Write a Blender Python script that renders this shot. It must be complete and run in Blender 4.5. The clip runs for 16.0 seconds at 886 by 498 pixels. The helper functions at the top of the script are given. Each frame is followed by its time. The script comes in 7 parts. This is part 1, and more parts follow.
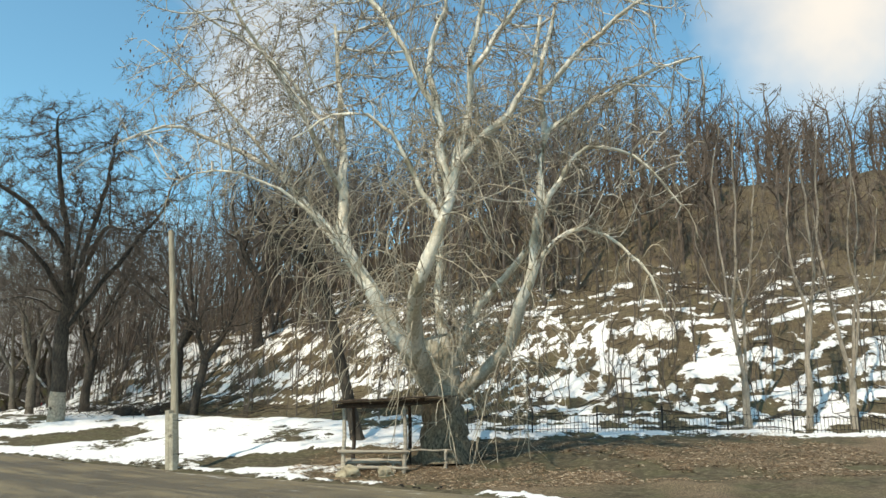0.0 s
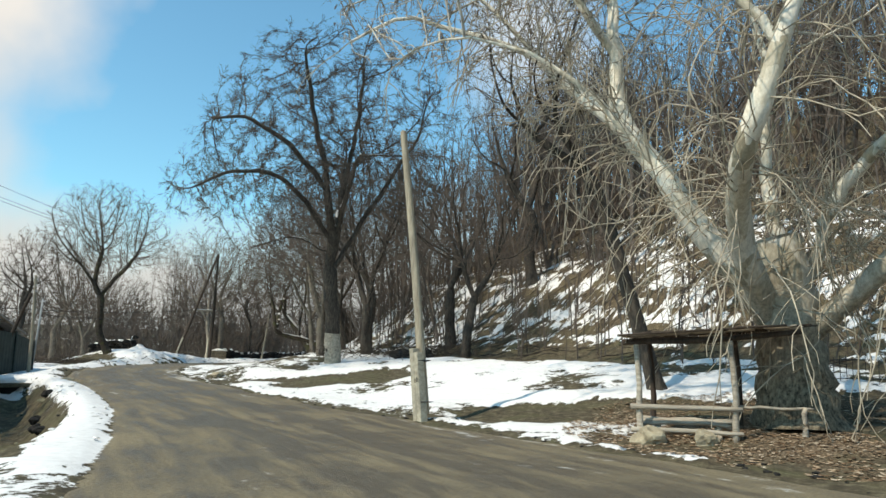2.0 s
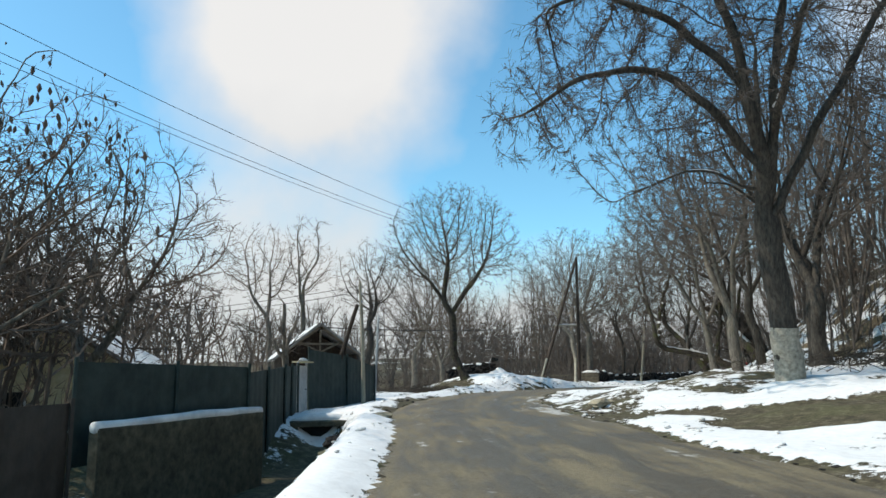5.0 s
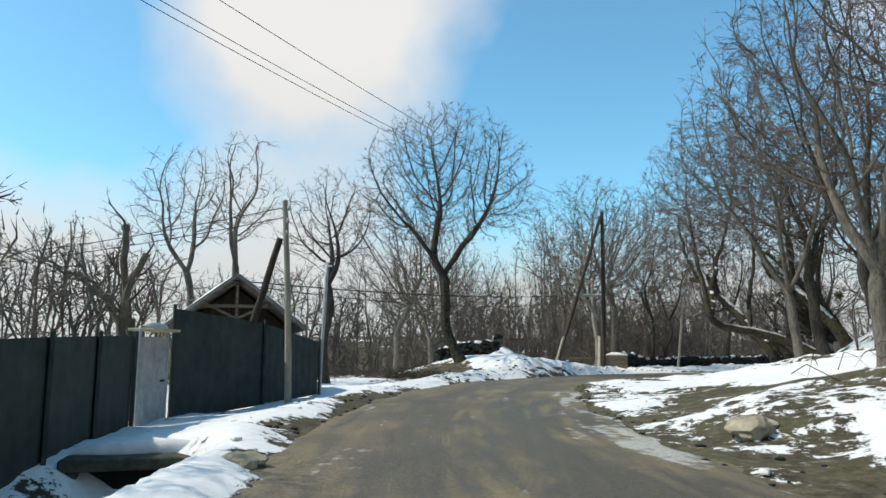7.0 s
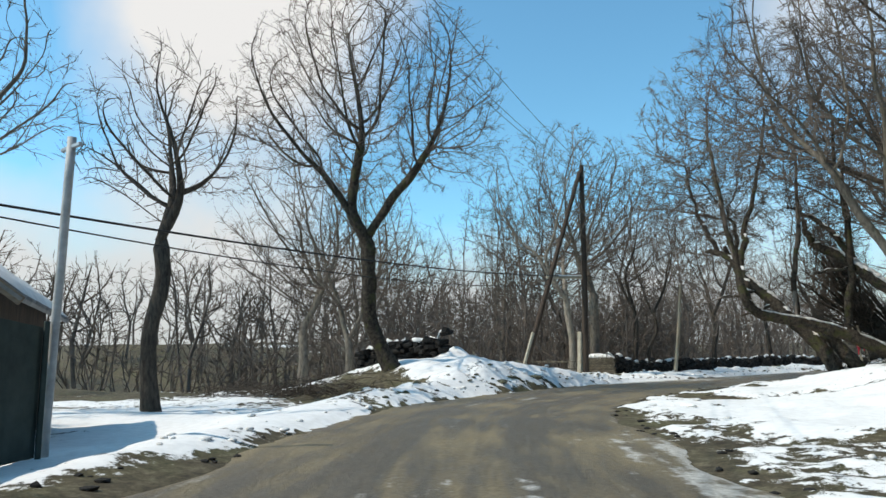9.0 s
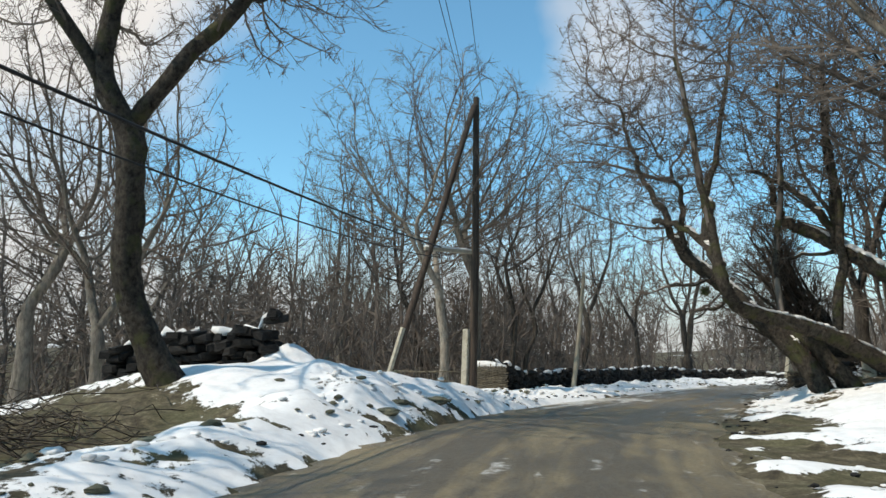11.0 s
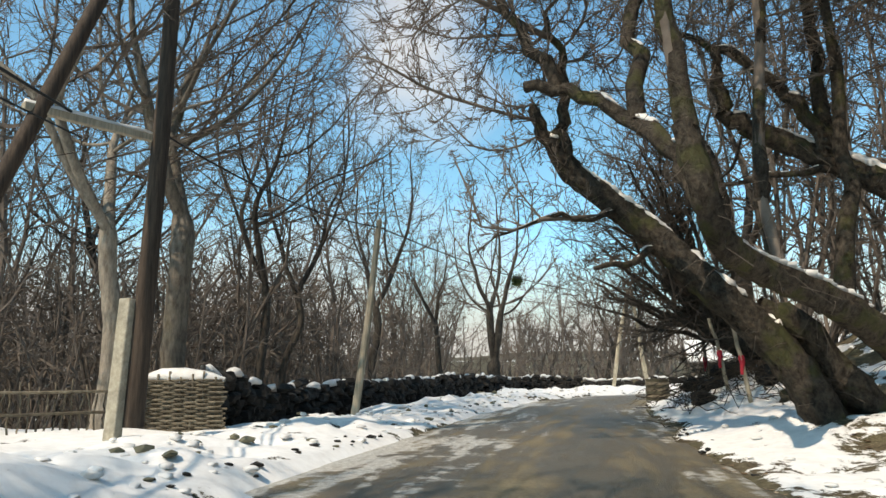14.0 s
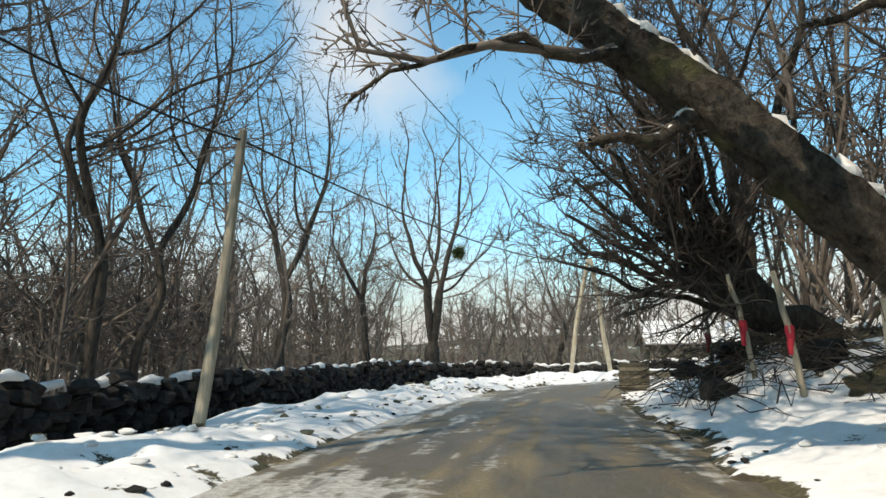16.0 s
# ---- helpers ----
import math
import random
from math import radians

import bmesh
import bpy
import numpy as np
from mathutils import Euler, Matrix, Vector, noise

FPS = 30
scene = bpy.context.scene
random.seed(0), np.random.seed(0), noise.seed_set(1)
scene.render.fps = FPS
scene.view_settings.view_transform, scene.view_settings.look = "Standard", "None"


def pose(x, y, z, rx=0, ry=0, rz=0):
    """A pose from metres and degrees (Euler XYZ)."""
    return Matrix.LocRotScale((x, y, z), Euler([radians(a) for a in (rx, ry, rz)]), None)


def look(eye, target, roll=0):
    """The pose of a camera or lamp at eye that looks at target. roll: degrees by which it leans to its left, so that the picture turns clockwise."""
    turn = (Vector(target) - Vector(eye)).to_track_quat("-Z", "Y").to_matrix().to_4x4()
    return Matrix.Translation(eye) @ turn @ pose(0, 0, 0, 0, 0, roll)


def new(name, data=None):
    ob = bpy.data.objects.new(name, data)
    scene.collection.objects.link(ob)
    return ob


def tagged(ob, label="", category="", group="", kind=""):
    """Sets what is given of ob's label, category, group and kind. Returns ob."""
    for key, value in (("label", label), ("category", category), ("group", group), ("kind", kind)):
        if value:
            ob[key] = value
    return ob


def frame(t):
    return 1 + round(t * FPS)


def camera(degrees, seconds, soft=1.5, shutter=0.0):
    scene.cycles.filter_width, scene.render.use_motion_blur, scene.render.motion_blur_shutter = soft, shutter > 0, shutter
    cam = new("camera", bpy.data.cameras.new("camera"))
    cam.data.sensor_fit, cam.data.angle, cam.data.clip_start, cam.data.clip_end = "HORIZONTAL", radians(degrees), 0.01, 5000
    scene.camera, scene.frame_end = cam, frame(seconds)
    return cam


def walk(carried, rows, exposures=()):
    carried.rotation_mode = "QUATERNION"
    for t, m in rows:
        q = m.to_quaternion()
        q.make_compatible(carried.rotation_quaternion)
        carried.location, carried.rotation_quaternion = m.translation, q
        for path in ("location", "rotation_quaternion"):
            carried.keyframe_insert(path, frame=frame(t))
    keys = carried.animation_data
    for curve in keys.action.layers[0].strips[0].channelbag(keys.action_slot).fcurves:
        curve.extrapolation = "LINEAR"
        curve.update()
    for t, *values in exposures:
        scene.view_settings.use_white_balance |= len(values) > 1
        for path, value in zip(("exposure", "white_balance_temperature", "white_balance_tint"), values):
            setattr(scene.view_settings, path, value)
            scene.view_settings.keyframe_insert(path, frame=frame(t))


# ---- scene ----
cam = camera(64.08, 16.0, soft=1.5)
PATH = [
    (0.0, 0.000, -0.000, 1.842, 102.71, -1.02, -0.00),
    (0.5, -0.073, 1.532, 1.699, 101.54, -1.59, 4.57),
    (1.0, -0.149, 2.879, 1.577, 100.56, -2.02, 9.49),
    (1.5, -0.373, 4.424, 1.592, 99.25, -1.96, 15.68),
    (2.0, -0.884, 6.236, 1.606, 98.16, -1.21, 22.75),
    (2.5, -1.637, 8.029, 1.520, 97.97, -0.68, 29.44),
    (3.0, -2.597, 9.744, 1.433, 98.19, -0.13, 35.53),
    (3.5, -3.971, 11.466, 1.358, 98.79, 0.48, 41.46),
    (4.0, -5.579, 13.010, 1.285, 99.62, 1.03, 46.41),
    (4.5, -7.702, 14.571, 1.210, 100.21, 1.17, 50.08),
    (4.7, -8.454, 15.158, 1.190, 100.36, 1.22, 50.98),
    (6.8, -17.620, 22.890, 1.261, 98.68, 0.06, 51.43),
    (7.0, -18.463, 23.747, 1.264, 98.39, 0.03, 51.11),
    (7.5, -20.419, 25.676, 1.256, 97.84, 0.22, 50.53),
    (8.0, -22.202, 27.402, 1.185, 97.96, 0.42, 50.18),
    (8.2, -23.070, 28.205, 1.165, 98.10, 0.57, 49.95),
    (10.3, -34.772, 37.085, 1.239, 99.42, -0.07, 34.51),
    (10.5, -35.132, 37.704, 1.236, 99.40, -0.11, 33.34),
    (11.0, -35.959, 39.187, 1.207, 99.23, -0.37, 30.58),
    (11.5, -36.787, 40.721, 1.189, 98.78, -0.60, 27.70),
    (12.0, -37.688, 42.518, 1.183, 98.51, -0.24, 24.88),
    (12.5, -38.575, 44.327, 1.168, 98.39, -0.24, 21.88),
    (13.0, -39.319, 46.204, 1.212, 98.51, -0.02, 18.81),
    (13.5, -39.796, 48.280, 1.233, 99.09, 0.27, 16.05),
    (14.0, -40.088, 50.277, 1.251, 99.80, 0.26, 13.30),
    (14.5, -40.261, 52.059, 1.261, 100.02, 0.29, 11.18),
    (15.0, -40.391, 53.435, 1.251, 99.98, 0.40, 9.79),
    (15.5, -40.493, 54.878, 1.207, 99.47, 0.54, 9.15),
    (16.0, -40.617, 55.959, 1.190, 98.76, 1.02, 9.02),
]
walk(cam, [(t, pose(x, y, z, a, b, c)) for t, x, y, z, a, b, c in PATH],
     [(0.0, -0.06, 7800, 10), (1.5, -0.15, 7600, 10), (3.5, -0.20, 6850, 10), (8.0, -0.22, 6900, 10), (10.5, -0.20, 7000, 11), (11.5, -0.20, 7350, 13), (13.0, 0.08, 8150, 18), (14.0, -0.04, 7850, 14), (16.0, -0.02, 7550, 12)])
# ---- world ----
SUN_FROM = Vector((-0.55, -0.83, 0.0)).normalized()
SUN_ELEV = 50.0
world = bpy.data.worlds.new("sky")
scene.world = world
world.use_nodes = True
wn, wl = world.node_tree.nodes, world.node_tree.links
wn.clear()
w_out = wn.new("ShaderNodeOutputWorld")
w_bg = wn.new("ShaderNodeBackground")
w_sky = wn.new("ShaderNodeTexSky")
w_sky.sky_type = "NISHITA"
w_sky.sun_disc = False
w_sky.sun_elevation = radians(SUN_ELEV)
w_sky.sun_rotation = math.atan2(SUN_FROM.x, SUN_FROM.y)
w_sky.air_density, w_sky.dust_density, w_sky.ozone_density = 1.0, 0.6, 2.0
w_bg.inputs["Strength"].default_value = 0.165
# broken cumulus: soft noise over the sky dome, thicker towards the horizon
w_tc = wn.new("ShaderNodeTexCoord")
w_sep = wn.new("ShaderNodeSeparateXYZ")
wl.new(w_tc.outputs["Generated"], w_sep.inputs[0])
w_noise = wn.new("ShaderNodeTexNoise")
w_noise.inputs["Scale"].default_value = 2.1
w_noise.inputs["Detail"].default_value = 6.0
w_noise.inputs["Roughness"].default_value = 0.52
wl.new(w_tc.outputs["Generated"], w_noise.inputs["Vector"])


def w_math(op, a, b=0.0, c=None, clamp=False):
    n = wn.new("ShaderNodeMath")
    n.operation, n.use_clamp = op, clamp
    for i, v in enumerate((a, b, c)):
        if v is None:
            continue
        if isinstance(v, (int, float)):
            n.inputs[i].default_value = v
        else:
            wl.new(v, n.inputs[i])
    return n.outputs[0]


def cloud(direction, width, weight):
    """A rounded bank of cloud round one direction of the sky."""
    n = wn.new("ShaderNodeVectorMath")
    n.operation = "DISTANCE"
    wl.new(w_tc.outputs["Generated"], n.inputs[0])
    n.inputs[1].default_value = Vector(direction).normalized()
    return w_math("MULTIPLY_ADD", n.outputs["Value"], -weight / width, weight, clamp=True)


near_cloud = w_math("ADD", cloud((-0.80, 0.42, 0.43), 0.30, 0.70), cloud((-0.24, 0.88, 0.42), 0.26, 0.13))
near_cloud = w_math("ADD", near_cloud, cloud((0.50, 0.74, 0.50), 0.26, 0.40))
low = w_math("MULTIPLY_ADD", w_sep.outputs["Z"], -2.3, 0.64, clamp=True)
cover = w_math("ADD", w_math("ADD", w_noise.outputs["Fac"], near_cloud), low)
w_mask = w_math("SMOOTH_MIN", w_math("MULTIPLY_ADD", cover, 3.4, -2.2, clamp=True), 0.95, 0.1)
w_white = wn.new("ShaderNodeMix")
w_white.data_type = "RGBA"
wl.new(w_mask, w_white.inputs["Factor"])
w_tint = wn.new("ShaderNodeMix")
w_tint.data_type, w_tint.blend_type = "RGBA", "MULTIPLY"
w_tint.inputs["Factor"].default_value = 1.0
wl.new(w_sky.outputs["Color"], w_tint.inputs[6])
w_tint.inputs[7].default_value = (0.88, 1.50, 1.54, 1)
wl.new(w_tint.outputs[2], w_white.inputs[6])
w_shade = wn.new("ShaderNodeMix")
w_shade.data_type = "RGBA"
wl.new(w_math("MULTIPLY_ADD", w_noise.outputs["Fac"], 1.6, w_math("MULTIPLY_ADD", w_sep.outputs["Z"], 2.6, -0.85), clamp=True), w_shade.inputs["Factor"])
w_shade.inputs[6].default_value = (4.3, 4.45, 4.7, 1)
w_shade.inputs[7].default_value = (6.1, 6.15, 6.25, 1)
wl.new(w_shade.outputs[2], w_white.inputs[7])
wl.new(w_white.outputs[2], w_bg.inputs["Color"])
wl.new(w_bg.outputs[0], w_out.inputs[0])

sun_data = bpy.data.lights.new("sun", "SUN")
sun_data.energy, sun_data.angle, sun_data.color = 4.4, radians(0.6), (1.0, 0.94, 0.85)
sun = new("sun", sun_data)
sun.matrix_world = look((0, 0, 60), Vector((0, 0, 60)) - (SUN_FROM + Vector((0, 0, math.tan(radians(SUN_ELEV))))))


# ---- materials ----
def material(name, rough=0.9, spec=0.3):
    m = bpy.data.materials.new(name)
    m.use_nodes = True
    b = m.node_tree.nodes["Principled BSDF"]
    b.inputs["Roughness"].default_value = rough
    b.inputs["Specular IOR Level"].default_value = spec
    return m, m.node_tree.nodes, m.node_tree.links, b


def coords(n, l, scale=(1, 1, 1), kind="Object"):
    tc = n.new("ShaderNodeTexCoord")
    mp = n.new("ShaderNodeMapping")
    mp.inputs["Scale"].default_value = scale
    l.new(tc.outputs[kind], mp.inputs[0])
    return mp.outputs[0]


def noise_tex(n, l, vec, scale, detail=4.0, rough=0.55):
    t = n.new("ShaderNodeTexNoise")
    t.inputs["Scale"].default_value = scale
    t.inputs["Detail"].default_value = detail
    t.inputs["Roughness"].default_value = rough
    l.new(vec, t.inputs["Vector"])
    return t.outputs["Fac"]


def ramp(n, l, fac, stops):
    r = n.new("ShaderNodeValToRGB")
    els = r.color_ramp.elements
    while len(els) < len(stops):
        els.new(0.5)
    for e, (p, c) in zip(els, stops):
        e.position, e.color = p, (*c, 1)
    l.new(fac, r.inputs[0])
    return r.outputs[0]


def mix_rgb(n, l, fac, a, b, blend="MIX"):
    m = n.new("ShaderNodeMix")
    m.data_type, m.blend_type = "RGBA", blend
    for sock, v in ((m.inputs["Factor"], fac), (m.inputs[6], a), (m.inputs[7], b)):
        if isinstance(v, (int, float)):
            sock.default_value = v
        elif isinstance(v, tuple):
            sock.default_value = (*v, 1)
        else:
            l.new(v, sock)
    return m.outputs[2]


def bump(n, l, b, height, strength=0.4, dist=0.02):
    bp = n.new("ShaderNodeBump")
    bp.inputs["Strength"].default_value = strength
    bp.inputs["Distance"].default_value = dist
    l.new(height, bp.inputs["Height"])
    l.new(bp.outputs[0], b.inputs["Normal"])


def simple(name, dark, light, scale=(1, 1, 1), size=8.0, rough=0.9, strength=0.4, dist=0.02, per_object=0.0, spec=0.3, metal=0.0):
    """Two-tone procedural surface: broad stains, fine grain and a matching relief."""
    m, n, l, b = material(name, rough, spec)
    v = coords(n, l, scale)
    big = noise_tex(n, l, v, size * 0.22, 3.0)
    fine = noise_tex(n, l, v, size, 6.0, 0.65)
    c = ramp(n, l, fine, [(0.30, dark), (0.72, light)])
    shade = ramp(n, l, big, [(0.3, (0.72, 0.72, 0.72)), (0.7, (1.12, 1.10, 1.06))])
    c = mix_rgb(n, l, 1.0, c, shade, "MULTIPLY")
    if per_object:
        oi = n.new("ShaderNodeObjectInfo")
        lo, hi = 1 - per_object, 1 + per_object
        c = mix_rgb(n, l, 1.0, c, ramp(n, l, oi.outputs["Random"], [(0, (lo, lo, lo)), (1, (hi, hi, hi))]), "MULTIPLY")
    l.new(c, b.inputs["Base Color"])
    b.inputs["Metallic"].default_value = metal
    bump(n, l, b, fine, strength, dist)
    return m


def bark(name, dark, light, size=6.0, moss=0.0, deep=0.04, along=0.28):
    m, n, l, b = material(name, 0.95, 0.2)
    v = coords(n, l, (1.0, 1.0, along))
    fine = noise_tex(n, l, v, size * 2.2, 6.0, 0.7)
    big = noise_tex(n, l, coords(n, l), 0.9, 3.0)
    c = ramp(n, l, fine, [(0.30, dark), (0.70, light)])
    c = mix_rgb(n, l, 1.0, c, ramp(n, l, big, [(0.3, (0.7, 0.7, 0.7)), (0.7, (1.15, 1.12, 1.08))]), "MULTIPLY")
    if moss:
        patch = noise_tex(n, l, coords(n, l), 2.4, 4.0)
        f = ramp(n, l, patch, [(0.52, (0, 0, 0)), (0.66, (moss, moss, moss))])
        c = mix_rgb(n, l, f, c, (0.075, 0.078, 0.030))
    l.new(c, b.inputs["Base Color"])
    bump(n, l, b, fine, 1.0, deep)
    return m


def plane_bark(name):
    """Flaking bark of an old plane: cream with olive, grey and tan flakes."""
    m, n, l, b = material(name, 0.85, 0.25)
    v = coords(n, l, (1.0, 1.0, 0.55))
    flakes = n.new("ShaderNodeTexVoronoi")
    flakes.inputs["Scale"].default_value = 3.6
    add = n.new("ShaderNodeMix")
    add.data_type = "VECTOR"
    add.inputs["Factor"].default_value = 0.22
    l.new(v, add.inputs[4])
    wobc = n.new("ShaderNodeTexNoise")
    wobc.inputs["Scale"].default_value = 4.0
    l.new(v, wobc.inputs["Vector"])
    l.new(wobc.outputs["Color"], add.inputs[5])
    l.new(add.outputs[1], flakes.inputs["Vector"])
    sepc = n.new("ShaderNodeSeparateColor")
    l.new(flakes.outputs["Color"], sepc.inputs[0])
    c = ramp(n, l, sepc.outputs[0], [(0.0, (0.34, 0.31, 0.23)), (0.2, (0.68, 0.64, 0.53)), (0.6, (0.84, 0.82, 0.74)), (0.86, (0.50, 0.47, 0.38)), (1.0, (0.78, 0.75, 0.65))])
    fine = noise_tex(n, l, v, 14.0, 5.0, 0.7)
    c = mix_rgb(n, l, 1.0, c, ramp(n, l, fine, [(0.3, (0.7, 0.68, 0.64)), (0.65, (1.1, 1.08, 1.05))]), "MULTIPLY")
    # rough grey plates low on the trunk where the old bark stays, coloured darker for shade and hollow
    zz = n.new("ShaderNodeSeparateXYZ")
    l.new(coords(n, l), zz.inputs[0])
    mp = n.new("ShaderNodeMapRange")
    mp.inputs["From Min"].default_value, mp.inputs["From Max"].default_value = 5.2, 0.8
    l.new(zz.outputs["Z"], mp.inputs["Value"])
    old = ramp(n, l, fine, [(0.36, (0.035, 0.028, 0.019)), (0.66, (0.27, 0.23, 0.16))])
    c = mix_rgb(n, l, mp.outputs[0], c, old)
    l.new(c, b.inputs["Base Color"])
    bump(n, l, b, fine, 0.5, 0.02)
    return m


def ground_material():
    m, n, l, b = material("winter_ground", 0.95, 0.2)
    v = coords(n, l)
    at = n.new("ShaderNodeAttribute")
    at.attribute_name = "snow"
    lt = n.new("ShaderNodeAttribute")
    lt.attribute_name = "litter"
    f1 = noise_tex(n, l, v, 0.9, 5.0, 0.6)
    f2 = noise_tex(n, l, v, 5.5, 6.0, 0.65)
    f3 = noise_tex(n, l, v, 26.0, 4.0, 0.7)
    earth = ramp(n, l, f2, [(0.28, (0.034, 0.027, 0.018)), (0.50, (0.085, 0.070, 0.044)), (0.72, (0.185, 0.158, 0.102))])
    green = ramp(n, l, f1, [(0.46, (0, 0, 0)), (0.66, (0.40, 0.40, 0.40))])
    earth = mix_rgb(n, l, green, earth, (0.11, 0.115, 0.05))
    leaf = ramp(n, l, f3, [(0.30, (0.055, 0.038, 0.025)), (0.52, (0.165, 0.118, 0.075)), (0.70, (0.36, 0.275, 0.185))])
    earth = mix_rgb(n, l, lt.outputs["Fac"], earth, leaf)
    earth = mix_rgb(n, l, 1.0, earth, ramp(n, l, f3, [(0.3, (0.6, 0.6, 0.6)), (0.7, (1.25, 1.25, 1.25))]), "MULTIPLY")
    s = n.new("ShaderNodeMath")
    s.operation = "MULTIPLY_ADD"
    l.new(f2, s.inputs[0])
    s.inputs[1].default_value = 0.85
    l.new(at.outputs["Fac"], s.inputs[2])
    s2 = n.new("ShaderNodeMath")
    s2.operation = "MULTIPLY_ADD"
    l.new(f3, s2.inputs[0])
    s2.inputs[1].default_value = 0.36
    l.new(s.outputs[0], s2.inputs[2])
    s3 = n.new("ShaderNodeMath")
    s3.operation = "MULTIPLY_ADD"
    l.new(noise_tex(n, l, v, 2.1, 3.0, 0.6), s3.inputs[0])
    s3.inputs[1].default_value = 0.85
    l.new(s2.outputs[0], s3.inputs[2])
    s4 = n.new("ShaderNodeMath")
    s4.operation = "SUBTRACT"
    l.new(s3.outputs[0], s4.inputs[0])
    s4.inputs[1].default_value = 0.575
    s2 = s4
    mask = ramp(n, l, s2.outputs[0], [(0.83, (0, 0, 0)), (0.89, (1, 1, 1))])
    snow = ramp(n, l, f2, [(0.25, (0.66, 0.65, 0.63)), (0.6, (0.79, 0.785, 0.765))])
    l.new(mix_rgb(n, l, mask, earth, snow), b.inputs["Base Color"])
    hgt = n.new("ShaderNodeMath")
    hgt.operation = "MULTIPLY_ADD"
    l.new(mask, hgt.inputs[0])
    hgt.inputs[1].default_value = 0.8
    l.new(f1, hgt.inputs[2])
    bump(n, l, b, hgt.outputs[0], 0.5, 0.05)
    return m


def road_material():
    m, n, l, b = material("muddy_road", 0.75, 0.35)
    v = coords(n, l)
    at = n.new("ShaderNodeAttribute")
    at.attribute_name = "track"
    fine = noise_tex(n, l, v, 22.0, 6.0, 0.7)
    mid = noise_tex(n, l, v, 1.7, 5.0, 0.6)
    big = noise_tex(n, l, v, 0.35, 4.0, 0.55)
    dry = ramp(n, l, fine, [(0.25, (0.140, 0.113, 0.068)), (0.75, (0.315, 0.257, 0.160))])
    wet = ramp(n, l, fine, [(0.28, (0.060, 0.049, 0.034)), (0.72, (0.180, 0.147, 0.100))])
    f = n.new("ShaderNodeMath")
    f.operation = "MULTIPLY_ADD"
    l.new(mid, f.inputs[0])
    f.inputs[1].default_value = 0.45
    l.new(big, f.inputs[2])
    lane = n.new("ShaderNodeAttribute")
    lane.attribute_name = "lane"
    streak = noise_tex(n, l, lane.outputs["Vector"], 3.4, 3.0, 0.55)
    f_ = n.new("ShaderNodeMath")
    f_.operation = "MULTIPLY_ADD"
    l.new(streak, f_.inputs[0])
    f_.inputs[1].default_value = 1.3
    l.new(f.outputs[0], f_.inputs[2])
    f = f_
    g = n.new("ShaderNodeMath")
    g.operation = "MULTIPLY_ADD"
    l.new(at.outputs["Fac"], g.inputs[0])
    g.inputs[1].default_value = 0.22
    half = n.new("ShaderNodeMath")
    half.operation = "MULTIPLY"
    half.inputs[1].default_value = 0.53
    l.new(f.outputs[0], half.inputs[0])
    l.new(half.outputs[0], g.inputs[2])
    w = ramp(n, l, g.outputs[0], [(0.60, (0, 0, 0)), (0.82, (1, 1, 1))])
    c = mix_rgb(n, l, w, dry, wet)
    ed = n.new("ShaderNodeAttribute")
    ed.attribute_name = "slush"
    sm = n.new("ShaderNodeMath")
    sm.operation = "MULTIPLY_ADD"
    mixed = n.new("ShaderNodeMath")
    mixed.operation = "MULTIPLY_ADD"
    l.new(noise_tex(n, l, coords(n, l), 3.3, 7.0, 0.68), mixed.inputs[0])
    mixed.inputs[1].default_value = 0.85
    l.new(noise_tex(n, l, lane.outputs["Vector"], 3.1, 2.5, 0.5), mixed.inputs[2])
    l.new(mixed.outputs[0], sm.inputs[0])
    sm.inputs[1].default_value = 1.5
    sub = n.new("ShaderNodeMath")
    sub.operation = "SUBTRACT"
    l.new(ed.outputs["Fac"], sub.inputs[0])
    sub.inputs[1].default_value = 1.0
    l.new(sub.outputs[0], sm.inputs[2])
    sl = ramp(n, l, sm.outputs[0], [(0.76, (0, 0, 0)), (0.96, (0.92, 0.92, 0.92))])
    grit = noise_tex(n, l, coords(n, l), 14.0, 6.0, 0.75)
    c = mix_rgb(n, l, sl, c, ramp(n, l, grit, [(0.28, (0.22, 0.195, 0.150)), (0.64, (0.68, 0.66, 0.61))]))
    l.new(c, b.inputs["Base Color"])
    l.new(ramp(n, l, w, [(0, (0.9, 0.9, 0.9)), (1, (0.5, 0.5, 0.5))]), b.inputs["Roughness"])
    rel = n.new("ShaderNodeMath")
    rel.operation = "ADD"
    l.new(fine, rel.inputs[0])
    l.new(streak, rel.inputs[1])
    bump(n, l, b, rel.outputs[0], 0.8, 0.05)
    return m


M_GROUND = ground_material()
M_ROAD = road_material()
M_SNOW = simple("snow", (0.69, 0.685, 0.67), (0.81, 0.805, 0.79), size=9.0, rough=0.7, strength=0.5, dist=0.03)
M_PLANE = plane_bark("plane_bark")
M_PLANE_TWIG = simple("plane_twig", (0.17, 0.145, 0.115), (0.40, 0.35, 0.29), size=3.0)
M_PLANE_SHOOT = simple("plane_shoot", (0.27, 0.235, 0.175), (0.56, 0.50, 0.40), size=3.0)
M_PLANE_BRANCH = simple("plane_branch", (0.42, 0.39, 0.33), (0.80, 0.77, 0.69), size=2.5)
M_DARKBARK = bark("dark_bark", (0.022, 0.0195, 0.0165), (0.112, 0.098, 0.082), 6.0, 0.0)
M_MOSSBARK = bark("mossy_bark", (0.010, 0.008, 0.006), (0.118, 0.100, 0.080), 4.6, 0.75, 0.10, 0.8)
M_GREYBARK = bark("grey_bark", (0.075, 0.064, 0.052), (0.26, 0.23, 0.19), 6.0, 0.25)
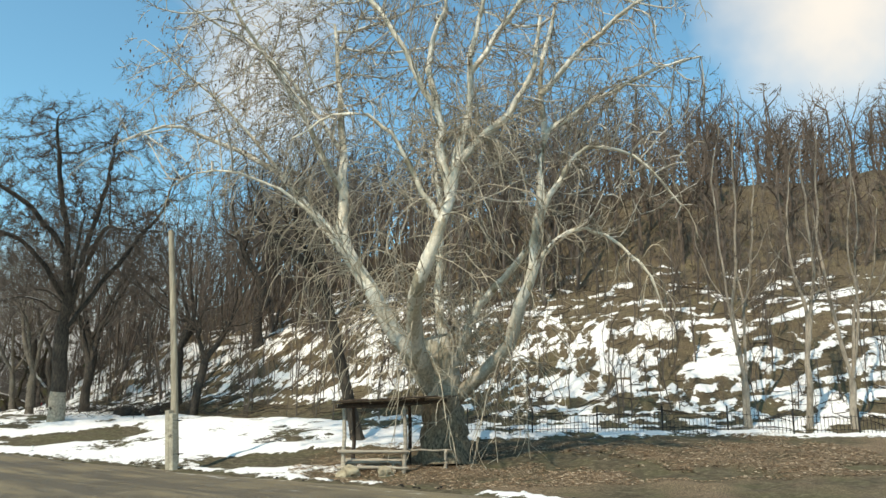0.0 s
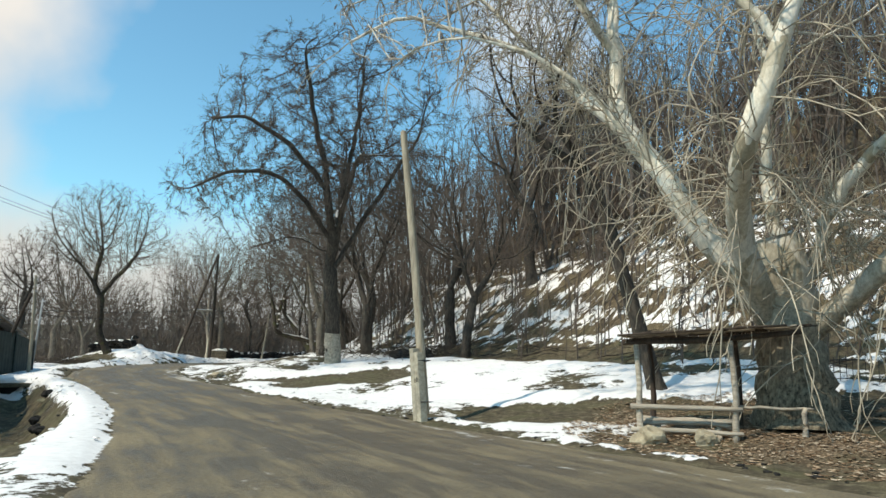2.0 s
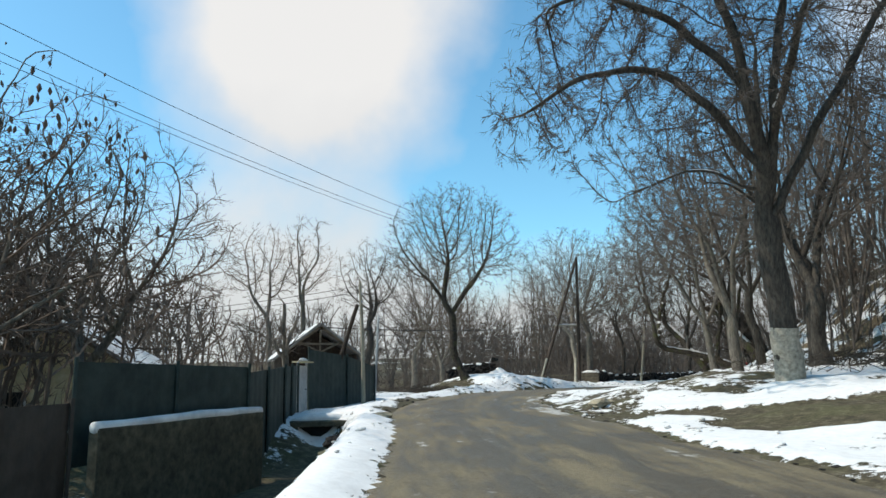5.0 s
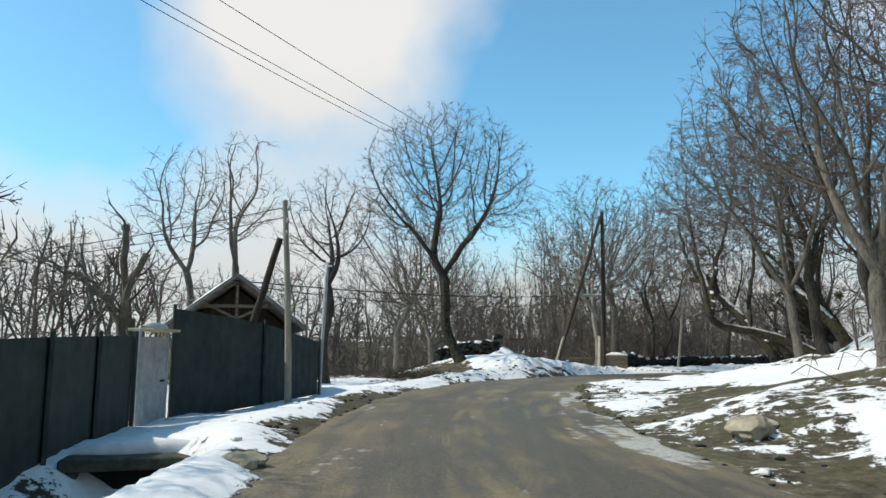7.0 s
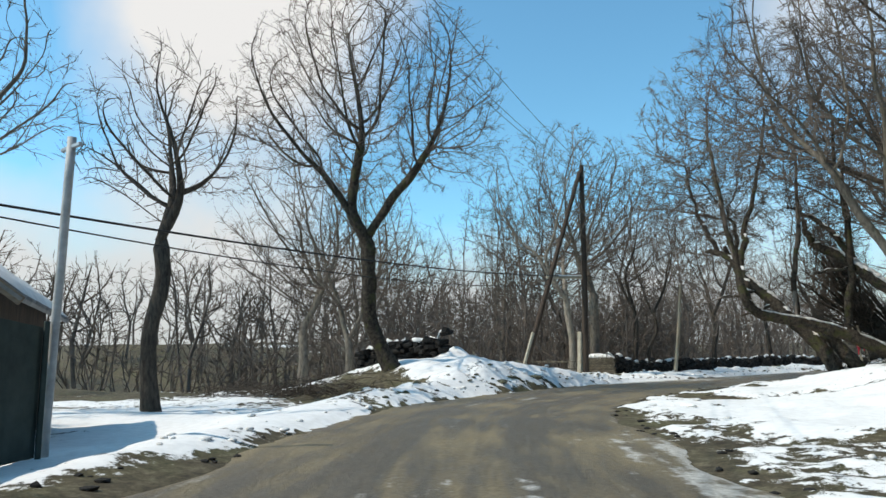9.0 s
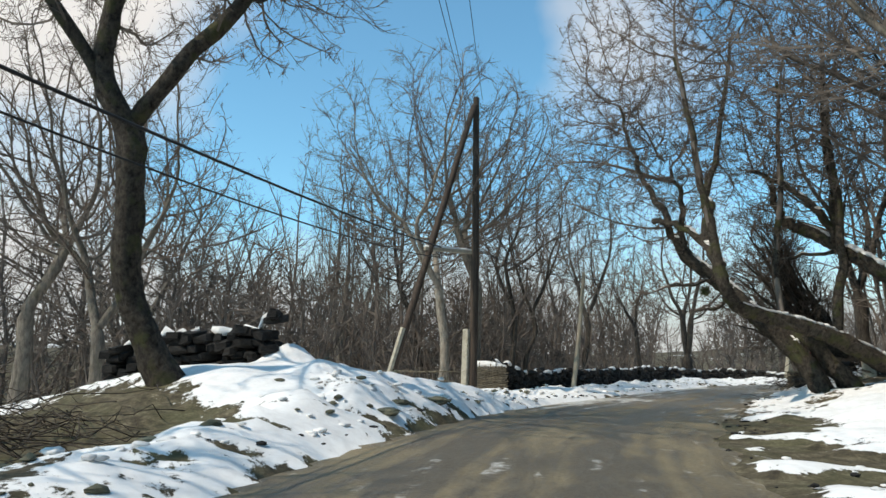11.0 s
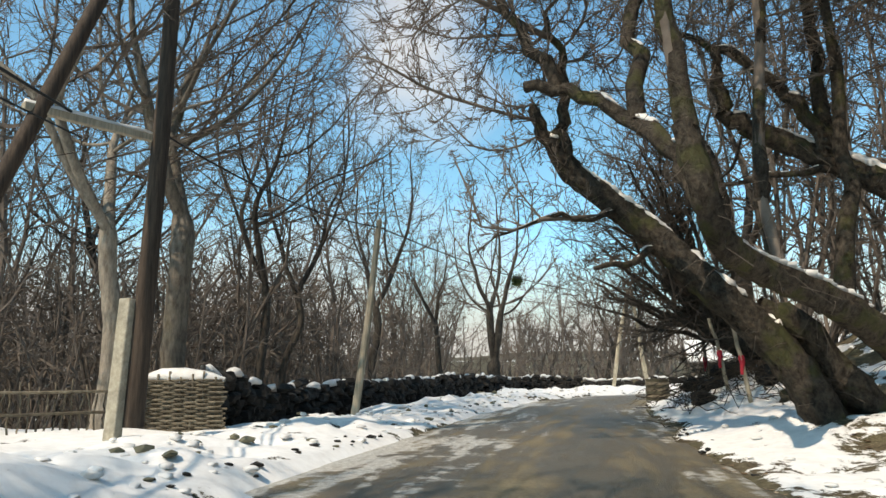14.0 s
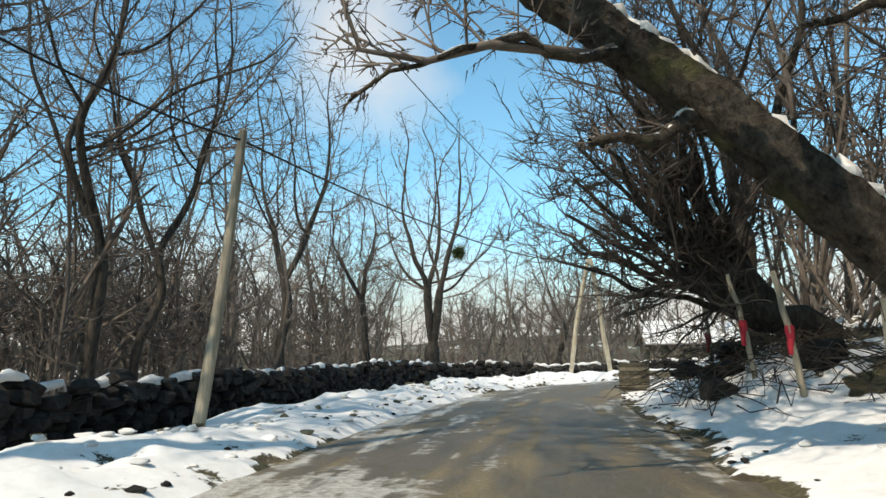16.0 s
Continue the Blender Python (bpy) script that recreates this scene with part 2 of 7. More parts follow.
M_PALEBARK = bark("pale_bark", (0.17, 0.15, 0.12), (0.46, 0.41, 0.34), 6.0, 0.0)
M_TWIG = simple("bare_twig", (0.083, 0.067, 0.056), (0.215, 0.182, 0.155), size=2.0)
M_TWIG_DARK = simple("dark_twig", (0.056, 0.046, 0.038), (0.160, 0.133, 0.113), size=2.0)
M_TWIG_BROWN = simple("brown_twig", (0.085, 0.064, 0.050), (0.205, 0.160, 0.128), size=1.0)
M_DEADWOOD = simple("dead_wood", (0.026, 0.021, 0.016), (0.085, 0.068, 0.052), size=4.0)
M_MISTLETOE = simple("mistletoe", (0.035, 0.055, 0.020), (0.095, 0.125, 0.045), size=6.0)
M_LIME = simple("limewash", (0.17, 0.155, 0.12), (0.46, 0.43, 0.36), size=9.0)
M_CONCRETE = simple("pale_concrete", (0.28, 0.255, 0.195), (0.52, 0.485, 0.39), size=11.0, strength=0.3)
M_OLDCONCRETE = simple("mossy_concrete", (0.036, 0.035, 0.024), (0.125, 0.115, 0.080), size=6.0, strength=0.4)
M_POLEWOOD = simple("weathered_pole", (0.25, 0.215, 0.160), (0.50, 0.45, 0.35), scale=(1, 1, 0.08), size=22.0)
M_TARWOOD = simple("tarred_pole", (0.030, 0.023, 0.018), (0.100, 0.074, 0.056), scale=(1, 1, 0.08), size=22.0)
M_PLANK = simple("grey_timber", (0.23, 0.20, 0.16), (0.52, 0.47, 0.39), scale=(0.1, 1, 1), size=20.0, per_object=0.2)
M_FENCE = simple("dark_green_sheet", (0.026, 0.040, 0.036), (0.056, 0.075, 0.068), size=3.0, rough=0.72, strength=0.1, spec=0.25)
M_FENCE_BROWN = simple("dark_brown_sheet", (0.034, 0.028, 0.023), (0.080, 0.066, 0.056), size=3.0, rough=0.6, strength=0.1)
M_PAINT = simple("chipped_white_paint", (0.30, 0.31, 0.31), (0.54, 0.55, 0.55), size=5.0, rough=0.6, strength=0.15)
M_METAL = simple("galvanised_metal", (0.40, 0.41, 0.42), (0.60, 0.61, 0.62), size=12.0, rough=0.45, metal=0.6, strength=0.1)
M_ROOF = simple("old_roof_sheet", (0.16, 0.155, 0.15), (0.34, 0.33, 0.32), size=5.0, rough=0.7)
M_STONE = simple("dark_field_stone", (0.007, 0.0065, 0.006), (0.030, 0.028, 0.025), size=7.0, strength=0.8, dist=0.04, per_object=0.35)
M_ROCK = simple("tan_rock", (0.26, 0.22, 0.15), (0.50, 0.44, 0.32), size=5.0, strength=0.8, dist=0.04)
M_MOSSROCK = simple("mossy_rock", (0.06, 0.06, 0.04), (0.20, 0.19, 0.13), size=6.0, strength=0.7, dist=0.03)
M_WATTLE = simple("wattle", (0.070, 0.060, 0.044), (0.23, 0.20, 0.15), size=10.0, per_object=0.25)
M_WIRE = simple("black_cable", (0.012, 0.012, 0.012), (0.028, 0.028, 0.028), size=10.0, rough=0.6)
M_RED = simple("red_cloth", (0.36, 0.02, 0.035), (0.60, 0.05, 0.075), size=12.0)
M_LEAF, ln_, ll_, lb_ = material("fallen_leaf", 0.85, 0.2)
lg_ = ln_.new("ShaderNodeNewGeometry")
ll_.new(ramp(ln_, ll_, lg_.outputs["Random Per Island"], [(0.0, (0.055, 0.034, 0.020)), (0.35, (0.17, 0.105, 0.060)), (0.7, (0.33, 0.235, 0.150)), (1.0, (0.56, 0.46, 0.34))]), lb_.inputs["Base Color"])
M_PLASTER = simple("ochre_plaster", (0.44, 0.37, 0.22), (0.62, 0.54, 0.36), size=5.0)
M_OLDWOOD = simple("old_brown_timber", (0.085, 0.066, 0.048), (0.26, 0.205, 0.150), scale=(0.2, 1, 1), size=14.0, per_object=0.2)
# near-black for window panes and for the shade inside the culvert mouth
M_DARK = simple("dark_void", (0.010, 0.010, 0.010), (0.022, 0.020, 0.018), size=4.0)


# ---- mesh tools ----
rng = np.random.default_rng(7)


def mesh_object(name, verts, faces, mat, parent=None, smooth=True, label=""):
    """verts: (N, 3); faces: (M, 3 or 4) of one size. One mesh object."""
    me = bpy.data.meshes.new(name)
    verts = np.asarray(verts, dtype=np.float32)
    faces = np.asarray(faces, dtype=np.int32)
    k = faces.shape[1]
    me.vertices.add(len(verts))
    me.vertices.foreach_set("co", verts.ravel())
    me.loops.add(faces.size)
    me.loops.foreach_set("vertex_index", faces.ravel())
    me.polygons.add(len(faces))
    me.polygons.foreach_set("loop_start", np.arange(0, faces.size, k, dtype=np.int32))
    me.polygons.foreach_set("use_smooth", np.full(len(faces), smooth))
    me.update(calc_edges=True)
    me.materials.append(mat)
    ob = new(name, me)
    if parent is not None:
        ob.parent = parent
    if label:
        tagged(ob, label)
    return ob


def part(name, bm, mat, parent=None, label="", smooth=False):
    me = bpy.data.meshes.new(name)
    bm.normal_update()
    bm.to_mesh(me)
    bm.free()
    if smooth:
        me.polygons.foreach_set("use_smooth", np.full(len(me.polygons), True))
    me.materials.append(mat)
    ob = new(name, me)
    if parent is not None:
        ob.parent = parent
    if label:
        tagged(ob, label)
    return ob


def thing(name, at, label, category, group="", rot=0.0):
    ob = new(name)
    ob.matrix_basis = pose(at[0], at[1], at[2], 0, 0, rot)
    return tagged(ob, label, category, group)


def add_box(bm, size, m=None, bevel=0.0):
    geo = bmesh.ops.create_cube(bm, size=1.0)
    vs = geo["verts"]
    bmesh.ops.scale(bm, vec=size, verts=vs)
    if bevel:
        es = list({e for v in vs for e in v.link_edges})
        r = bmesh.ops.bevel(bm, geom=es, offset=bevel, segments=1, affect="EDGES")
        vs = list({v for f in r["faces"] for v in f.verts} | {v for v in vs if v.is_valid})
    if m is not None:
        bmesh.ops.transform(bm, matrix=m, verts=vs)
    return vs


def box(size, m=None, bevel=0.0):
    bm = bmesh.new()
    add_box(bm, size, m, bevel)
    return bm


def tubes(P, R, k):
    """P: (N, S, 3) centre lines, R: (N, S) radii. Vertices and quads of N tapered tubes."""
    N, S, _ = P.shape
    T = np.gradient(P, axis=1)
    T /= np.linalg.norm(T, axis=2, keepdims=True) + 1e-9
    ref = np.where(np.abs(T[:, :1, 2:3]) > 0.85, np.array([1.0, 0.13, 0.0]), np.array([0.07, 0.0, 1.0]))
    A = np.cross(T, np.broadcast_to(ref, T.shape))
    A /= np.linalg.norm(A, axis=2, keepdims=True) + 1e-9
    B = np.cross(T, A)
    th = np.arange(k) * 2 * np.pi / k
    V = P[:, :, None] + R[:, :, None, None] * (np.cos(th)[None, None, :, None] * A[:, :, None] + np.sin(th)[None, None, :, None] * B[:, :, None])
    i = np.arange(S - 1)[:, None] * k
    j = np.arange(k)[None, :]
    q = np.stack([i + j, i + (j + 1) % k, i + k + (j + 1) % k, i + k + j], -1).reshape(-1, 4)
    F = (np.arange(N)[:, None, None] * S * k + q[None]).reshape(-1, 4)
    return V.reshape(-1, 3), F


def spikes(P, R):
    """Last twigs: straight, three-sided, running out to a point. P: (N, 2, 3)."""
    d = P[:, -1] - P[:, 0]
    d /= np.linalg.norm(d, axis=1, keepdims=True) + 1e-9
    ref = np.where(np.abs(d[:, 2:3]) > 0.8, np.array([1.0, 0.0, 0.0]), np.array([0.0, 0.0, 1.0]))
    a = np.cross(d, ref)
    a /= np.linalg.norm(a, axis=1, keepdims=True) + 1e-9
    b = np.cross(d, a)
    r = R[:, :1]
    V = np.stack([P[:, 0] + r * a, P[:, 0] + r * (-0.5 * a + 0.87 * b), P[:, 0] + r * (-0.5 * a - 0.87 * b), P[:, -1]], 1)
    t = np.array([(0, 1, 3), (1, 2, 3), (2, 0, 3)])
    return V.reshape(-1, 3), (np.arange(len(P))[:, None, None] * 4 + t[None]).reshape(-1, 3)


def tris(chunk):
    v, f = chunk
    return (v, f) if f.shape[1] == 3 else (v, np.concatenate([f[:, (0, 1, 2)], f[:, (0, 2, 3)]]))


def join(chunks):
    if len({f.shape[1] for _, f in chunks}) > 1:
        chunks = [tris(c) for c in chunks]
    vs, fs, o = [], [], 0
    for v, f in chunks:
        vs.append(v)
        fs.append(f + o)
        o += len(v)
    return np.concatenate(vs), np.concatenate(fs)


def resample(pts, S):
    """Smooth curve through a few points, as S points."""
    p = np.asarray(pts, dtype=float)
    d = np.r_[0, np.cumsum(np.linalg.norm(np.diff(p, axis=0), axis=1))]
    u = np.linspace(0, d[-1], S)
    if len(p) < 3:
        return np.stack([np.interp(u, d, p[:, i]) for i in range(p.shape[1])], 1)
    g = np.gradient(p, d, axis=0)
    i = np.clip(np.searchsorted(d, u, side="right") - 1, 0, len(p) - 2)
    h = (d[i + 1] - d[i])[:, None]
    t = ((u - d[i])[:, None]) / h
    return (2 * t**3 - 3 * t**2 + 1) * p[i] + (t**3 - 2 * t**2 + t) * h * g[i] + (-2 * t**3 + 3 * t**2) * p[i + 1] + (t**3 - t**2) * h * g[i + 1]


def limb(pts, r0, r1, S=14, wob=0.04, g=rng, power=1.0):
    """A limb through a few points: centre line and radii, slightly crooked."""
    P = resample(pts, S)
    P[1:-1] += g.normal(0, wob, (S - 2, 3))
    u = np.linspace(0, 1, S) ** power
    return P, r0 + (r1 - r0) * u


def solid_limb(P, R, k=12, rough=0.10, g=rng):
    """A thick limb or trunk with an uneven, fluted surface and a closed tip."""
    V, F = tubes(P[None], R[None], k)
    c = np.repeat(P, k, axis=0)
    n = g.normal(0, 1, len(V)).reshape(len(P), k)
    n = (n + np.roll(n, 1, 1) + np.roll(n, -1, 1)) / 2.2
    flute = g.normal(0, 1, k)[None] * 0.9
    s = 1 + rough * (0.55 * n + 0.6 * flute)
    return c + (V - c) * s.reshape(-1, 1), F


def sprout(P, R, n, g, f=(0.25, 1.0), ang=(25, 60), length=(0.35, 0.7), rad=0.55, tip=0.4, S=5, up=0.0, wob=0.18, rmin=0.006, lmax=9.0):
    """n children on each of the lines P (N, S0, 3): their lines and radii."""
    N, S0, _ = P.shape
    seg = np.linalg.norm(np.diff(P, axis=1), axis=2)
    plen = seg.sum(1)
    idx = np.repeat(np.arange(N), n)
    u = g.uniform(f[0], f[1], N * n)
    lead = np.arange(N * n) % n == 0
    u[lead] = 0.985                          # one shoot carries on from every tip
    x = u * (S0 - 1)
    i0 = np.clip(x.astype(int), 0, S0 - 2)
    t = (x - i0)[:, None]
    base = P[idx, i0] * (1 - t) + P[idx, i0 + 1] * t
    d = P[idx, i0 + 1] - P[idx, i0]
    d /= np.linalg.norm(d, axis=1, keepdims=True) + 1e-9
    r0 = np.maximum((R[idx, i0] * (1 - t[:, 0]) + R[idx, i0 + 1] * t[:, 0]) * rad * g.uniform(0.7, 1.1, N * n), rmin)
    side = g.normal(0, 1, (N * n, 3))
    side -= (side * d).sum(1, keepdims=True) * d
    side /= np.linalg.norm(side, axis=1, keepdims=True) + 1e-9
    a = np.radians(g.uniform(ang[0], ang[1], N * n) * np.where(lead, 0.25, 1.0))[:, None]
    d = np.cos(a) * d + np.sin(a) * side
    L = np.minimum(plen[idx] * g.uniform(length[0], length[1], N * n) * np.where(lead, 0.62, 1.25 - 0.75 * u), lmax)
    out = np.empty((N * n, S, 3))
    out[:, 0] = base
    step = (L / (S - 1))[:, None]
    for s in range(1, S):
        d = d + g.normal(0, wob, d.shape)
        d[:, 2] += up * s / (S - 1)
        d /= np.linalg.norm(d, axis=1, keepdims=True) + 1e-9
        out[:, s] = out[:, s - 1] + d * step
    rr = r0[:, None] * (1 + (tip - 1) * np.linspace(0, 1, S)[None])
    return out, np.maximum(rr, rmin * 0.7)


def stack_lines(limbs, S=12):
    P = np.stack([resample(p, S) for p, _ in limbs])
    R = np.stack([np.interp(np.linspace(0, 1, S), np.linspace(0, 1, len(r)), r) for _, r in limbs])
    return P, R


def crown(limbs, g, spec):
    """Branching out of limbs, level by level; spec: one dict a level, with k sides. Vertices and quads."""
    P, R = stack_lines(limbs)
    chunks = []
    for s in spec:
        s = dict(s)
        k = s.pop("k")
        P, R = sprout(P, R, g=g, **s)
        chunks.append(tubes(P, R, k) if k else spikes(P, R))
    return join(chunks)


def grow(lines, att, step, reach, kill, g, bias=(0, 0, 0.12), jitter=0.10, turns=110):
    """Branching by competition for room: shoots grow from the given lines towards free points of the crown.
    Nodes and, for each, the node that it grew from."""
    pos, par = [], []
    for ln in lines:
        n = max(2, int(np.linalg.norm(np.diff(ln, axis=0), axis=1).sum() / step) + 1)
        q = resample(ln, n)
        last = -1
        if pos:
            d = np.linalg.norm(np.array(pos) - q[0], axis=1)
            last = int(d.argmin())
            q = q[1:]
        for p in q:
            pos.append(p)
            par.append(last)
            last = len(pos) - 1
    pos = np.array(pos)
    par = list(par)
    kids = np.zeros(len(pos), int)
    for p in par:
        if p >= 0:
            kids[p] += 1
    D = np.linalg.norm(att[:, None] - pos[None], axis=2)
    idx, dist = D.argmin(1), D.min(1)
    for _ in range(turns):
        stuck = np.nonzero(kids[idx] >= 3)[0]
        if len(stuck):
            free = np.nonzero(kids < 3)[0]
            D = np.linalg.norm(att[stuck][:, None] - pos[free][None], axis=2)
            idx[stuck], dist[stuck] = free[D.argmin(1)], D.min(1)
        act = dist < reach
        if not act.any():
            break
        acc = np.zeros_like(pos)
        np.add.at(acc, idx[act], (att[act] - pos[idx[act]]) / (dist[act][:, None] + 1e-6))
        src = np.unique(idx[act])
        d = acc[src]
        d = d / (np.linalg.norm(d, axis=1, keepdims=True) + 1e-6) + np.array(bias) + g.normal(0, jitter, d.shape)
        d /= np.linalg.norm(d, axis=1, keepdims=True) + 1e-6
        new_p = pos[src] + d * step
        o = len(pos)
        pos = np.concatenate([pos, new_p])
        par += list(src)
        kids[src] += 1
        kids = np.concatenate([kids, np.zeros(len(src), int)])
        D = np.linalg.norm(att[:, None] - new_p[None], axis=2)
        m = D.min(1)
        better = m < dist
        idx = np.where(better, D.argmin(1) + o, idx)
        dist = np.where(better, m, dist)
        keep = dist > kill
        att, idx, dist = att[keep], idx[keep], dist[keep]
        if not len(att):
            break
    return pos, np.array(par)


def chains(pos, par, r0, tip, power=2.2):
    """The grown nodes as branches, thickest first: centre lines and radii, tip to r0 at the foot."""
    n = len(pos)
    w = np.zeros(n)
    best, best_w = np.full(n, -1), np.zeros(n)
    kids = [[] for _ in range(n)]
    for i in range(n - 1, -1, -1):
        if w[i] == 0:
            w[i] = 1.0
        p = par[i]
        if p >= 0:
            w[p] += w[i]
            kids[p].append(i)
            if w[i] > best_w[p]:
                best_w[p], best[p] = w[i], i
    r = w ** (1 / power)
    r = tip * r ** (math.log(r0 / tip) / math.log(max(r[0], 1.5)))
    out, todo = [], [(0, -1)]
    while todo:
        i, frm = todo.pop()
        ids = []
        while i >= 0:
            ids.append(i)
            for c in kids[i]:
                if c != best[i]:
                    todo.append((c, i))
            i = best[i]
        P, R = pos[ids], r[ids]
        if frm >= 0:
            P, R = np.concatenate([pos[frm:frm + 1], P]), np.concatenate([R[:1], R])
        if len(P) < 2:
            continue
        for _ in range(2):
            P[1:-1] = 0.25 * P[:-2] + 0.5 * P[1:-1] + 0.25 * P[2:]
        out.append((P, R))
    return sorted(out, key=lambda c: -c[1][0])


def fit_lines(cs, S):
    P = np.stack([resample(p, S) if len(p) != S else p for p, _ in cs])
    R = np.stack([np.interp(np.linspace(0, 1, S), np.linspace(0, 1, len(r)), r) for _, r in cs])
    return P, R


def branch_mesh(cs, k_thick=6, k_thin=3):
    """Tubes for many branches of different lengths, finer where they are thicker."""
    chunks = []
    for S, lo, hi in ((3, 0, 4), (5, 5, 9), (9, 10, 999)):
        for thick in (True, False):
            sel = [c for c in cs if lo <= len(c[0]) <= hi and (c[1][0] > 0.045) == thick]
            if sel:
                chunks.append(tubes(*fit_lines(sel, S), k_thick if thick else k_thin))
    return chunks


def twig_mesh(cs, g, n=(5, 3), limit=0.04, length=((0.35, 0.8), (0.45, 0.9)), lmax=(0.8, 0.45), r=(0.008, 0.006), ups=(0.05, 0.0), ang=(22, 58)):
    """Fine twigs, running out to points, on every thin branch."""
    sel = []
    for p, q in cs:
        i = int(np.argmax(q < limit)) if (q < limit).any() else len(q)
        while len(q) - i >= 2:
            j = min(i + 4, len(q))
            j = len(q) if len(q) - j < 2 else j
            sel.append((p[i:j], q[i:j]))
            i = j - 1 if j < len(q) else j
    if not sel:
        return []
    P, R = fit_lines(sel, 5)
    P, R = sprout(P, np.maximum(R, r[0]), n[0], g, (0.1, 1.0), ang, length[0], 0.75, 0.5, 3, ups[0], 0.16, r[0], lmax[0])
    out = [tubes(P, R, 3)] if n[1] == 0 else []
    if n[1]:
        out.append(spikes(P[:, (0, 2)], R))
        P, R = sprout(P, R, n[1], g, (0.1, 1.0), ang, length[1], 0.8, 0.5, 2, ups[1], 0.16, r[1], lmax[1])
        out.append(spikes(P, R))
    return out


def dome(n, centre, axes, g, low=-0.6, shell=0.30, gaps=0.0):
    """Points of a crown: an ellipsoid, fuller towards its skin, cut off below, with a few gaps."""
    m = n * 4
    d = g.normal(0, 1, (m, 3))
    d /= np.linalg.norm(d, axis=1, keepdims=True)
    q = d * (g.random(m) ** shell)[:, None]
    q = q[q[:, 2] > low]
    if gaps:
        f = np.sin(q[:, 0] * 5.1 + 1.3) * np.sin(q[:, 1] * 4.7 + 0.4) * np.sin(q[:, 2] * 5.5)
        q = q[f < 1 - gaps]
    return np.array(centre) + q[:n] * np.array(axes)


# ---- ground and road ----
ROAD = np.array([
    (4.0, -14.0, 0.70, 4.0), (3.0, -4.0, 0.52, 4.0), (1.2, 5.0, 0.36, 4.4), (-2.2, 12.2, 0.10, 4.4), (-7.2, 16.9, -0.08, 3.8), (-13.0, 21.3, -0.08, 2.9),
    (-19.5, 25.8, 0.0, 2.5), (-26.0, 30.4, 0.05, 2.5), (-30.2, 34.0, 0.07, 2.5), (-34.5, 38.5, 0.08, 2.5), (-37.9, 43.0, 0.10, 2.4), (-39.6, 47.5, 0.12, 2.3),
    (-40.8, 53.0, 0.12, 2.3), (-41.3, 60.0, 0.10, 2.4), (-41.4, 67.0, 0.10, 2.2), (-41.3, 72.0, 0.14, 2.0), (-40.4, 76.8, 0.20, 1.9), (-37.6, 81.0, 0.26, 1.9),
    (-32.5, 84.2, 0.36, 1.9), (-24.0, 87.0, 0.6, 2.0), (-8.0, 91.0, 1.2, 2.0)])
TOE = np.array([(90.0, 20.0), (20.0, 25.5), (6.0, 28.0), (-2.0, 31.0), (-9.0, 35.0), (-15.0, 39.5), (-22.0, 46.0), (-29.0, 51.5), (-34.6, 57.4), (-36.3, 64.0), (-36.4, 71.0), (-35.8, 76.0), (-33.2, 80.4), (-27.0, 82.8), (-8.0, 86.5), (20.0, 92.0), (120.0, 120.0)])
road_line = resample(ROAD, 240)
toe_line = resample(TOE, 260)


def nearest(line, x, y):
    """Index of the nearest point of a line and the signed distance to it, positive on its right."""
    shp = x.shape
    q = np.stack([x.ravel(), y.ravel()], 1)
    idx = np.empty(len(q), dtype=int)
    dist = np.empty(len(q))
    for a in range(0, len(q), 20000):
        d = ((q[a:a + 20000, None, :] - line[None, :, :2]) ** 2).sum(2)
        i = d.argmin(1)
        idx[a:a + 20000], dist[a:a + 20000] = i, np.sqrt(d[np.arange(len(i)), i])
    t = np.gradient(line[:, :2], axis=0)[idx]
    v = q - line[idx, :2]
    return idx.reshape(shp), (np.where(t[:, 1] * v[:, 0] - t[:, 0] * v[:, 1] > 0, 1, -1) * dist).reshape(shp)


GRID_N = np.random.default_rng(3).random((256, 256))


def vnoise(x, y, f, octaves=4):
    out, amp, tot = 0.0, 1.0, 0.0
    for o in range(octaves):
        a, b = x * f + 17.3 * o, y * f + 9.1 * o
        i, j = np.floor(a).astype(int), np.floor(b).astype(int)
        u, v = a - i, b - j
        u, v = u * u * (3 - 2 * u), v * v * (3 - 2 * v)
        w = lambda p, q: GRID_N[p % 256, q % 256]
        out = out + amp * ((w(i, j) * (1 - u) + w(i + 1, j) * u) * (1 - v) + (w(i, j + 1) * (1 - u) + w(i + 1, j + 1) * u) * v)
        tot += amp
        amp *= 0.5
        f *= 2.0
    return out / tot


def smooth(a, b, x):
    t = np.clip((x - a) / (b - a), 0, 1)
    return t * t * (3 - 2 * t)


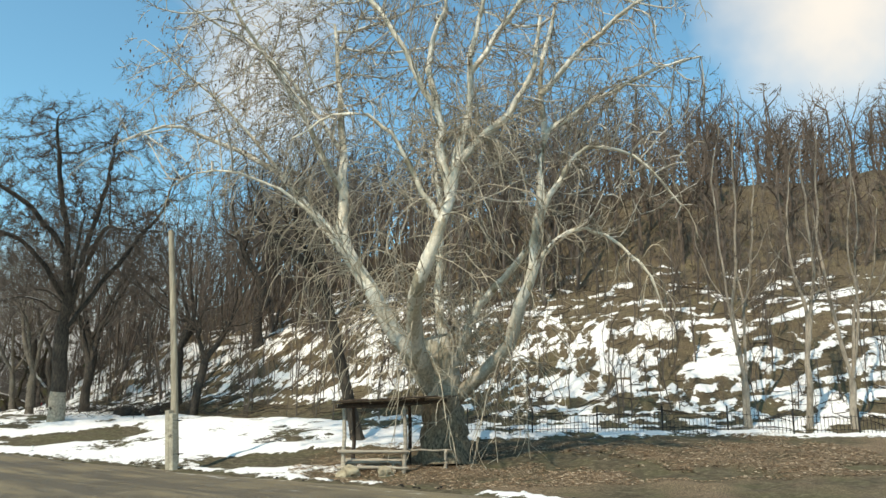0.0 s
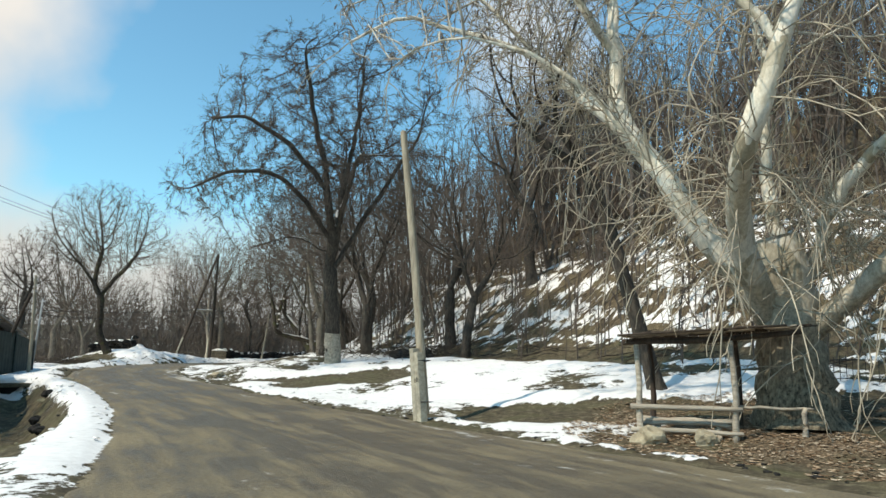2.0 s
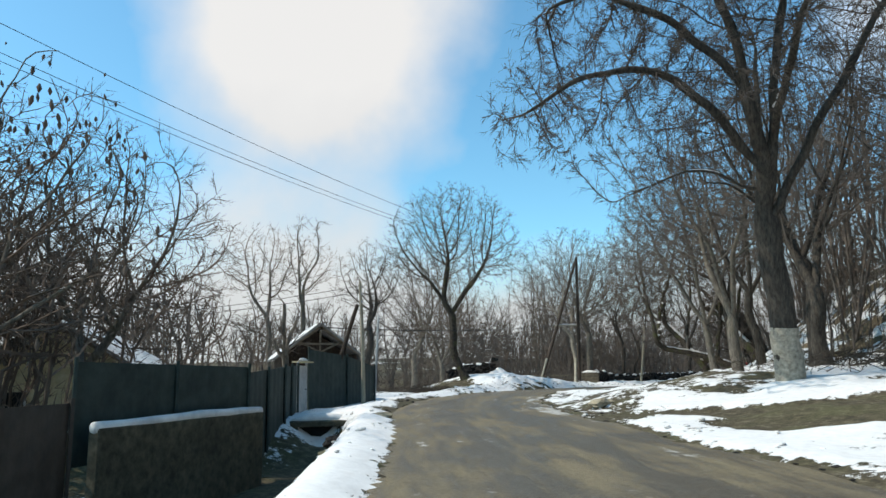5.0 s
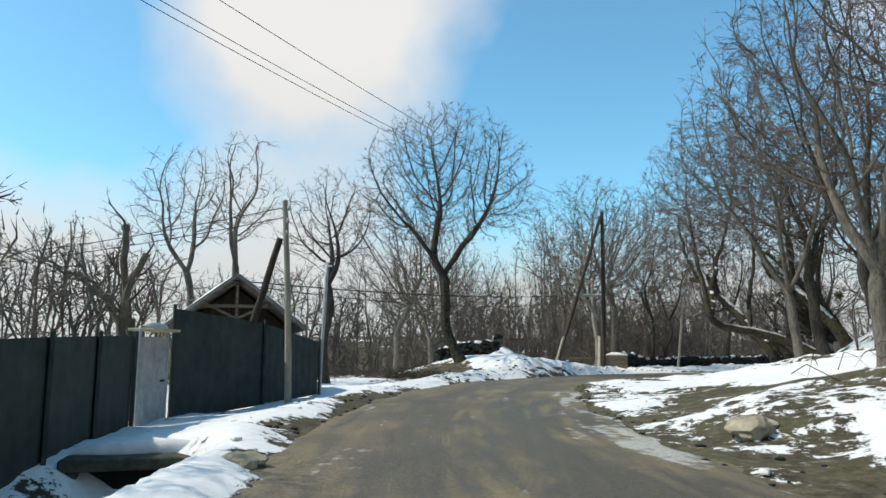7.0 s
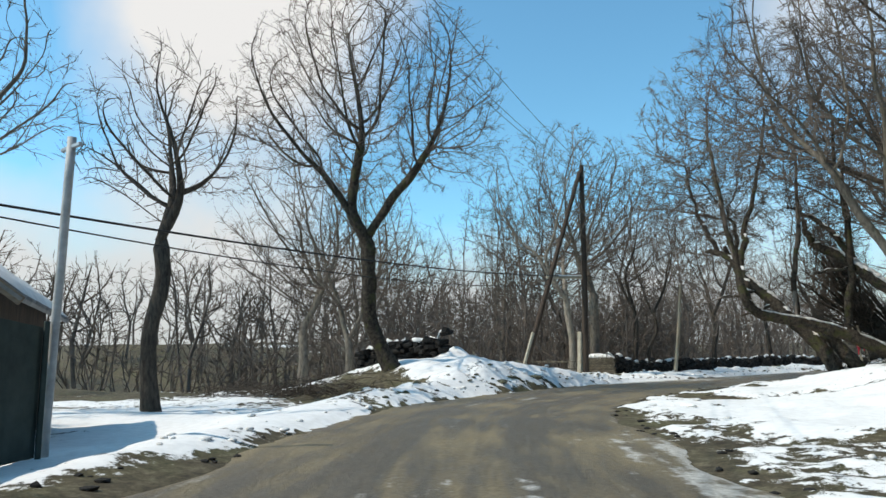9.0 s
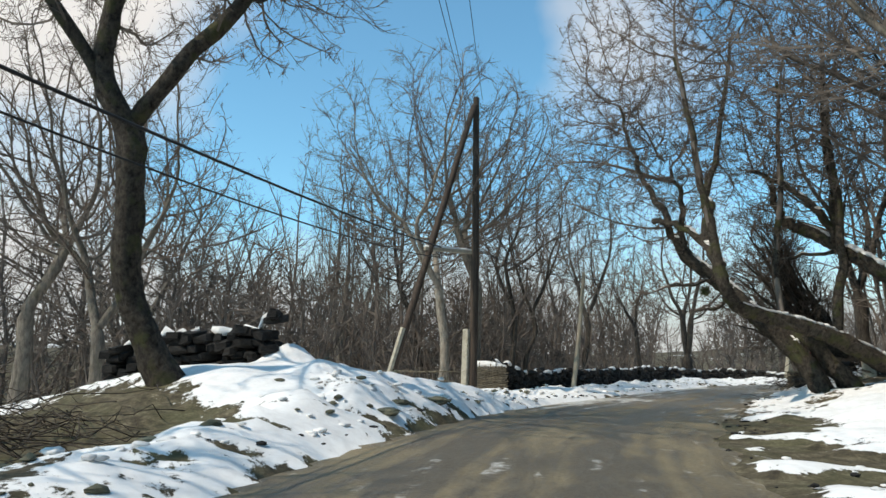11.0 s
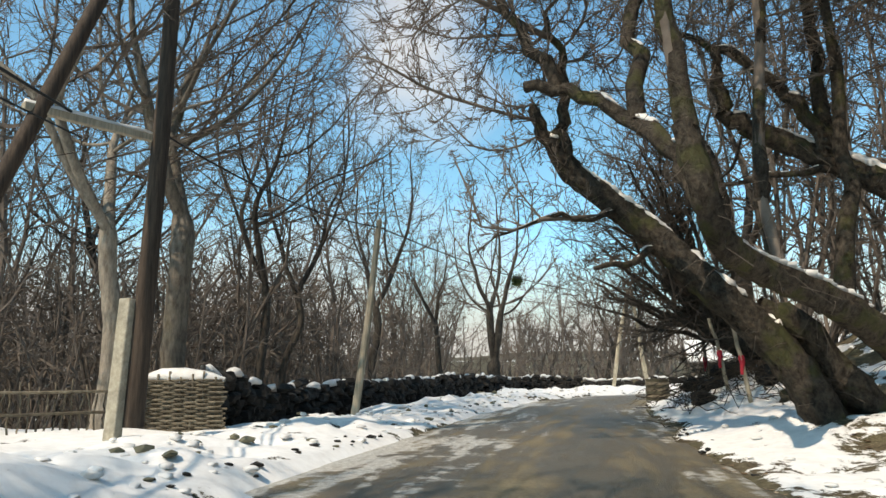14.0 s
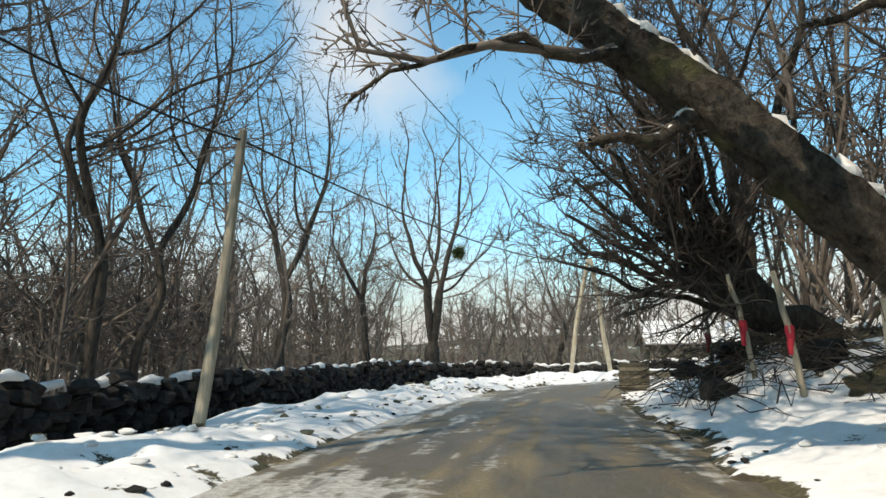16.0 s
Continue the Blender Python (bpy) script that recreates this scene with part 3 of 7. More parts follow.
def lay(x, y):
    """Everything about the ground at x, y: height, snow cover, leaf litter, distance beyond the road's edge."""
    x, y = np.asarray(x, float), np.asarray(y, float)
    ri, u = nearest(road_line, x, y)
    zr, hw = road_line[ri, 2], road_line[ri, 3]
    _, e = nearest(toe_line, x, y)          # positive: up the hill
    d = np.abs(u) - hw
    n1, n2, n3 = vnoise(x, y, 0.13), vnoise(x + 40, y, 0.55), vnoise(x, y + 70, 1.9, 3)
    # hill side
    foot = 1.15 - 0.55 * smooth(52, 58, y) * smooth(70, 65, y)
    hill = foot + 95 * (1 - np.exp(-0.70 * np.maximum(e, 0) / 95)) * (0.25 + 0.75 * smooth(0, 8, e)) + (n1 - 0.5) * 2.6 * smooth(2, 14, e) + (n2 - 0.5) * 0.5 * smooth(0, 5, e)
    fr = smooth(0, 1, np.clip(d, 0, None) / (np.clip(d, 0, None) + np.maximum(-e, 0.01)))
    verge = zr + (foot - zr) * fr ** (1.15 + 1.3 * smooth(42, 48, y) * smooth(62, 58, y)) + (n2 - 0.5) * 0.30 * smooth(0.2, 2.0, d)
    right = np.where(e > 0, hill, verge)
    # raised grassy bank on the inside of the bend
    right = right + 0.55 * np.exp(-((x + 23.5) ** 2 + (y - 37.5) ** 2) / 14.0) * smooth(0.3, 2.2, d)
    right = right + 0.22 * np.exp(-((x + 15.6) ** 2 + (y - 31.0) ** 2) / 4.0)
    # valley side
    ditch = smooth(-10.5, -15.5, x) * smooth(-29.5, -26.0, x) * smooth(30, 27, y)
    tgt = -0.15 - 1.05 * ditch
    tgt = tgt + 0.25 * smooth(-40.0, -43.0, x) * smooth(44, 50, y) - 0.50 * smooth(60, 66, y) * smooth(2.2, 4.0, d)
    tgt = tgt - 3.0 * smooth(6, 26, d) * smooth(42, 56, y) + (4.6 + 6.0 * (vnoise(x + 9, y, 0.03, 3) - 0.5)) * smooth(24, 62, d) * (0.35 + 0.65 * smooth(46, 62, y))
    left = zr + tgt * smooth(0.9 - 0.3 * ditch, 3.2 - 1.2 * ditch, d) + (n2 - 0.5) * 0.22 * smooth(0.3, 1.5, d)
    left = left + 0.28 * np.exp(-((d - 1.5) / 1.1) ** 2) * smooth(38, 46, y) * (1 - 0.62 * smooth(54, 60, y)) * (0.55 + 0.9 * n2)
    left = left + 0.10 * np.exp(-((d - 0.9) / 0.6) ** 2) * smooth(-12, -18, x)
    left = left + 0.85 * np.exp(-(((x + 47.2) / 2.6) ** 2 + ((y - 48.6) / 2.8) ** 2)) + 0.45 * np.exp(-(((x + 44.6) / 1.6) ** 2 + ((y - 50.5) / 2.6) ** 2)) + 0.70 * np.exp(-(((x + 46.3) / 0.75) ** 2 + ((y - 50.5) / 0.6) ** 2))
    left = left + (vnoise(x, y, 1.5, 3) - 0.5) * 0.42 * smooth(0.3, 0.9, d) * smooth(3.2, 1.8, d) * smooth(40, 46, y)
    left = left - 0.95 * np.exp(-(((x + 28.2) / 0.95) ** 2 + ((y - 26.55) / 0.6) ** 2))
    z = np.where(d < 0, zr - 0.03, np.where(u > 0, right, left))
    # far distance: long ridges beyond the valley
    far = np.hypot(x + 20, y - 40)
    z = z + smooth(160, 520, far) * np.where(u > 0, 0, 12 * (0.2 + vnoise(x, y, 0.004, 3)))
    # snow cover
    patch = vnoise(x * 0.62 + y * 0.28, y * 0.62 - x * 0.28, 0.42, 4)
    streak = vnoise(x * 0.75, z * 6.5 + y * 0.2, 1.2, 4)
    s_hill = 0.36 + (streak - 0.5) * 2.3 + (vnoise(x, y + 50, 1.9, 4) - 0.5) * 1.2 + (patch - 0.5) * 0.6 + 0.16 * smooth(9, 1, e) - 1.0 * smooth(-2.5, -5.0, x) * smooth(-19, -14, x) * smooth(3.2, 1.2, e) - 1.15 * smooth(8, 22, e)
    east = smooth(-5.2, -1.8, x) * smooth(25.9, 23.8, y + (n2 - 0.5) * 1.6)
    s_right = 0.80 + (patch - 0.5) * 1.5 + (vnoise(x + 5, y - 9, 1.1, 3) - 0.5) * 0.7 - 0.20 * smooth(-17, -24, x) * smooth(60, 55, y) - 0.95 * east - 0.25 * np.exp(-((x + 24) ** 2 + (y - 37) ** 2) / 22.0)
    s_right = s_right - 2.2 * np.exp(-(((x + 15.6) * 0.8 + (y - 31.0) * 0.6) ** 2 / 6.2 + ((y - 31.0) * 0.8 - (x + 15.6) * 0.6) ** 2 / 3.6) ** 2) - 0.9 * np.exp(-(((x + 19.3) / 2.4) ** 2 + ((y - 31.5) / 0.9) ** 2) ** 2) - 1.5 * np.exp(-(((x + 4.6) / 2.4) ** 2 + ((y - 24.0) / 1.5) ** 2) ** 2)
    s_right = s_right + 1.25 * east * np.exp(-((d - 0.35) / 0.34) ** 2) * smooth(0.42, 0.56, n2)
    s_right = s_right - (0.30 + 1.1 * smooth(0.40, 0.60, vnoise(x * 0.45, y, 1.0, 3))) * smooth(2.8, 0.9, d + (n2 - 0.5) * 1.6) * smooth(45, 49, y) * smooth(60, 54, y)
    s_right = s_right + 0.30 * smooth(-31, -35, x) * smooth(42, 47, y)
    s_right = s_right - 0.35 * np.exp(-(((x + 37.4) / 1.3) ** 2 + ((y - 60.4) / 2.4) ** 2))
    s_left = 0.78 + (patch - 0.5) * 1.3 + 0.34 * smooth(40, 48, y) - 1.3 * np.exp(-(((x + 46.2) / 2.8) ** 2 + ((y - 45.6) / 2.2) ** 2)) - 1.2 * np.exp(-(((x + 44.6) / 1.7) ** 2 + ((y - 45.2) / 1.5) ** 2) ** 2) - 0.45 * smooth(8, 14, d) - (0.60 + 1.7 * (vnoise(x, y + 33, 0.06, 2) - 0.5)) * smooth(12, 26, d) - 0.35 * ditch * smooth(2.0, 3.4, d) - 0.85 * smooth(-8, -12, x) * smooth(-29, -26, x) * np.exp(-((d - 1.75) / 0.70) ** 2) * (0.35 + 0.95 * smooth(0.38, 0.52, n2))
    s_left = s_left + 0.45 * smooth(-8, -12, x) * smooth(-34, -30, x) * np.exp(-((d - 0.55) / 0.5) ** 2)
    s_left = s_left - 0.55 * smooth(0.60, 0.74, vnoise(x + 3, y, 3.4, 3)) * smooth(40, 46, y) * smooth(3.4, 1.6, d) - (0.24 + 1.2 * (vnoise(x, y + 8, 1.3, 4) - 0.5)) * smooth(1.8, 0.5, d) * smooth(56, 60, y)
    s_left = s_left - 0.55 * smooth(1.1, 0.3, d + (n2 - 0.5) * 1.4) * smooth(-21, -25, x) * smooth(-39, -35, x)
    s = np.where(e > 0, s_hill, np.where(u > 0, s_right, s_left))
    lr = np.where(u > 0, 1.0, 0.35 - 0.12 * smooth(44, 48, y))
    dn = d + (n2 - 0.5) * 0.7 + (vnoise(x, y, 2.2, 2) - 0.5) * 0.7 + np.where(u < 0, 0.28, 0.0)
    s = s * smooth(-0.25, 0.1 + 0.4 * lr, dn) - 0.26 * lr * np.exp(-np.maximum(dn, 0) / 0.5) - 0.10
    litter = np.where(u < 0, 0.12 * smooth(12, 24, d), 0) + east * smooth(0.0, 1.5, d) * smooth(0.30, 0.62, n2) + 0.40 * smooth(0.5, 5, e) + 0.25 * np.exp(-((x + 37.4) ** 2 / 2.5 + (y - 60.0) ** 2 / 9.0))
    z = z + np.where(d > 0, 0.09 * smooth(0.25, 0.6, s) + (n3 - 0.5) * (0.10 + 0.10 * smooth(40, 46, y)) * smooth(0.1, 0.8, d), 0)
    return z, np.clip(s, -0.5, 0.70), np.clip(litter, 0, 1), d, u, e


def ground_z(x, y):
    return float(lay(np.array([x]), np.array([y]))[0][0])


def axis(a, b, step, far):
    fine = np.arange(a, b + step / 2, step)
    out, s, v = [], step, b
    while v < far:
        s *= 1.16
        v += s
        out.append(v)
    lo, s, v = [], step, a
    while v > -far:
        s *= 1.16
        v -= s
        lo.append(v)
    return np.array(lo[::-1] + list(fine) + out)


gx, gy = axis(-52, 13, 0.25, 1500), axis(6, 82, 0.25, 1500)
X, Y = np.meshgrid(gx, gy, indexing="ij")
Z, SN, LI, DD, _, _ = lay(X, Y)
ny = len(gy)
gi = np.arange(len(gx) - 1)[:, None] * ny + np.arange(ny - 1)[None]
quads = np.stack([gi, gi + ny, gi + ny + 1, gi + 1], -1).reshape(-1, 4)
ground = mesh_object("ground", np.stack([X, Y, Z], -1).reshape(-1, 3), quads, M_GROUND)
for nm, val in (("snow", SN), ("litter", LI)):
    at = ground.data.attributes.new(nm, "FLOAT", "POINT")
    at.data.foreach_set("value", val.ravel().astype(np.float32))
tagged(ground, "patchy snow over brown grass, mud and dead leaves", "ground", kind="structure")

# road: a worn strip, slightly crowned, with two wheel tracks
RW = 25
rl = resample(ROAD, 620)
tan = np.gradient(rl[:, :2], axis=0)
tan /= np.linalg.norm(tan, axis=1, keepdims=True)
nrm = np.stack([tan[:, 1], -tan[:, 0]], 1)
w = np.linspace(-1, 1, RW)
edge = (vnoise(np.arange(620) * 0.4, np.zeros(620), 0.35) - 0.5) * 0.7
off = w[None] * (rl[:, 3:4] + 0.25 + edge[:, None] * np.abs(w)[None])
RX, RY = rl[:, None, 0] + nrm[:, None, 0] * off, rl[:, None, 1] + nrm[:, None, 1] * off
RZ = rl[:, None, 2] + 0.012 + 0.03 * (1 - w[None] ** 2) + (vnoise(RX, RY, 0.9) - 0.5) * 0.035 - 0.05 * smooth(0.93, 1.0, np.abs(w))[None]
ri = np.arange(619)[:, None] * RW + np.arange(RW - 1)[None]
rq = np.stack([ri, ri + 1, ri + RW + 1, ri + RW], -1).reshape(-1, 4)
road = mesh_object("road", np.stack([RX, RY, RZ], -1).reshape(-1, 3), rq, M_ROAD)
trk = np.exp(-((np.abs(off) - 0.85) / 0.35) ** 2) * 0.7 - 0.25 * smooth(0.7, 1.0, np.abs(w))[None] + 0.20 * smooth(52, 61, RY)
slush = smooth(0.45, 1.0, np.abs(w))[None] * (0.12 + 0.22 * smooth(45, 58, RY)) + 0.10 * smooth(0.5, 0.8, w)[None] * smooth(-12, -6, RX) + smooth(0.5, 0.8, w)[None] * 0.36 * smooth(-20, -24, RX) * smooth(-36, -31, RX) + smooth(0.25, -0.35, w)[None] * 0.42 * smooth(53, 59, RY) + (vnoise(RX, RY, 0.5, 3) - 0.5) * 0.55
for nm, val in (("track", trk), ("slush", slush)):
    at = road.data.attributes.new(nm, "FLOAT", "POINT")
    at.data.foreach_set("value", np.broadcast_to(val, RX.shape).ravel().astype(np.float32))
along = np.r_[0, np.cumsum(np.linalg.norm(np.diff(rl[:, :2], axis=0), axis=1))]
at = road.data.attributes.new("lane", "FLOAT_VECTOR", "POINT")
at.data.foreach_set("vector", np.stack([off, np.broadcast_to(along[:, None] * 0.13, off.shape), np.zeros_like(off)], -1).ravel().astype(np.float32))
tagged(road, "worn village road brown with mud and melt water", "road", kind="structure")


# ---- trees ----
def shift(limbs, base):
    b = np.array(base)
    return [(p - b, r) for p, r in limbs]


def build_tree(name, base, trunk, limbs, spec, m_wood, m_twig, label, seed, k=14, rough=0.10, extra=()):
    """A bare tree: an Empty with a trunk, each main limb and a crown of branches and twigs."""
    g = np.random.default_rng(seed)
    root = thing(name, base, label, "tree")
    trunk, = shift([trunk], base)
    limbs = shift(limbs, base)
    mesh_object("trunk", *solid_limb(*trunk, k, rough, g), m_wood, root)
    for p, r in limbs:
        mesh_object("limb", *solid_limb(p, r, 9, rough, g), m_wood, root)
    if spec:
        v, f = crown(limbs, g, spec)
        tagged(mesh_object("crown", v, f, m_twig, root, label="dense bare twigs"), kind="stuff")
    for nm, ch, mat, lab in extra:
        for v, f in ch(limbs, g):
            ob = mesh_object(nm, v, f, mat, root, label=lab)
            if nm == "twig_growth":
                tagged(ob, kind="stuff")
    return root


def planted(name, base, cs, m_wood, m_twig, label, seed, limbs=8, k=14, rough=0.10, twigs=None, extra=(), m_branch=None, flare=0.45):
    """A bare tree from grown branches: trunk, its main limbs, and a crown of branches and twigs."""
    g = np.random.default_rng(seed)
    root = thing(name, base, label, "tree")
    cs = shift(cs, base)
    P, R = cs[0]
    S = max(14, len(P))
    R = np.interp(np.linspace(0, 1, S), np.linspace(0, 1, len(R)), R)
    P = resample(P, S)
    R = R * (1 + flare * np.exp(-np.maximum(P[:, 2] - P[0, 2], 0) / 0.45))
    mesh_object("trunk", *solid_limb(P, R, k, rough, g), m_wood, root)
    for p, r in cs[1:1 + limbs]:
        q, t = fit_lines([(p, r)], max(8, len(p)))
        mesh_object("limb", *solid_limb(q[0], t[0], 8, rough, g), m_wood, root)
    rest = cs[1 + limbs:]
    if m_branch is not None:
        mid = [c for c in rest if c[1][0] > 0.028]
        tagged(mesh_object("branchwork", *join(branch_mesh(mid, 6, 4)), m_branch, root, label="pale forking branches"), kind="stuff")
        rest = [c for c in rest if c[1][0] <= 0.028]
    v, f = join(branch_mesh(rest, 5, 3) + twig_mesh(cs[1:], g, **(twigs or {})))
    tagged(mesh_object("crown", v, f, m_twig, root, label="dense bare twigs", smooth=False), kind="stuff")
    for nm, ch, mat, lab in extra:
        for v, f in ch(cs[1:1 + limbs], g):
            mesh_object(nm, v, f, mat, root, label=lab)
    return root


def pods(cs, n, g, size=(0.05, 0.12)):
    """Withered seed clusters hanging at the ends of the twigs."""
    ends = np.array([c[0][-1] for c in cs if c[1][0] < 0.05])
    at_ = ends[g.integers(len(ends), size=n)] + g.normal(0, 0.30, (n, 3))
    L = g.uniform(*size, n)[:, None]
    low = at_ - np.array((0, 0, 1.0)) * L * 1.6 + g.normal(0, 0.02, (n, 3))
    P = np.stack([at_, (at_ + low) / 2, low], 1)
    return tubes(P, np.concatenate([L * 0.15, L * 0.42, L * 0.12], 1), 4)


def top_snow(lines, wide=0.55, lo=0.1, hi=0.85, gaps=0.35, seed=5):
    """Lumpy strips of snow lying on the upper side of sloping limbs."""
    g = np.random.default_rng(seed)
    chunks = []
    for P, R in lines:
        S = 110
        Q = resample(P, S)
        r = np.interp(np.linspace(0, 1, S), np.linspace(0, 1, len(R)), R)
        tz_ = np.gradient(Q, axis=0)
        on = (np.abs(tz_[:, 2]) < 0.78 * np.linalg.norm(tz_, axis=1)) & (vnoise(np.arange(S) * 0.16 + g.uniform(0, 50), np.zeros(S), 1.0, 2) > gaps)
        a = 0
        while a < S:
            if not on[a] or a < lo * S or a > hi * S:
                a += 1
                continue
            b = a
            while b < S and on[b] and b < hi * S:
                b += 1
            if b - a > 3:
                seg, rr = Q[a:b].copy(), r[a:b].copy()
                env = np.sin(np.linspace(0.12, np.pi - 0.12, b - a)) ** 0.4
                lump = env * (0.60 + 0.7 * vnoise(np.arange(b - a) * 0.55 + g.uniform(0, 90), np.zeros(b - a), 1.0, 3)) * g.uniform(0.8, 1.2, b - a)
                t_ = np.gradient(seg, axis=0)
                t_ /= np.linalg.norm(t_, axis=1, keepdims=True)
                up_ = np.array((0, 0, 1.0)) - t_ * t_[:, 2:]
                up_ /= np.linalg.norm(up_, axis=1, keepdims=True)
                seg += up_ * (rr * 0.90)[:, None] + np.cross(t_, up_) * (rr * g.normal(0, 0.16, b - a))[:, None]
                v, f = tubes(seg[None], (np.maximum(rr * wide * lump, 0.010))[None], 8)
                c = np.repeat(seg, 8, axis=0)
                o_ = (v - c) * g.uniform(0.75, 1.25, (len(v), 1))
                side = np.repeat(np.cross(t_, up_), 8, axis=0)
                over = np.repeat(up_, 8, axis=0)
                o_ = o_ + side * (0.5 * (o_ * side).sum(1, keepdims=True)) - over * (0.35 * (o_ * over).sum(1, keepdims=True))
                chunks.append((c + o_, f))
            a = max(b, a + 1)
    return chunks


FINE = [dict(n=9, f=(0.14, 1.0), ang=(28, 64), length=(0.30, 0.58), rad=0.50, S=7, up=0.10, wob=0.20, k=5, lmax=3.8),
        dict(n=7, f=(0.15, 1.0), ang=(30, 66), length=(0.36, 0.64), rad=0.54, S=5, up=0.06, wob=0.22, k=4, rmin=0.011, lmax=2.1),
        dict(n=6, f=(0.12, 1.0), ang=(30, 70), length=(0.42, 0.72), rad=0.56, S=3, up=0.03, wob=0.22, k=3, rmin=0.0075, lmax=1.2),
        dict(n=6, f=(0.08, 1.0), ang=(25, 65), length=(0.50, 0.95), rad=0.8, S=2, up=0.0, wob=0.15, k=0, rmin=0.0058, lmax=0.68)]


# the giant plane beside the shelter
gp = np.random.default_rng(11)
pb = (0.1, 22.2, ground_z(0.1, 22.2) - 0.1)
zb = pb[2]
plane_trunk = limb([(0.1, 22.2, zb), (0.08, 22.2, zb + 0.5), (0.05, 22.2, zb + 1.2), (0.0, 22.1, 2.4), (-0.1, 21.9, 3.4), (-0.2, 21.8, 4.0)], 0.86, 0.42, 20, 0.02, gp, 0.7)
plane_limbs = [
    limb([(-0.5, 22.0, 2.6), (-1.7, 22.0, 4.4), (-2.5, 22.0, 5.7), (-3.3, 22.5, 6.9), (-3.6, 23.5, 9.1), (-3.8, 24.0, 11.2), (-4.0, 24.0, 13.4), (-4.3, 24.0, 15.8)], 0.42, 0.08, 22, 0.03, gp),
    limb([(-3.3, 22.5, 6.8), (-4.3, 24.0, 8.0), (-5.7, 26.0, 9.7), (-7.3, 27.0, 11.3), (-9.4, 27.0, 12.2), (-10.9, 26.0, 12.4), (-12.2, 25.0, 11.4)], 0.27, 0.06, 18, 0.04, gp),
    limb([(-0.4, 22.0, 2.4), (-0.9, 20.0, 4.4), (-0.7, 19.0, 5.3), (-0.2, 18.8, 6.6), (0.1, 18.8, 7.7), (0.3, 18.8, 8.7), (0.6, 18.8, 10.1), (0.6, 18.5, 11.7), (1.0, 18.0, 13.4)], 0.40, 0.08, 22, 0.03, gp),
    limb([(0.1, 18.8, 7.6), (-0.1, 18.8, 8.5), (-0.3, 18.8, 10.1), (-0.6, 18.8, 11.6), (-0.1, 18.8, 13.8)], 0.24, 0.07, 14, 0.04, gp),
    limb([(0.3, 18.8, 8.6), (1.1, 19.0, 9.6), (1.9, 19.0, 10.4), (2.4, 19.0, 11.4), (2.7, 19.2, 13.4)], 0.22, 0.07, 14, 0.04, gp),
    limb([(0.3, 22.0, 2.0), (1.6, 21.2, 3.3), (2.3, 20.2, 5.1), (2.6, 20.0, 6.8), (2.7, 20.0, 8.3), (2.9, 20.0, 9.9), (2.8, 20.0, 11.6), (3.3, 20.0, 14.2)], 0.36, 0.08, 22, 0.03, gp),
    limb([(0.4, 22.0, 3.2), (1.1, 22.0, 5.0), (1.8, 21.5, 5.8), (2.4, 20.8, 6.5)], 0.22, 0.14, 12, 0.03, gp),
    limb([(2.65, 20.0, 7.1), (3.5, 20.0, 8.8), (4.2, 20.0, 9.6), (5.2, 20.0, 9.4), (6.0, 20.0, 8.9), (6.9, 20.0, 7.8)], 0.15, 0.03, 14, 0.05, gp),
    limb([(2.6, 20.0, 6.0), (3.6, 19.6, 6.8), (4.8, 19.4, 6.6), (5.6, 19.3, 5.6), (6.0, 19.2, 4.4)], 0.12, 0.025, 14, 0.06, gp),
    limb([(0.1, 22.8, 2.4), (0.0, 23.5, 4.1), (-0.2, 24.0, 6.1), (-0.1, 24.0, 8.1), (-0.6, 24.4, 11.0)], 0.30, 0.08, 16, 0.04, gp),
    limb([(-0.2, 18.8, 6.9), (-1.2, 18.6, 8.6), (-1.9, 18.4, 9.6), (-3.0, 18.2, 9.7), (-4.2, 18.0, 8.9)], 0.13, 0.03, 14, 0.05, gp),
    limb([(2.9, 20.0, 9.9), (4.2, 20.2, 10.9), (6.2, 20.4, 12.2), (8.0, 20.6, 12.9)], 0.14, 0.04, 12, 0.05, gp),
    limb([(-3.6, 23.5, 9.1), (-5.0, 22.6, 11.6), (-6.6, 21.8, 14.0), (-8.4, 21.2, 16.6)], 0.17, 0.05, 12, 0.05, gp),
    limb([(0.6, 18.6, 11.2), (2.0, 18.2, 13.2), (3.6, 18.0, 15.0), (5.0, 17.6, 16.8)], 0.14, 0.05, 12, 0.05, gp),
    limb([(2.8, 20.0, 11.2), (4.6, 19.8, 13.2), (6.6, 19.6, 14.8), (8.6, 19.4, 15.8)], 0.14, 0.05, 12, 0.05, gp),
    limb([(-0.3, 18.8, 10.1), (-1.6, 18.4, 12.2), (-2.8, 18.2, 14.2), (-3.6, 18.0, 16.4)], 0.14, 0.05, 12, 0.05, gp),
    limb([(-2.5, 22.0, 5.7), (-3.9, 21.6, 7.4), (-5.6, 21.2, 8.6), (-7.2, 21.0, 9.0), (-8.4, 20.8, 8.4)], 0.13, 0.03, 12, 0.05, gp),
    limb([(-5.7, 26.0, 9.7), (-7.6, 25.2, 11.9), (-9.6, 24.4, 13.8), (-11.0, 24.0, 14.8)], 0.13, 0.04, 12, 0.05, gp),
    limb([(-3.7, 23.9, 10.6), (-5.2, 23.2, 12.6), (-7.2, 22.6, 14.4), (-9.0, 22.0, 15.2)], 0.14, 0.04, 12, 0.05, gp),
]
plane_limbs = [(p, r * 0.66) for p, r in plane_limbs]


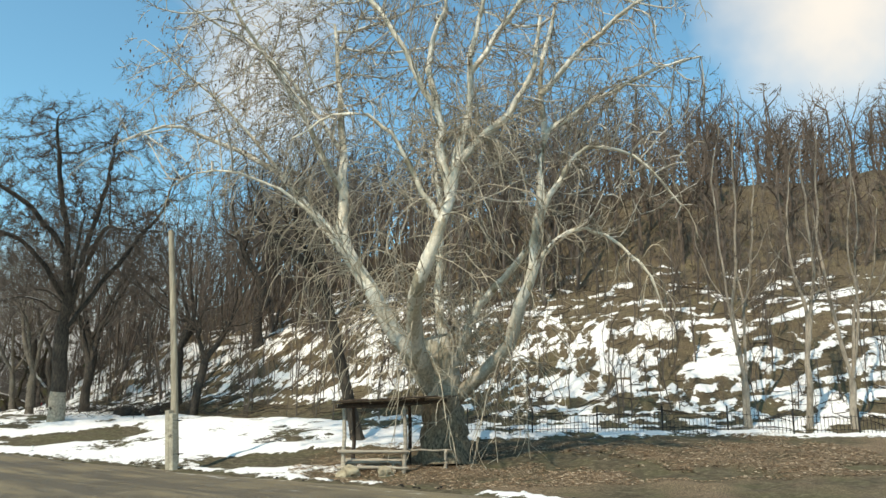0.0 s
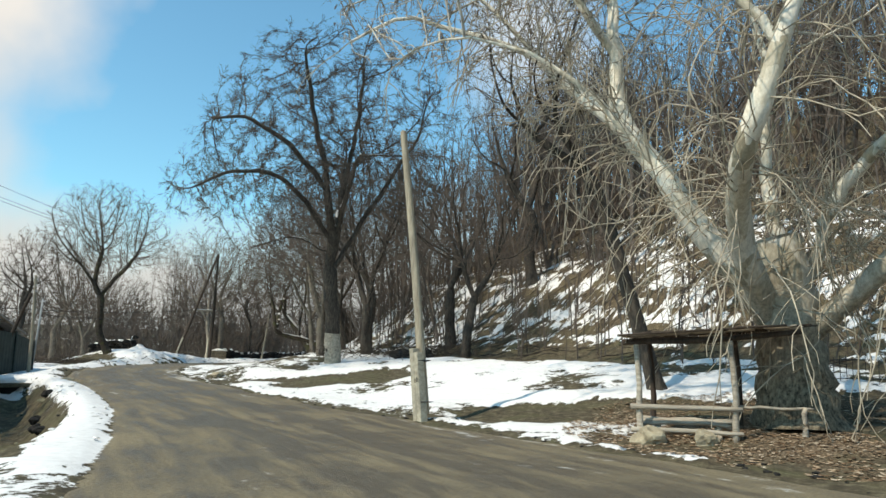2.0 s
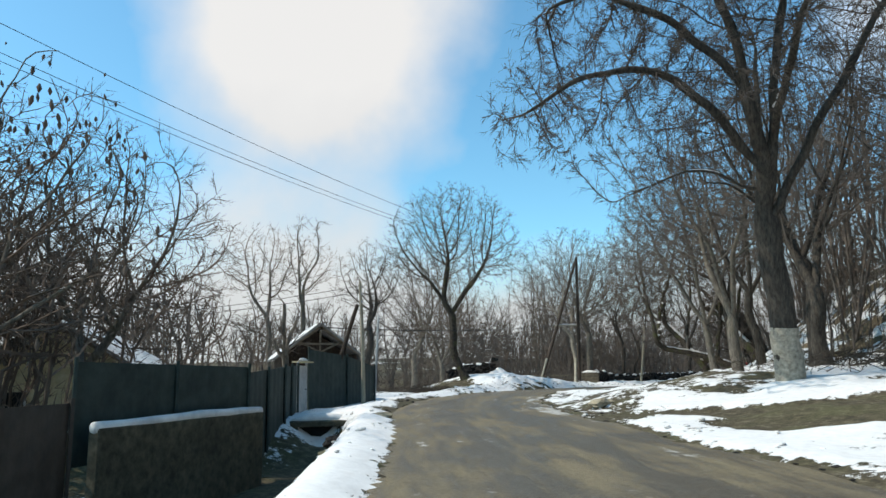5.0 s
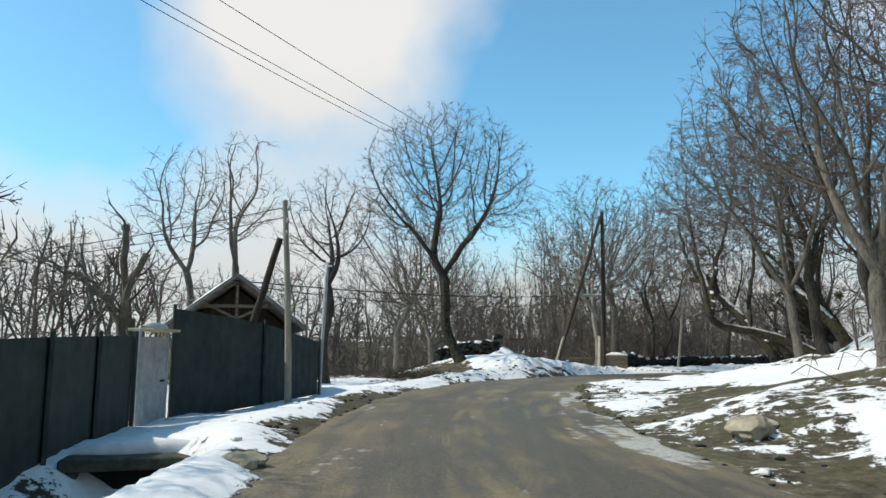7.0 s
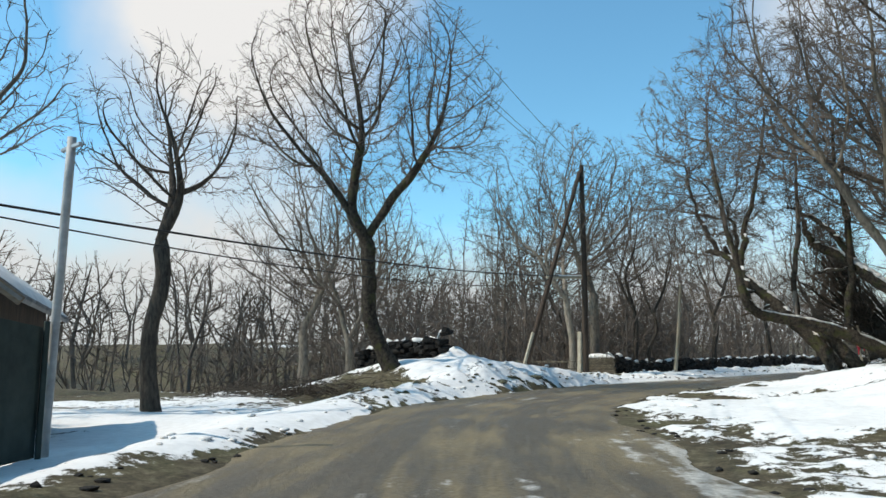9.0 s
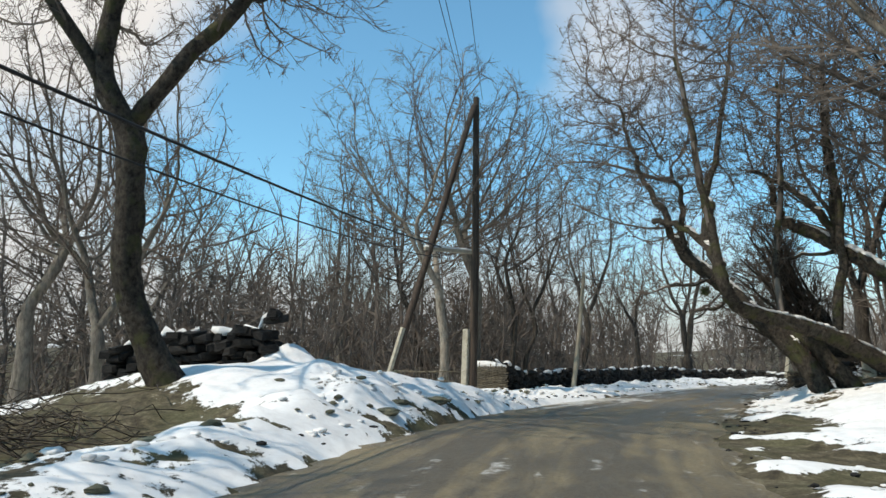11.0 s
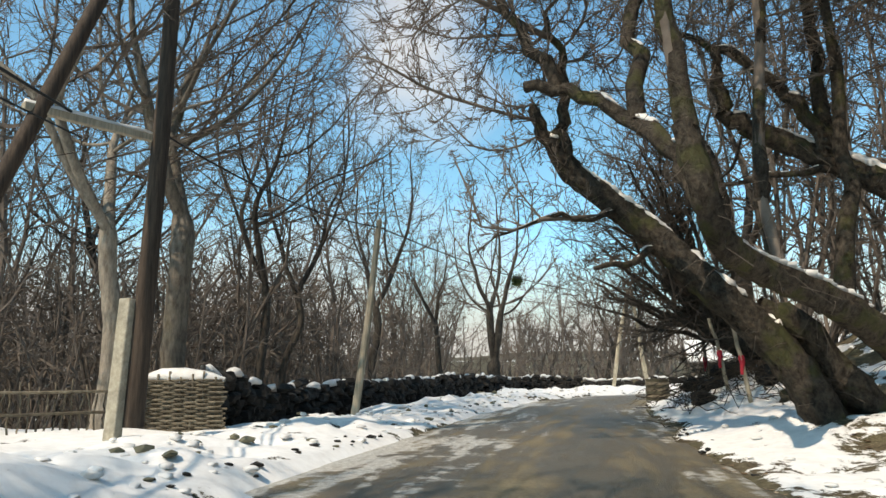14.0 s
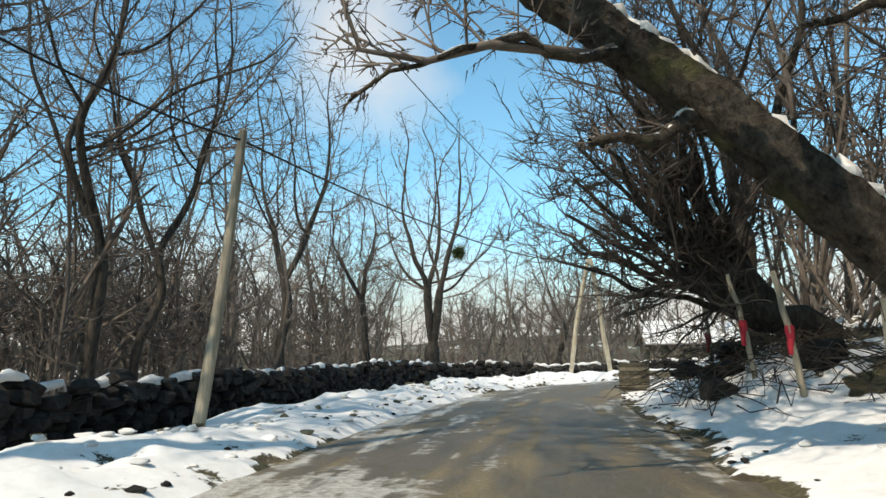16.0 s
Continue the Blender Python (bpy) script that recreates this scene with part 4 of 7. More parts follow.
def weeping(limbs, g):
    """Long pale shoots hanging from the lower half of the limbs, and upright shoots round the fork."""
    P, R = stack_lines(limbs)
    a, ra = sprout(P, R, 15, g, (0.10, 0.85), (50, 105), (0.16, 0.36), 0.12, 0.45, 8, -0.55, 0.22, 0.020, 3.2)
    b, rb = sprout(a, ra, 4, g, (0.3, 1.0), (20, 55), (0.25, 0.5), 0.7, 0.5, 4, -0.5, 0.2, 0.013, 1.3)
    c, rc = sprout(P[:, :6], R[:, :6], 18, g, (0.02, 0.9), (30, 80), (0.4, 0.9), 0.07, 0.4, 6, 0.35, 0.24, 0.017, 2.6)
    d, rd = sprout(c, rc, 4, g, (0.3, 1.0), (20, 50), (0.3, 0.5), 0.7, 0.5, 3, 0.2, 0.15, 0.011, 1.0)
    h, rh = sprout(P[:7, :5], R[:7, :5], 26, g, (0.05, 1.0), (40, 110), (0.7, 1.5), 0.06, 0.45, 8, -0.5, 0.30, 0.017, 2.8)
    j, rj = sprout(h, rh, 4, g, (0.2, 1.0), (20, 60), (0.3, 0.6), 0.7, 0.5, 4, -0.3, 0.24, 0.011, 1.1)
    return [join([tubes(h, rh, 4), tubes(j, rj, 3), tubes(a, ra, 4), tubes(b, rb, 3), tubes(c, rc, 4), tubes(d, rd, 3)])]


pg = np.random.default_rng(21)
plane_att = np.concatenate([dome(2600, (-1.2, 21.6, 12.2), (9.6, 5.6, 6.4), pg, -0.5, 0.36, 0.25), dome(330, (4.6, 20.0, 9.4), (3.2, 2.4, 3.0), pg, -0.8), dome(420, (-8.2, 24.4, 12.2), (4.4, 3.4, 3.2), pg, -0.7)])
plane_nodes = grow([plane_trunk[0]] + [p for p, _ in plane_limbs], plane_att, 0.30, 5.0, 0.42, pg, (0, 0, 0.02), 0.16)
plane_all = chains(*plane_nodes, 0.60, 0.013, 2.0)
plane_fine = [c for c in plane_all if c[1][0] < 0.075]
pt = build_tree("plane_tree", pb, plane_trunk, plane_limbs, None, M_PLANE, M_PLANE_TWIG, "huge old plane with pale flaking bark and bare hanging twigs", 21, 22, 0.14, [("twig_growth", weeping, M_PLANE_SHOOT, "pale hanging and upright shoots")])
fine_ = shift(plane_fine, pb)
tagged(mesh_object("branchwork", *join(branch_mesh([(p, np.clip(r, 0.012, 0.06)) for p, r in fine_], 6, 4)), M_PLANE_BRANCH, pt, label="pale forking branches"), kind="stuff")
tagged(mesh_object("crown", *join(twig_mesh(fine_, pg, (5, 4), 0.09, ((0.3, 0.8), (0.45, 0.9)), (0.95, 0.5), (0.010, 0.008), (-0.10, -0.15), (25, 65))), M_PLANE_TWIG, pt, label="dense bare twigs", smooth=False), kind="stuff")
tagged(mesh_object("seed_growth", *pods(fine_, 900, pg, (0.03, 0.075)), M_TWIG_BROWN, pt, label="withered brown seed balls and leaves"), kind="stuff")

# beech-like tree with a limewashed foot, past the wooden pole
g2 = np.random.default_rng(12)
bb = (-19.3, 36.3, ground_z(-19.3, 36.3) - 0.1)
beech_trunk = limb([bb, (-19.25, 36.1, 2.2), (-19.2, 35.7, 4.3), (-19.2, 35.5, 5.8)], 0.44, 0.36, 14, 0.02, g2, 0.7)
beech_limbs = [
    limb([(-19.2, 35.5, 5.4), (-18.9, 34.9, 7.5), (-18.9, 34.3, 9.4), (-18.9, 33.6, 11.3), (-19.1, 33.0, 13.6), (-19.4, 32.6, 16.0)], 0.30, 0.06, 18, 0.05, g2),
    limb([(-19.2, 35.5, 5.4), (-18.6, 35.2, 7.8), (-18.1, 35.0, 10.1), (-17.6, 34.9, 12.6), (-17.4, 35.0, 15.6)], 0.27, 0.06, 18, 0.05, g2),
    limb([(-19.1, 35.5, 5.3), (-18.3, 35.7, 6.6), (-17.6, 36.1, 8.0), (-16.7, 36.6, 9.9), (-15.7, 37.3, 11.8), (-15.0, 37.6, 14.0)], 0.27, 0.06, 18, 0.05, g2),
    limb([(-19.2, 35.2, 6.1), (-20.1, 33.8, 6.7), (-20.9, 32.8, 6.4), (-21.8, 32.0, 5.8)], 0.13, 0.03, 12, 0.05, g2),
    limb([(-19.1, 35.0, 6.8), (-19.4, 34.0, 8.0), (-19.8, 33.2, 8.8), (-20.7, 32.0, 9.5), (-21.6, 31.0, 9.4), (-23.0, 29.9, 8.4)], 0.19, 0.04, 16, 0.05, g2),
    limb([(-18.9, 34.4, 9.0), (-20.2, 33.0, 11.0), (-21.6, 31.6, 12.0), (-23.0, 30.6, 11.8)], 0.15, 0.04, 12, 0.05, g2),
    limb([(-18.7, 35.3, 7.4), (-17.4, 34.0, 9.0), (-16.4, 33.0, 10.0), (-15.4, 32.2, 9.8)], 0.14, 0.04, 12, 0.05, g2),
    limb([(-19.0, 35.6, 6.4), (-20.0, 37.2, 8.2), (-20.6, 38.6, 10.5), (-20.9, 39.6, 12.8)], 0.17, 0.04, 12, 0.05, g2),
]
beech_att = np.concatenate([dome(3600, (-19.0, 34.4, 11.2), (6.8, 5.2, 6.2), g2, -0.60, 0.50, 0.2), dome(420, (-22.4, 31.4, 8.8), (3.0, 2.6, 2.2), g2, -0.7)])
beech_all = chains(*grow([beech_trunk[0]] + [p for p, _ in beech_limbs], beech_att, 0.28, 4.5, 0.38, g2, (0, 0, -0.03), 0.13), 0.345, 0.0085, 2.0)
beech = planted("beech_tree", bb, beech_all, M_DARKBARK, M_TWIG_DARK, "tall dark bare tree with a limewashed trunk foot", 22, 16, 14, 0.10, dict(n=(7, 5), lmax=(1.3, 0.62), ups=(-0.06, -0.08), r=(0.0095, 0.0075)), [("snow", lambda cs, g: top_snow(cs[3:9], 0.5, 0.1, 0.7, 0.5, 4), M_SNOW, "thin snow on a limb")], flare=0.08)
lime_line = (beech_trunk[0][:5] - np.array(bb), np.linspace(0.40, 0.365, 5))
mesh_object("limewash", *solid_limb(*lime_line, 16, 0.025, g2), M_LIME, beech, label="band of white limewash")

# round-crowned elm at the bend
g3 = np.random.default_rng(13)
eb = (-46.65, 47.7, ground_z(-46.65, 47.7) - 0.15)
elm_trunk = limb([eb, (-47.1, 47.1, 2.4), (-46.9, 46.8, 4.2), (-46.8, 46.7, 5.6)], 0.34, 0.23, 14, 0.03, g3, 0.6)
elm_limbs = [
    limb([(-46.8, 46.7, 5.2), (-47.2, 46.0, 6.4), (-47.6, 45.3, 7.6)], 0.17, 0.12, 12, 0.04, g3),
    limb([(-46.8, 46.7, 5.2), (-46.2, 47.0, 6.3), (-45.5, 47.6, 7.4), (-45.1, 47.9, 8.2)], 0.17, 0.12, 12, 0.04, g3),
    limb([(-47.1, 46.2, 6.1), (-46.9, 46.2, 7.4), (-46.7, 46.4, 8.8)], 0.12, 0.08, 10, 0.04, g3),
]
elm_att = np.concatenate([dome(3000, (-46.6, 46.6, 9.2), (5.0, 5.0, 5.2), g3, -0.28, 0.34), dome(260, (-46.6, 46.6, 7.8), (3.6, 3.6, 2.0), g3, -0.4)])
elm_all = chains(*grow([elm_trunk[0]] + [p for p, _ in elm_limbs], elm_att, 0.26, 4.0, 0.33, g3, (0, 0, 0.06), 0.10), 0.26, 0.0085, 2.1)
planted("elm_tree", eb, elm_all, M_MOSSBARK, M_TWIG, "round-crowned bare tree with a dark crooked trunk", 23, 14, 14, 0.12, dict(n=(4, 3), lmax=(0.75, 0.42), ups=(0.10, 0.05), r=(0.008, 0.0065)))

# old trunks leaning out over the road
g4 = np.random.default_rng(14)
SNOWY = lambda limbs, g: top_snow(limbs, 0.46, 0.0, 0.75, 0.34, 3)


def leaning_tree(base, trunk, limbs, att, label, seed, snow_seed, r0, legs=(), twigs=None):
    """A mossy trunk hanging out from the bank, with lumpy snow on its upper side."""
    z_ = ground_z(*base) - 0.15
    at_ = (*base, z_)
    root = build_tree("leaning_tree", at_, trunk, limbs, None, M_MOSSBARK, M_TWIG, label, seed, 26, 0.15, [("snow", SNOWY, M_SNOW, "snow lying along limbs")])
    cs = chains(*grow([trunk[0]] + [p for p, _ in limbs], att, 0.26, 4.5, 0.34, g4, (0, 0, 0.03), 0.15), r0 * 0.75, 0.008, 2.1)
    fine = shift([c for c in cs if c[1][0] < 0.085 and len(c[0]) > 1], at_)
    tagged(mesh_object("crown", *join(branch_mesh(fine, 6, 3) + twig_mesh(fine, g4, **(twigs or dict(n=(5, 4), lmax=(0.9, 0.5), ups=(0.0, -0.05), r=(0.0100, 0.0082))))), M_TWIG, root, label="dense bare twigs"), kind="stuff")
    for p, r in shift(list(legs), at_):
        mesh_object("leg", *solid_limb(p, r, 14, 0.14, g4), M_MOSSBARK, root)
    for v, f in top_snow(shift([trunk], at_), 0.46, 0.06, 0.98, 0.20, snow_seed):
        mesh_object("snow", v, f, M_SNOW, root, label="lumpy snow along the trunk")
    # moss shoots and dead twigs bristling from the old bark
    P, R = stack_lines(shift([trunk] + list(limbs[:2]), at_), 14)
    a, ra = sprout(P, R, 70, g4, (0.05, 0.95), (60, 110), (0.04, 0.18), 0.03, 0.4, 4, -0.2, 0.25, 0.006, 0.8)
    tagged(mesh_object("twig_fringe", *tubes(a, ra, 3), M_TWIG_DARK, root, label="thin shoots bristling from the bark"), kind="stuff")
    return root


lean1 = limb([(-36.95, 61.9, 0.35), (-37.5, 61.9, 1.4), (-38.0, 61.9, 2.0), (-38.65, 61.9, 2.65), (-39.3, 62.1, 3.4), (-40.1, 62.2, 4.15), (-40.75, 62.35, 4.85), (-40.95, 62.5, 5.4)], 0.27, 0.17, 60, 0.006, g4)
leaning_tree((-36.95, 61.9), lean1, [
    limb([(-40.7, 62.35, 4.7), (-40.75, 62.4, 5.5), (-40.7, 62.3, 6.4), (-41.0, 62.2, 7.6)], 0.14, 0.04, 14, 0.04, g4),
    limb([(-40.8, 62.4, 5.0), (-41.15, 62.4, 5.5), (-41.3, 62.4, 5.9)], 0.15, 0.10, 10, 0.03, g4),
    limb([(-39.9, 62.1, 3.85), (-40.4, 61.6, 3.6), (-41.2, 61.0, 3.5), (-42.0, 60.6, 3.0)], 0.05, 0.012, 10, 0.05, g4),
    limb([(-39.3, 62.1, 3.3), (-39.8, 61.7, 2.9), (-40.3, 61.3, 2.8)], 0.07, 0.03, 10, 0.03, g4),
], np.concatenate([dome(800, (-42.2, 62.2, 7.8), (3.0, 3.0, 3.4), g4, -0.8), dome(40, (-41.6, 61.4, 4.0), (1.4, 1.4, 1.2), g4)]), "mossy trunk leaning low over the road with snow along it", 24, 8, 0.30,
    [limb([(-36.2, 62.3, 0.5), (-36.75, 62.2, 1.2), (-37.3, 62.1, 1.9), (-37.9, 62.0, 2.2)], 0.25, 0.22, 12, 0.03, g4)])
lean2 = limb([(-34.6, 63.0, 0.7), (-35.6, 62.4, 1.35), (-36.4, 61.7, 1.85), (-37.1, 61.0, 2.2), (-37.8, 60.4, 2.42), (-38.4, 59.7, 2.6), (-38.8, 59.05, 2.8), (-38.95, 58.7, 3.15), (-39.05, 58.6, 3.6), (-39.15, 58.6, 4.1)], 0.27, 0.14, 60, 0.006, g4)
leaning_tree((-34.6, 63.0), lean2, [
    limb([(-39.13, 58.6, 4.0), (-39.2, 58.6, 4.6), (-39.3, 58.45, 5.4), (-39.5, 58.3, 6.6), (-39.6, 58.2, 8.0), (-39.9, 58.3, 9.6)], 0.13, 0.05, 18, 0.03, g4),
    limb([(-38.95, 58.75, 3.1), (-39.25, 59.3, 4.0), (-39.7, 60.0, 4.65), (-40.15, 60.25, 5.05), (-40.75, 60.4, 5.4), (-41.2, 60.5, 5.5)], 0.15, 0.10, 18, 0.03, g4),
    limb([(-40.7, 60.4, 5.35), (-41.3, 60.6, 6.6), (-41.9, 60.8, 8.0), (-42.3, 61.2, 9.6)], 0.11, 0.04, 12, 0.05, g4),
    limb([(-39.6, 59.9, 4.6), (-39.5, 60.6, 6.6), (-39.2, 61.4, 8.8), (-38.9, 61.8, 11.4)], 0.13, 0.04, 14, 0.05, g4),
    limb([(-36.6, 62.1, 1.95), (-36.4, 62.3, 3.8), (-36.3, 62.4, 6.0), (-36.5, 62.2, 8.6), (-36.4, 62.0, 11.0)], 0.14, 0.04, 14, 0.05, g4),
    limb([(-37.9, 60.5, 2.45), (-37.9, 60.9, 4.4), (-37.7, 61.2, 6.8), (-37.6, 61.0, 9.4)], 0.11, 0.04, 14, 0.05, g4),
], np.concatenate([dome(3600, (-39.6, 61.4, 10.0), (5.2, 4.0, 5.4), g4, -0.75, 0.40), dome(700, (-36.6, 61.8, 8.6), (2.8, 2.8, 4.0), g4, -0.7)]), "thick forked trunk leaning over the road with snow patches", 25, 18, 0.34)
lean3 = limb([(-33.4, 61.8, 1.4), (-34.0, 61.9, 2.5), (-35.0, 62.2, 3.5), (-36.0, 62.6, 4.37), (-36.5, 62.95, 4.8), (-37.0, 63.2, 5.18), (-37.55, 63.2, 5.48)], 0.30, 0.17, 40, 0.01, g4)
leaning_tree((-33.4, 61.8), lean3, [
    limb([(-37.5, 63.2, 5.45), (-37.85, 63.2, 5.7), (-38.0, 63.0, 6.1), (-38.1, 62.8, 6.8)], 0.17, 0.08, 14, 0.03, g4),
    limb([(-36.3, 62.8, 4.65), (-37.0, 62.9, 6.0), (-37.8, 63.0, 6.8), (-38.8, 63.2, 7.4)], 0.15, 0.05, 14, 0.04, g4),
    limb([(-36.4, 62.9, 4.7), (-36.45, 62.9, 6.2), (-36.5, 62.9, 7.9), (-36.3, 62.9, 9.8)], 0.14, 0.04, 12, 0.04, g4),
    limb([(-36.2, 62.7, 4.5), (-37.0, 63.0, 4.55), (-38.0, 63.3, 4.5)], 0.07, 0.04, 10, 0.02, g4),
    limb([(-35.0, 62.2, 3.5), (-34.9, 62.6, 6.0), (-34.6, 63.0, 8.6), (-34.6, 63.4, 11.4)], 0.14, 0.04, 12, 0.06, g4),
], dome(1500, (-35.9, 63.6, 9.6), (4.0, 3.4, 4.4), g4, -0.8, 0.4), "mossy tree leaning from the bank with snow on limbs", 26, 28, 0.28)

# low bushy tree held up by the props, its shoots swept out over the road
fb = (-35.4, 70.2)
fan_trunk = limb([(*fb, ground_z(*fb) - 0.2), (-36.1, 70.0, 1.75), (-36.9, 69.8, 1.9), (-37.5, 69.5, 2.1), (-38.0, 69.3, 2.6)], 0.34, 0.20, 14, 0.03, g4)
fan_limbs = []
for i in range(26):
    t_ = (i + 0.5) / 26
    a_ = fan_trunk[0][5 + (i * 5) % 8]
    end = np.array((-40.6 + 2.3 * t_, 68.5 + 1.6 * math.sin(i * 2.4), 2.7 + 3.6 * math.sin(t_ * 2.2) + 0.4 * math.sin(i * 1.7)))
    fan_limbs.append(limb([tuple(a_), tuple(a_ * 0.55 + end * 0.45 + np.array((0, 0, -0.12))), tuple(end)], 0.085, 0.024, 10, 0.05, g4))
build_tree("bushy_tree", (*fb, ground_z(*fb) - 0.2), fan_trunk, fan_limbs, [dict(q, lmax=m_) for q, m_ in zip((FINE[0], FINE[1], FINE[3]), (1.6, 1.0, 0.7))], M_DARKBARK, M_TWIG_DARK, "low dark bushy tree swept over the road on props", 27, 14, 0.12)


# ordinary bare trees, grown from a trunk by rule
def bare_tree(name, at, height, spread, seed, label, wood=M_DARKBARK, twig=M_TWIG, fork=0.35, r=None, lean=(0, 0), n=230, twigs=None, low=-0.55, droop=0.10, stems=2, seeds=0):
    """A bare tree of its own: an uneven trunk to the fork and a crown that fills its room."""
    g = np.random.default_rng(seed)
    z = ground_z(at[0], at[1]) - 0.12
    base = (at[0], at[1], z)
    r = r or height * 0.022
    h = height * fork
    lx, ly = lean
    w = 0.022 * h + 0.04
    top = (at[0] + lx * h, at[1] + ly * h, z + h)
    mid = (at[0] + lx * h * 0.4 + g.normal(0, w), at[1] + ly * h * 0.4 + g.normal(0, w), z + h * 0.5)
    q3 = (at[0] + lx * h * 0.75 + g.normal(0, w), at[1] + ly * h * 0.75 + g.normal(0, w), z + h * 0.78)
    lines = [resample([base, mid, q3, top], 10)]
    for i in range(stems):
        a = 2.4 * i + g.uniform(0, 6.28)
        o = spread * 0.26 * (1 if stems > 1 else 0.3)
        lines.append(np.array([top, (top[0] + math.cos(a) * o * 0.6 + lx * h * 0.3, top[1] + math.sin(a) * o * 0.6 + ly * h * 0.3, z + h + (height - h) * 0.12), (top[0] + math.cos(a) * o + lx * h * 0.6, top[1] + math.sin(a) * o + ly * h * 0.6, z + h + (height - h) * 0.24)]))
    c = (top[0] + lx * (height - h) * 0.6, top[1] + ly * (height - h) * 0.6, z + h + (height - h) * 0.52)
    step = max(0.26, height / 44)
    low_c = (c[0], c[1], z + h + (height - h) * 0.40)
    att = dome(n * 3, c, (spread, spread, (height - h) * 0.52), g, low, 0.36, 0.2)
    att = np.concatenate([att, dome(n, low_c, (spread * 1.10, spread * 1.10, (height - h) * 0.24), g, -0.8, 0.45, 0.3)])
    cs = chains(*grow(lines, att, step, height * 0.32, step * 1.35, g, (0, 0, droop), 0.20), r, 0.009, 2.1)
    tw = dict(n=(4, 2), lmax=(0.9, 0.5), ups=(0.06, 0.02), r=(0.009, 0.0075))
    tw.update(twigs or {})
    root = planted(name, base, cs, wood, twig, label, seed, 7, 11, 0.10, tw)
    if seeds:
        tagged(mesh_object("seed_growth", *pods(shift(cs, base), seeds, g), M_TWIG_BROWN, root, label="hanging brown seed clusters"), kind="stuff")
    return root


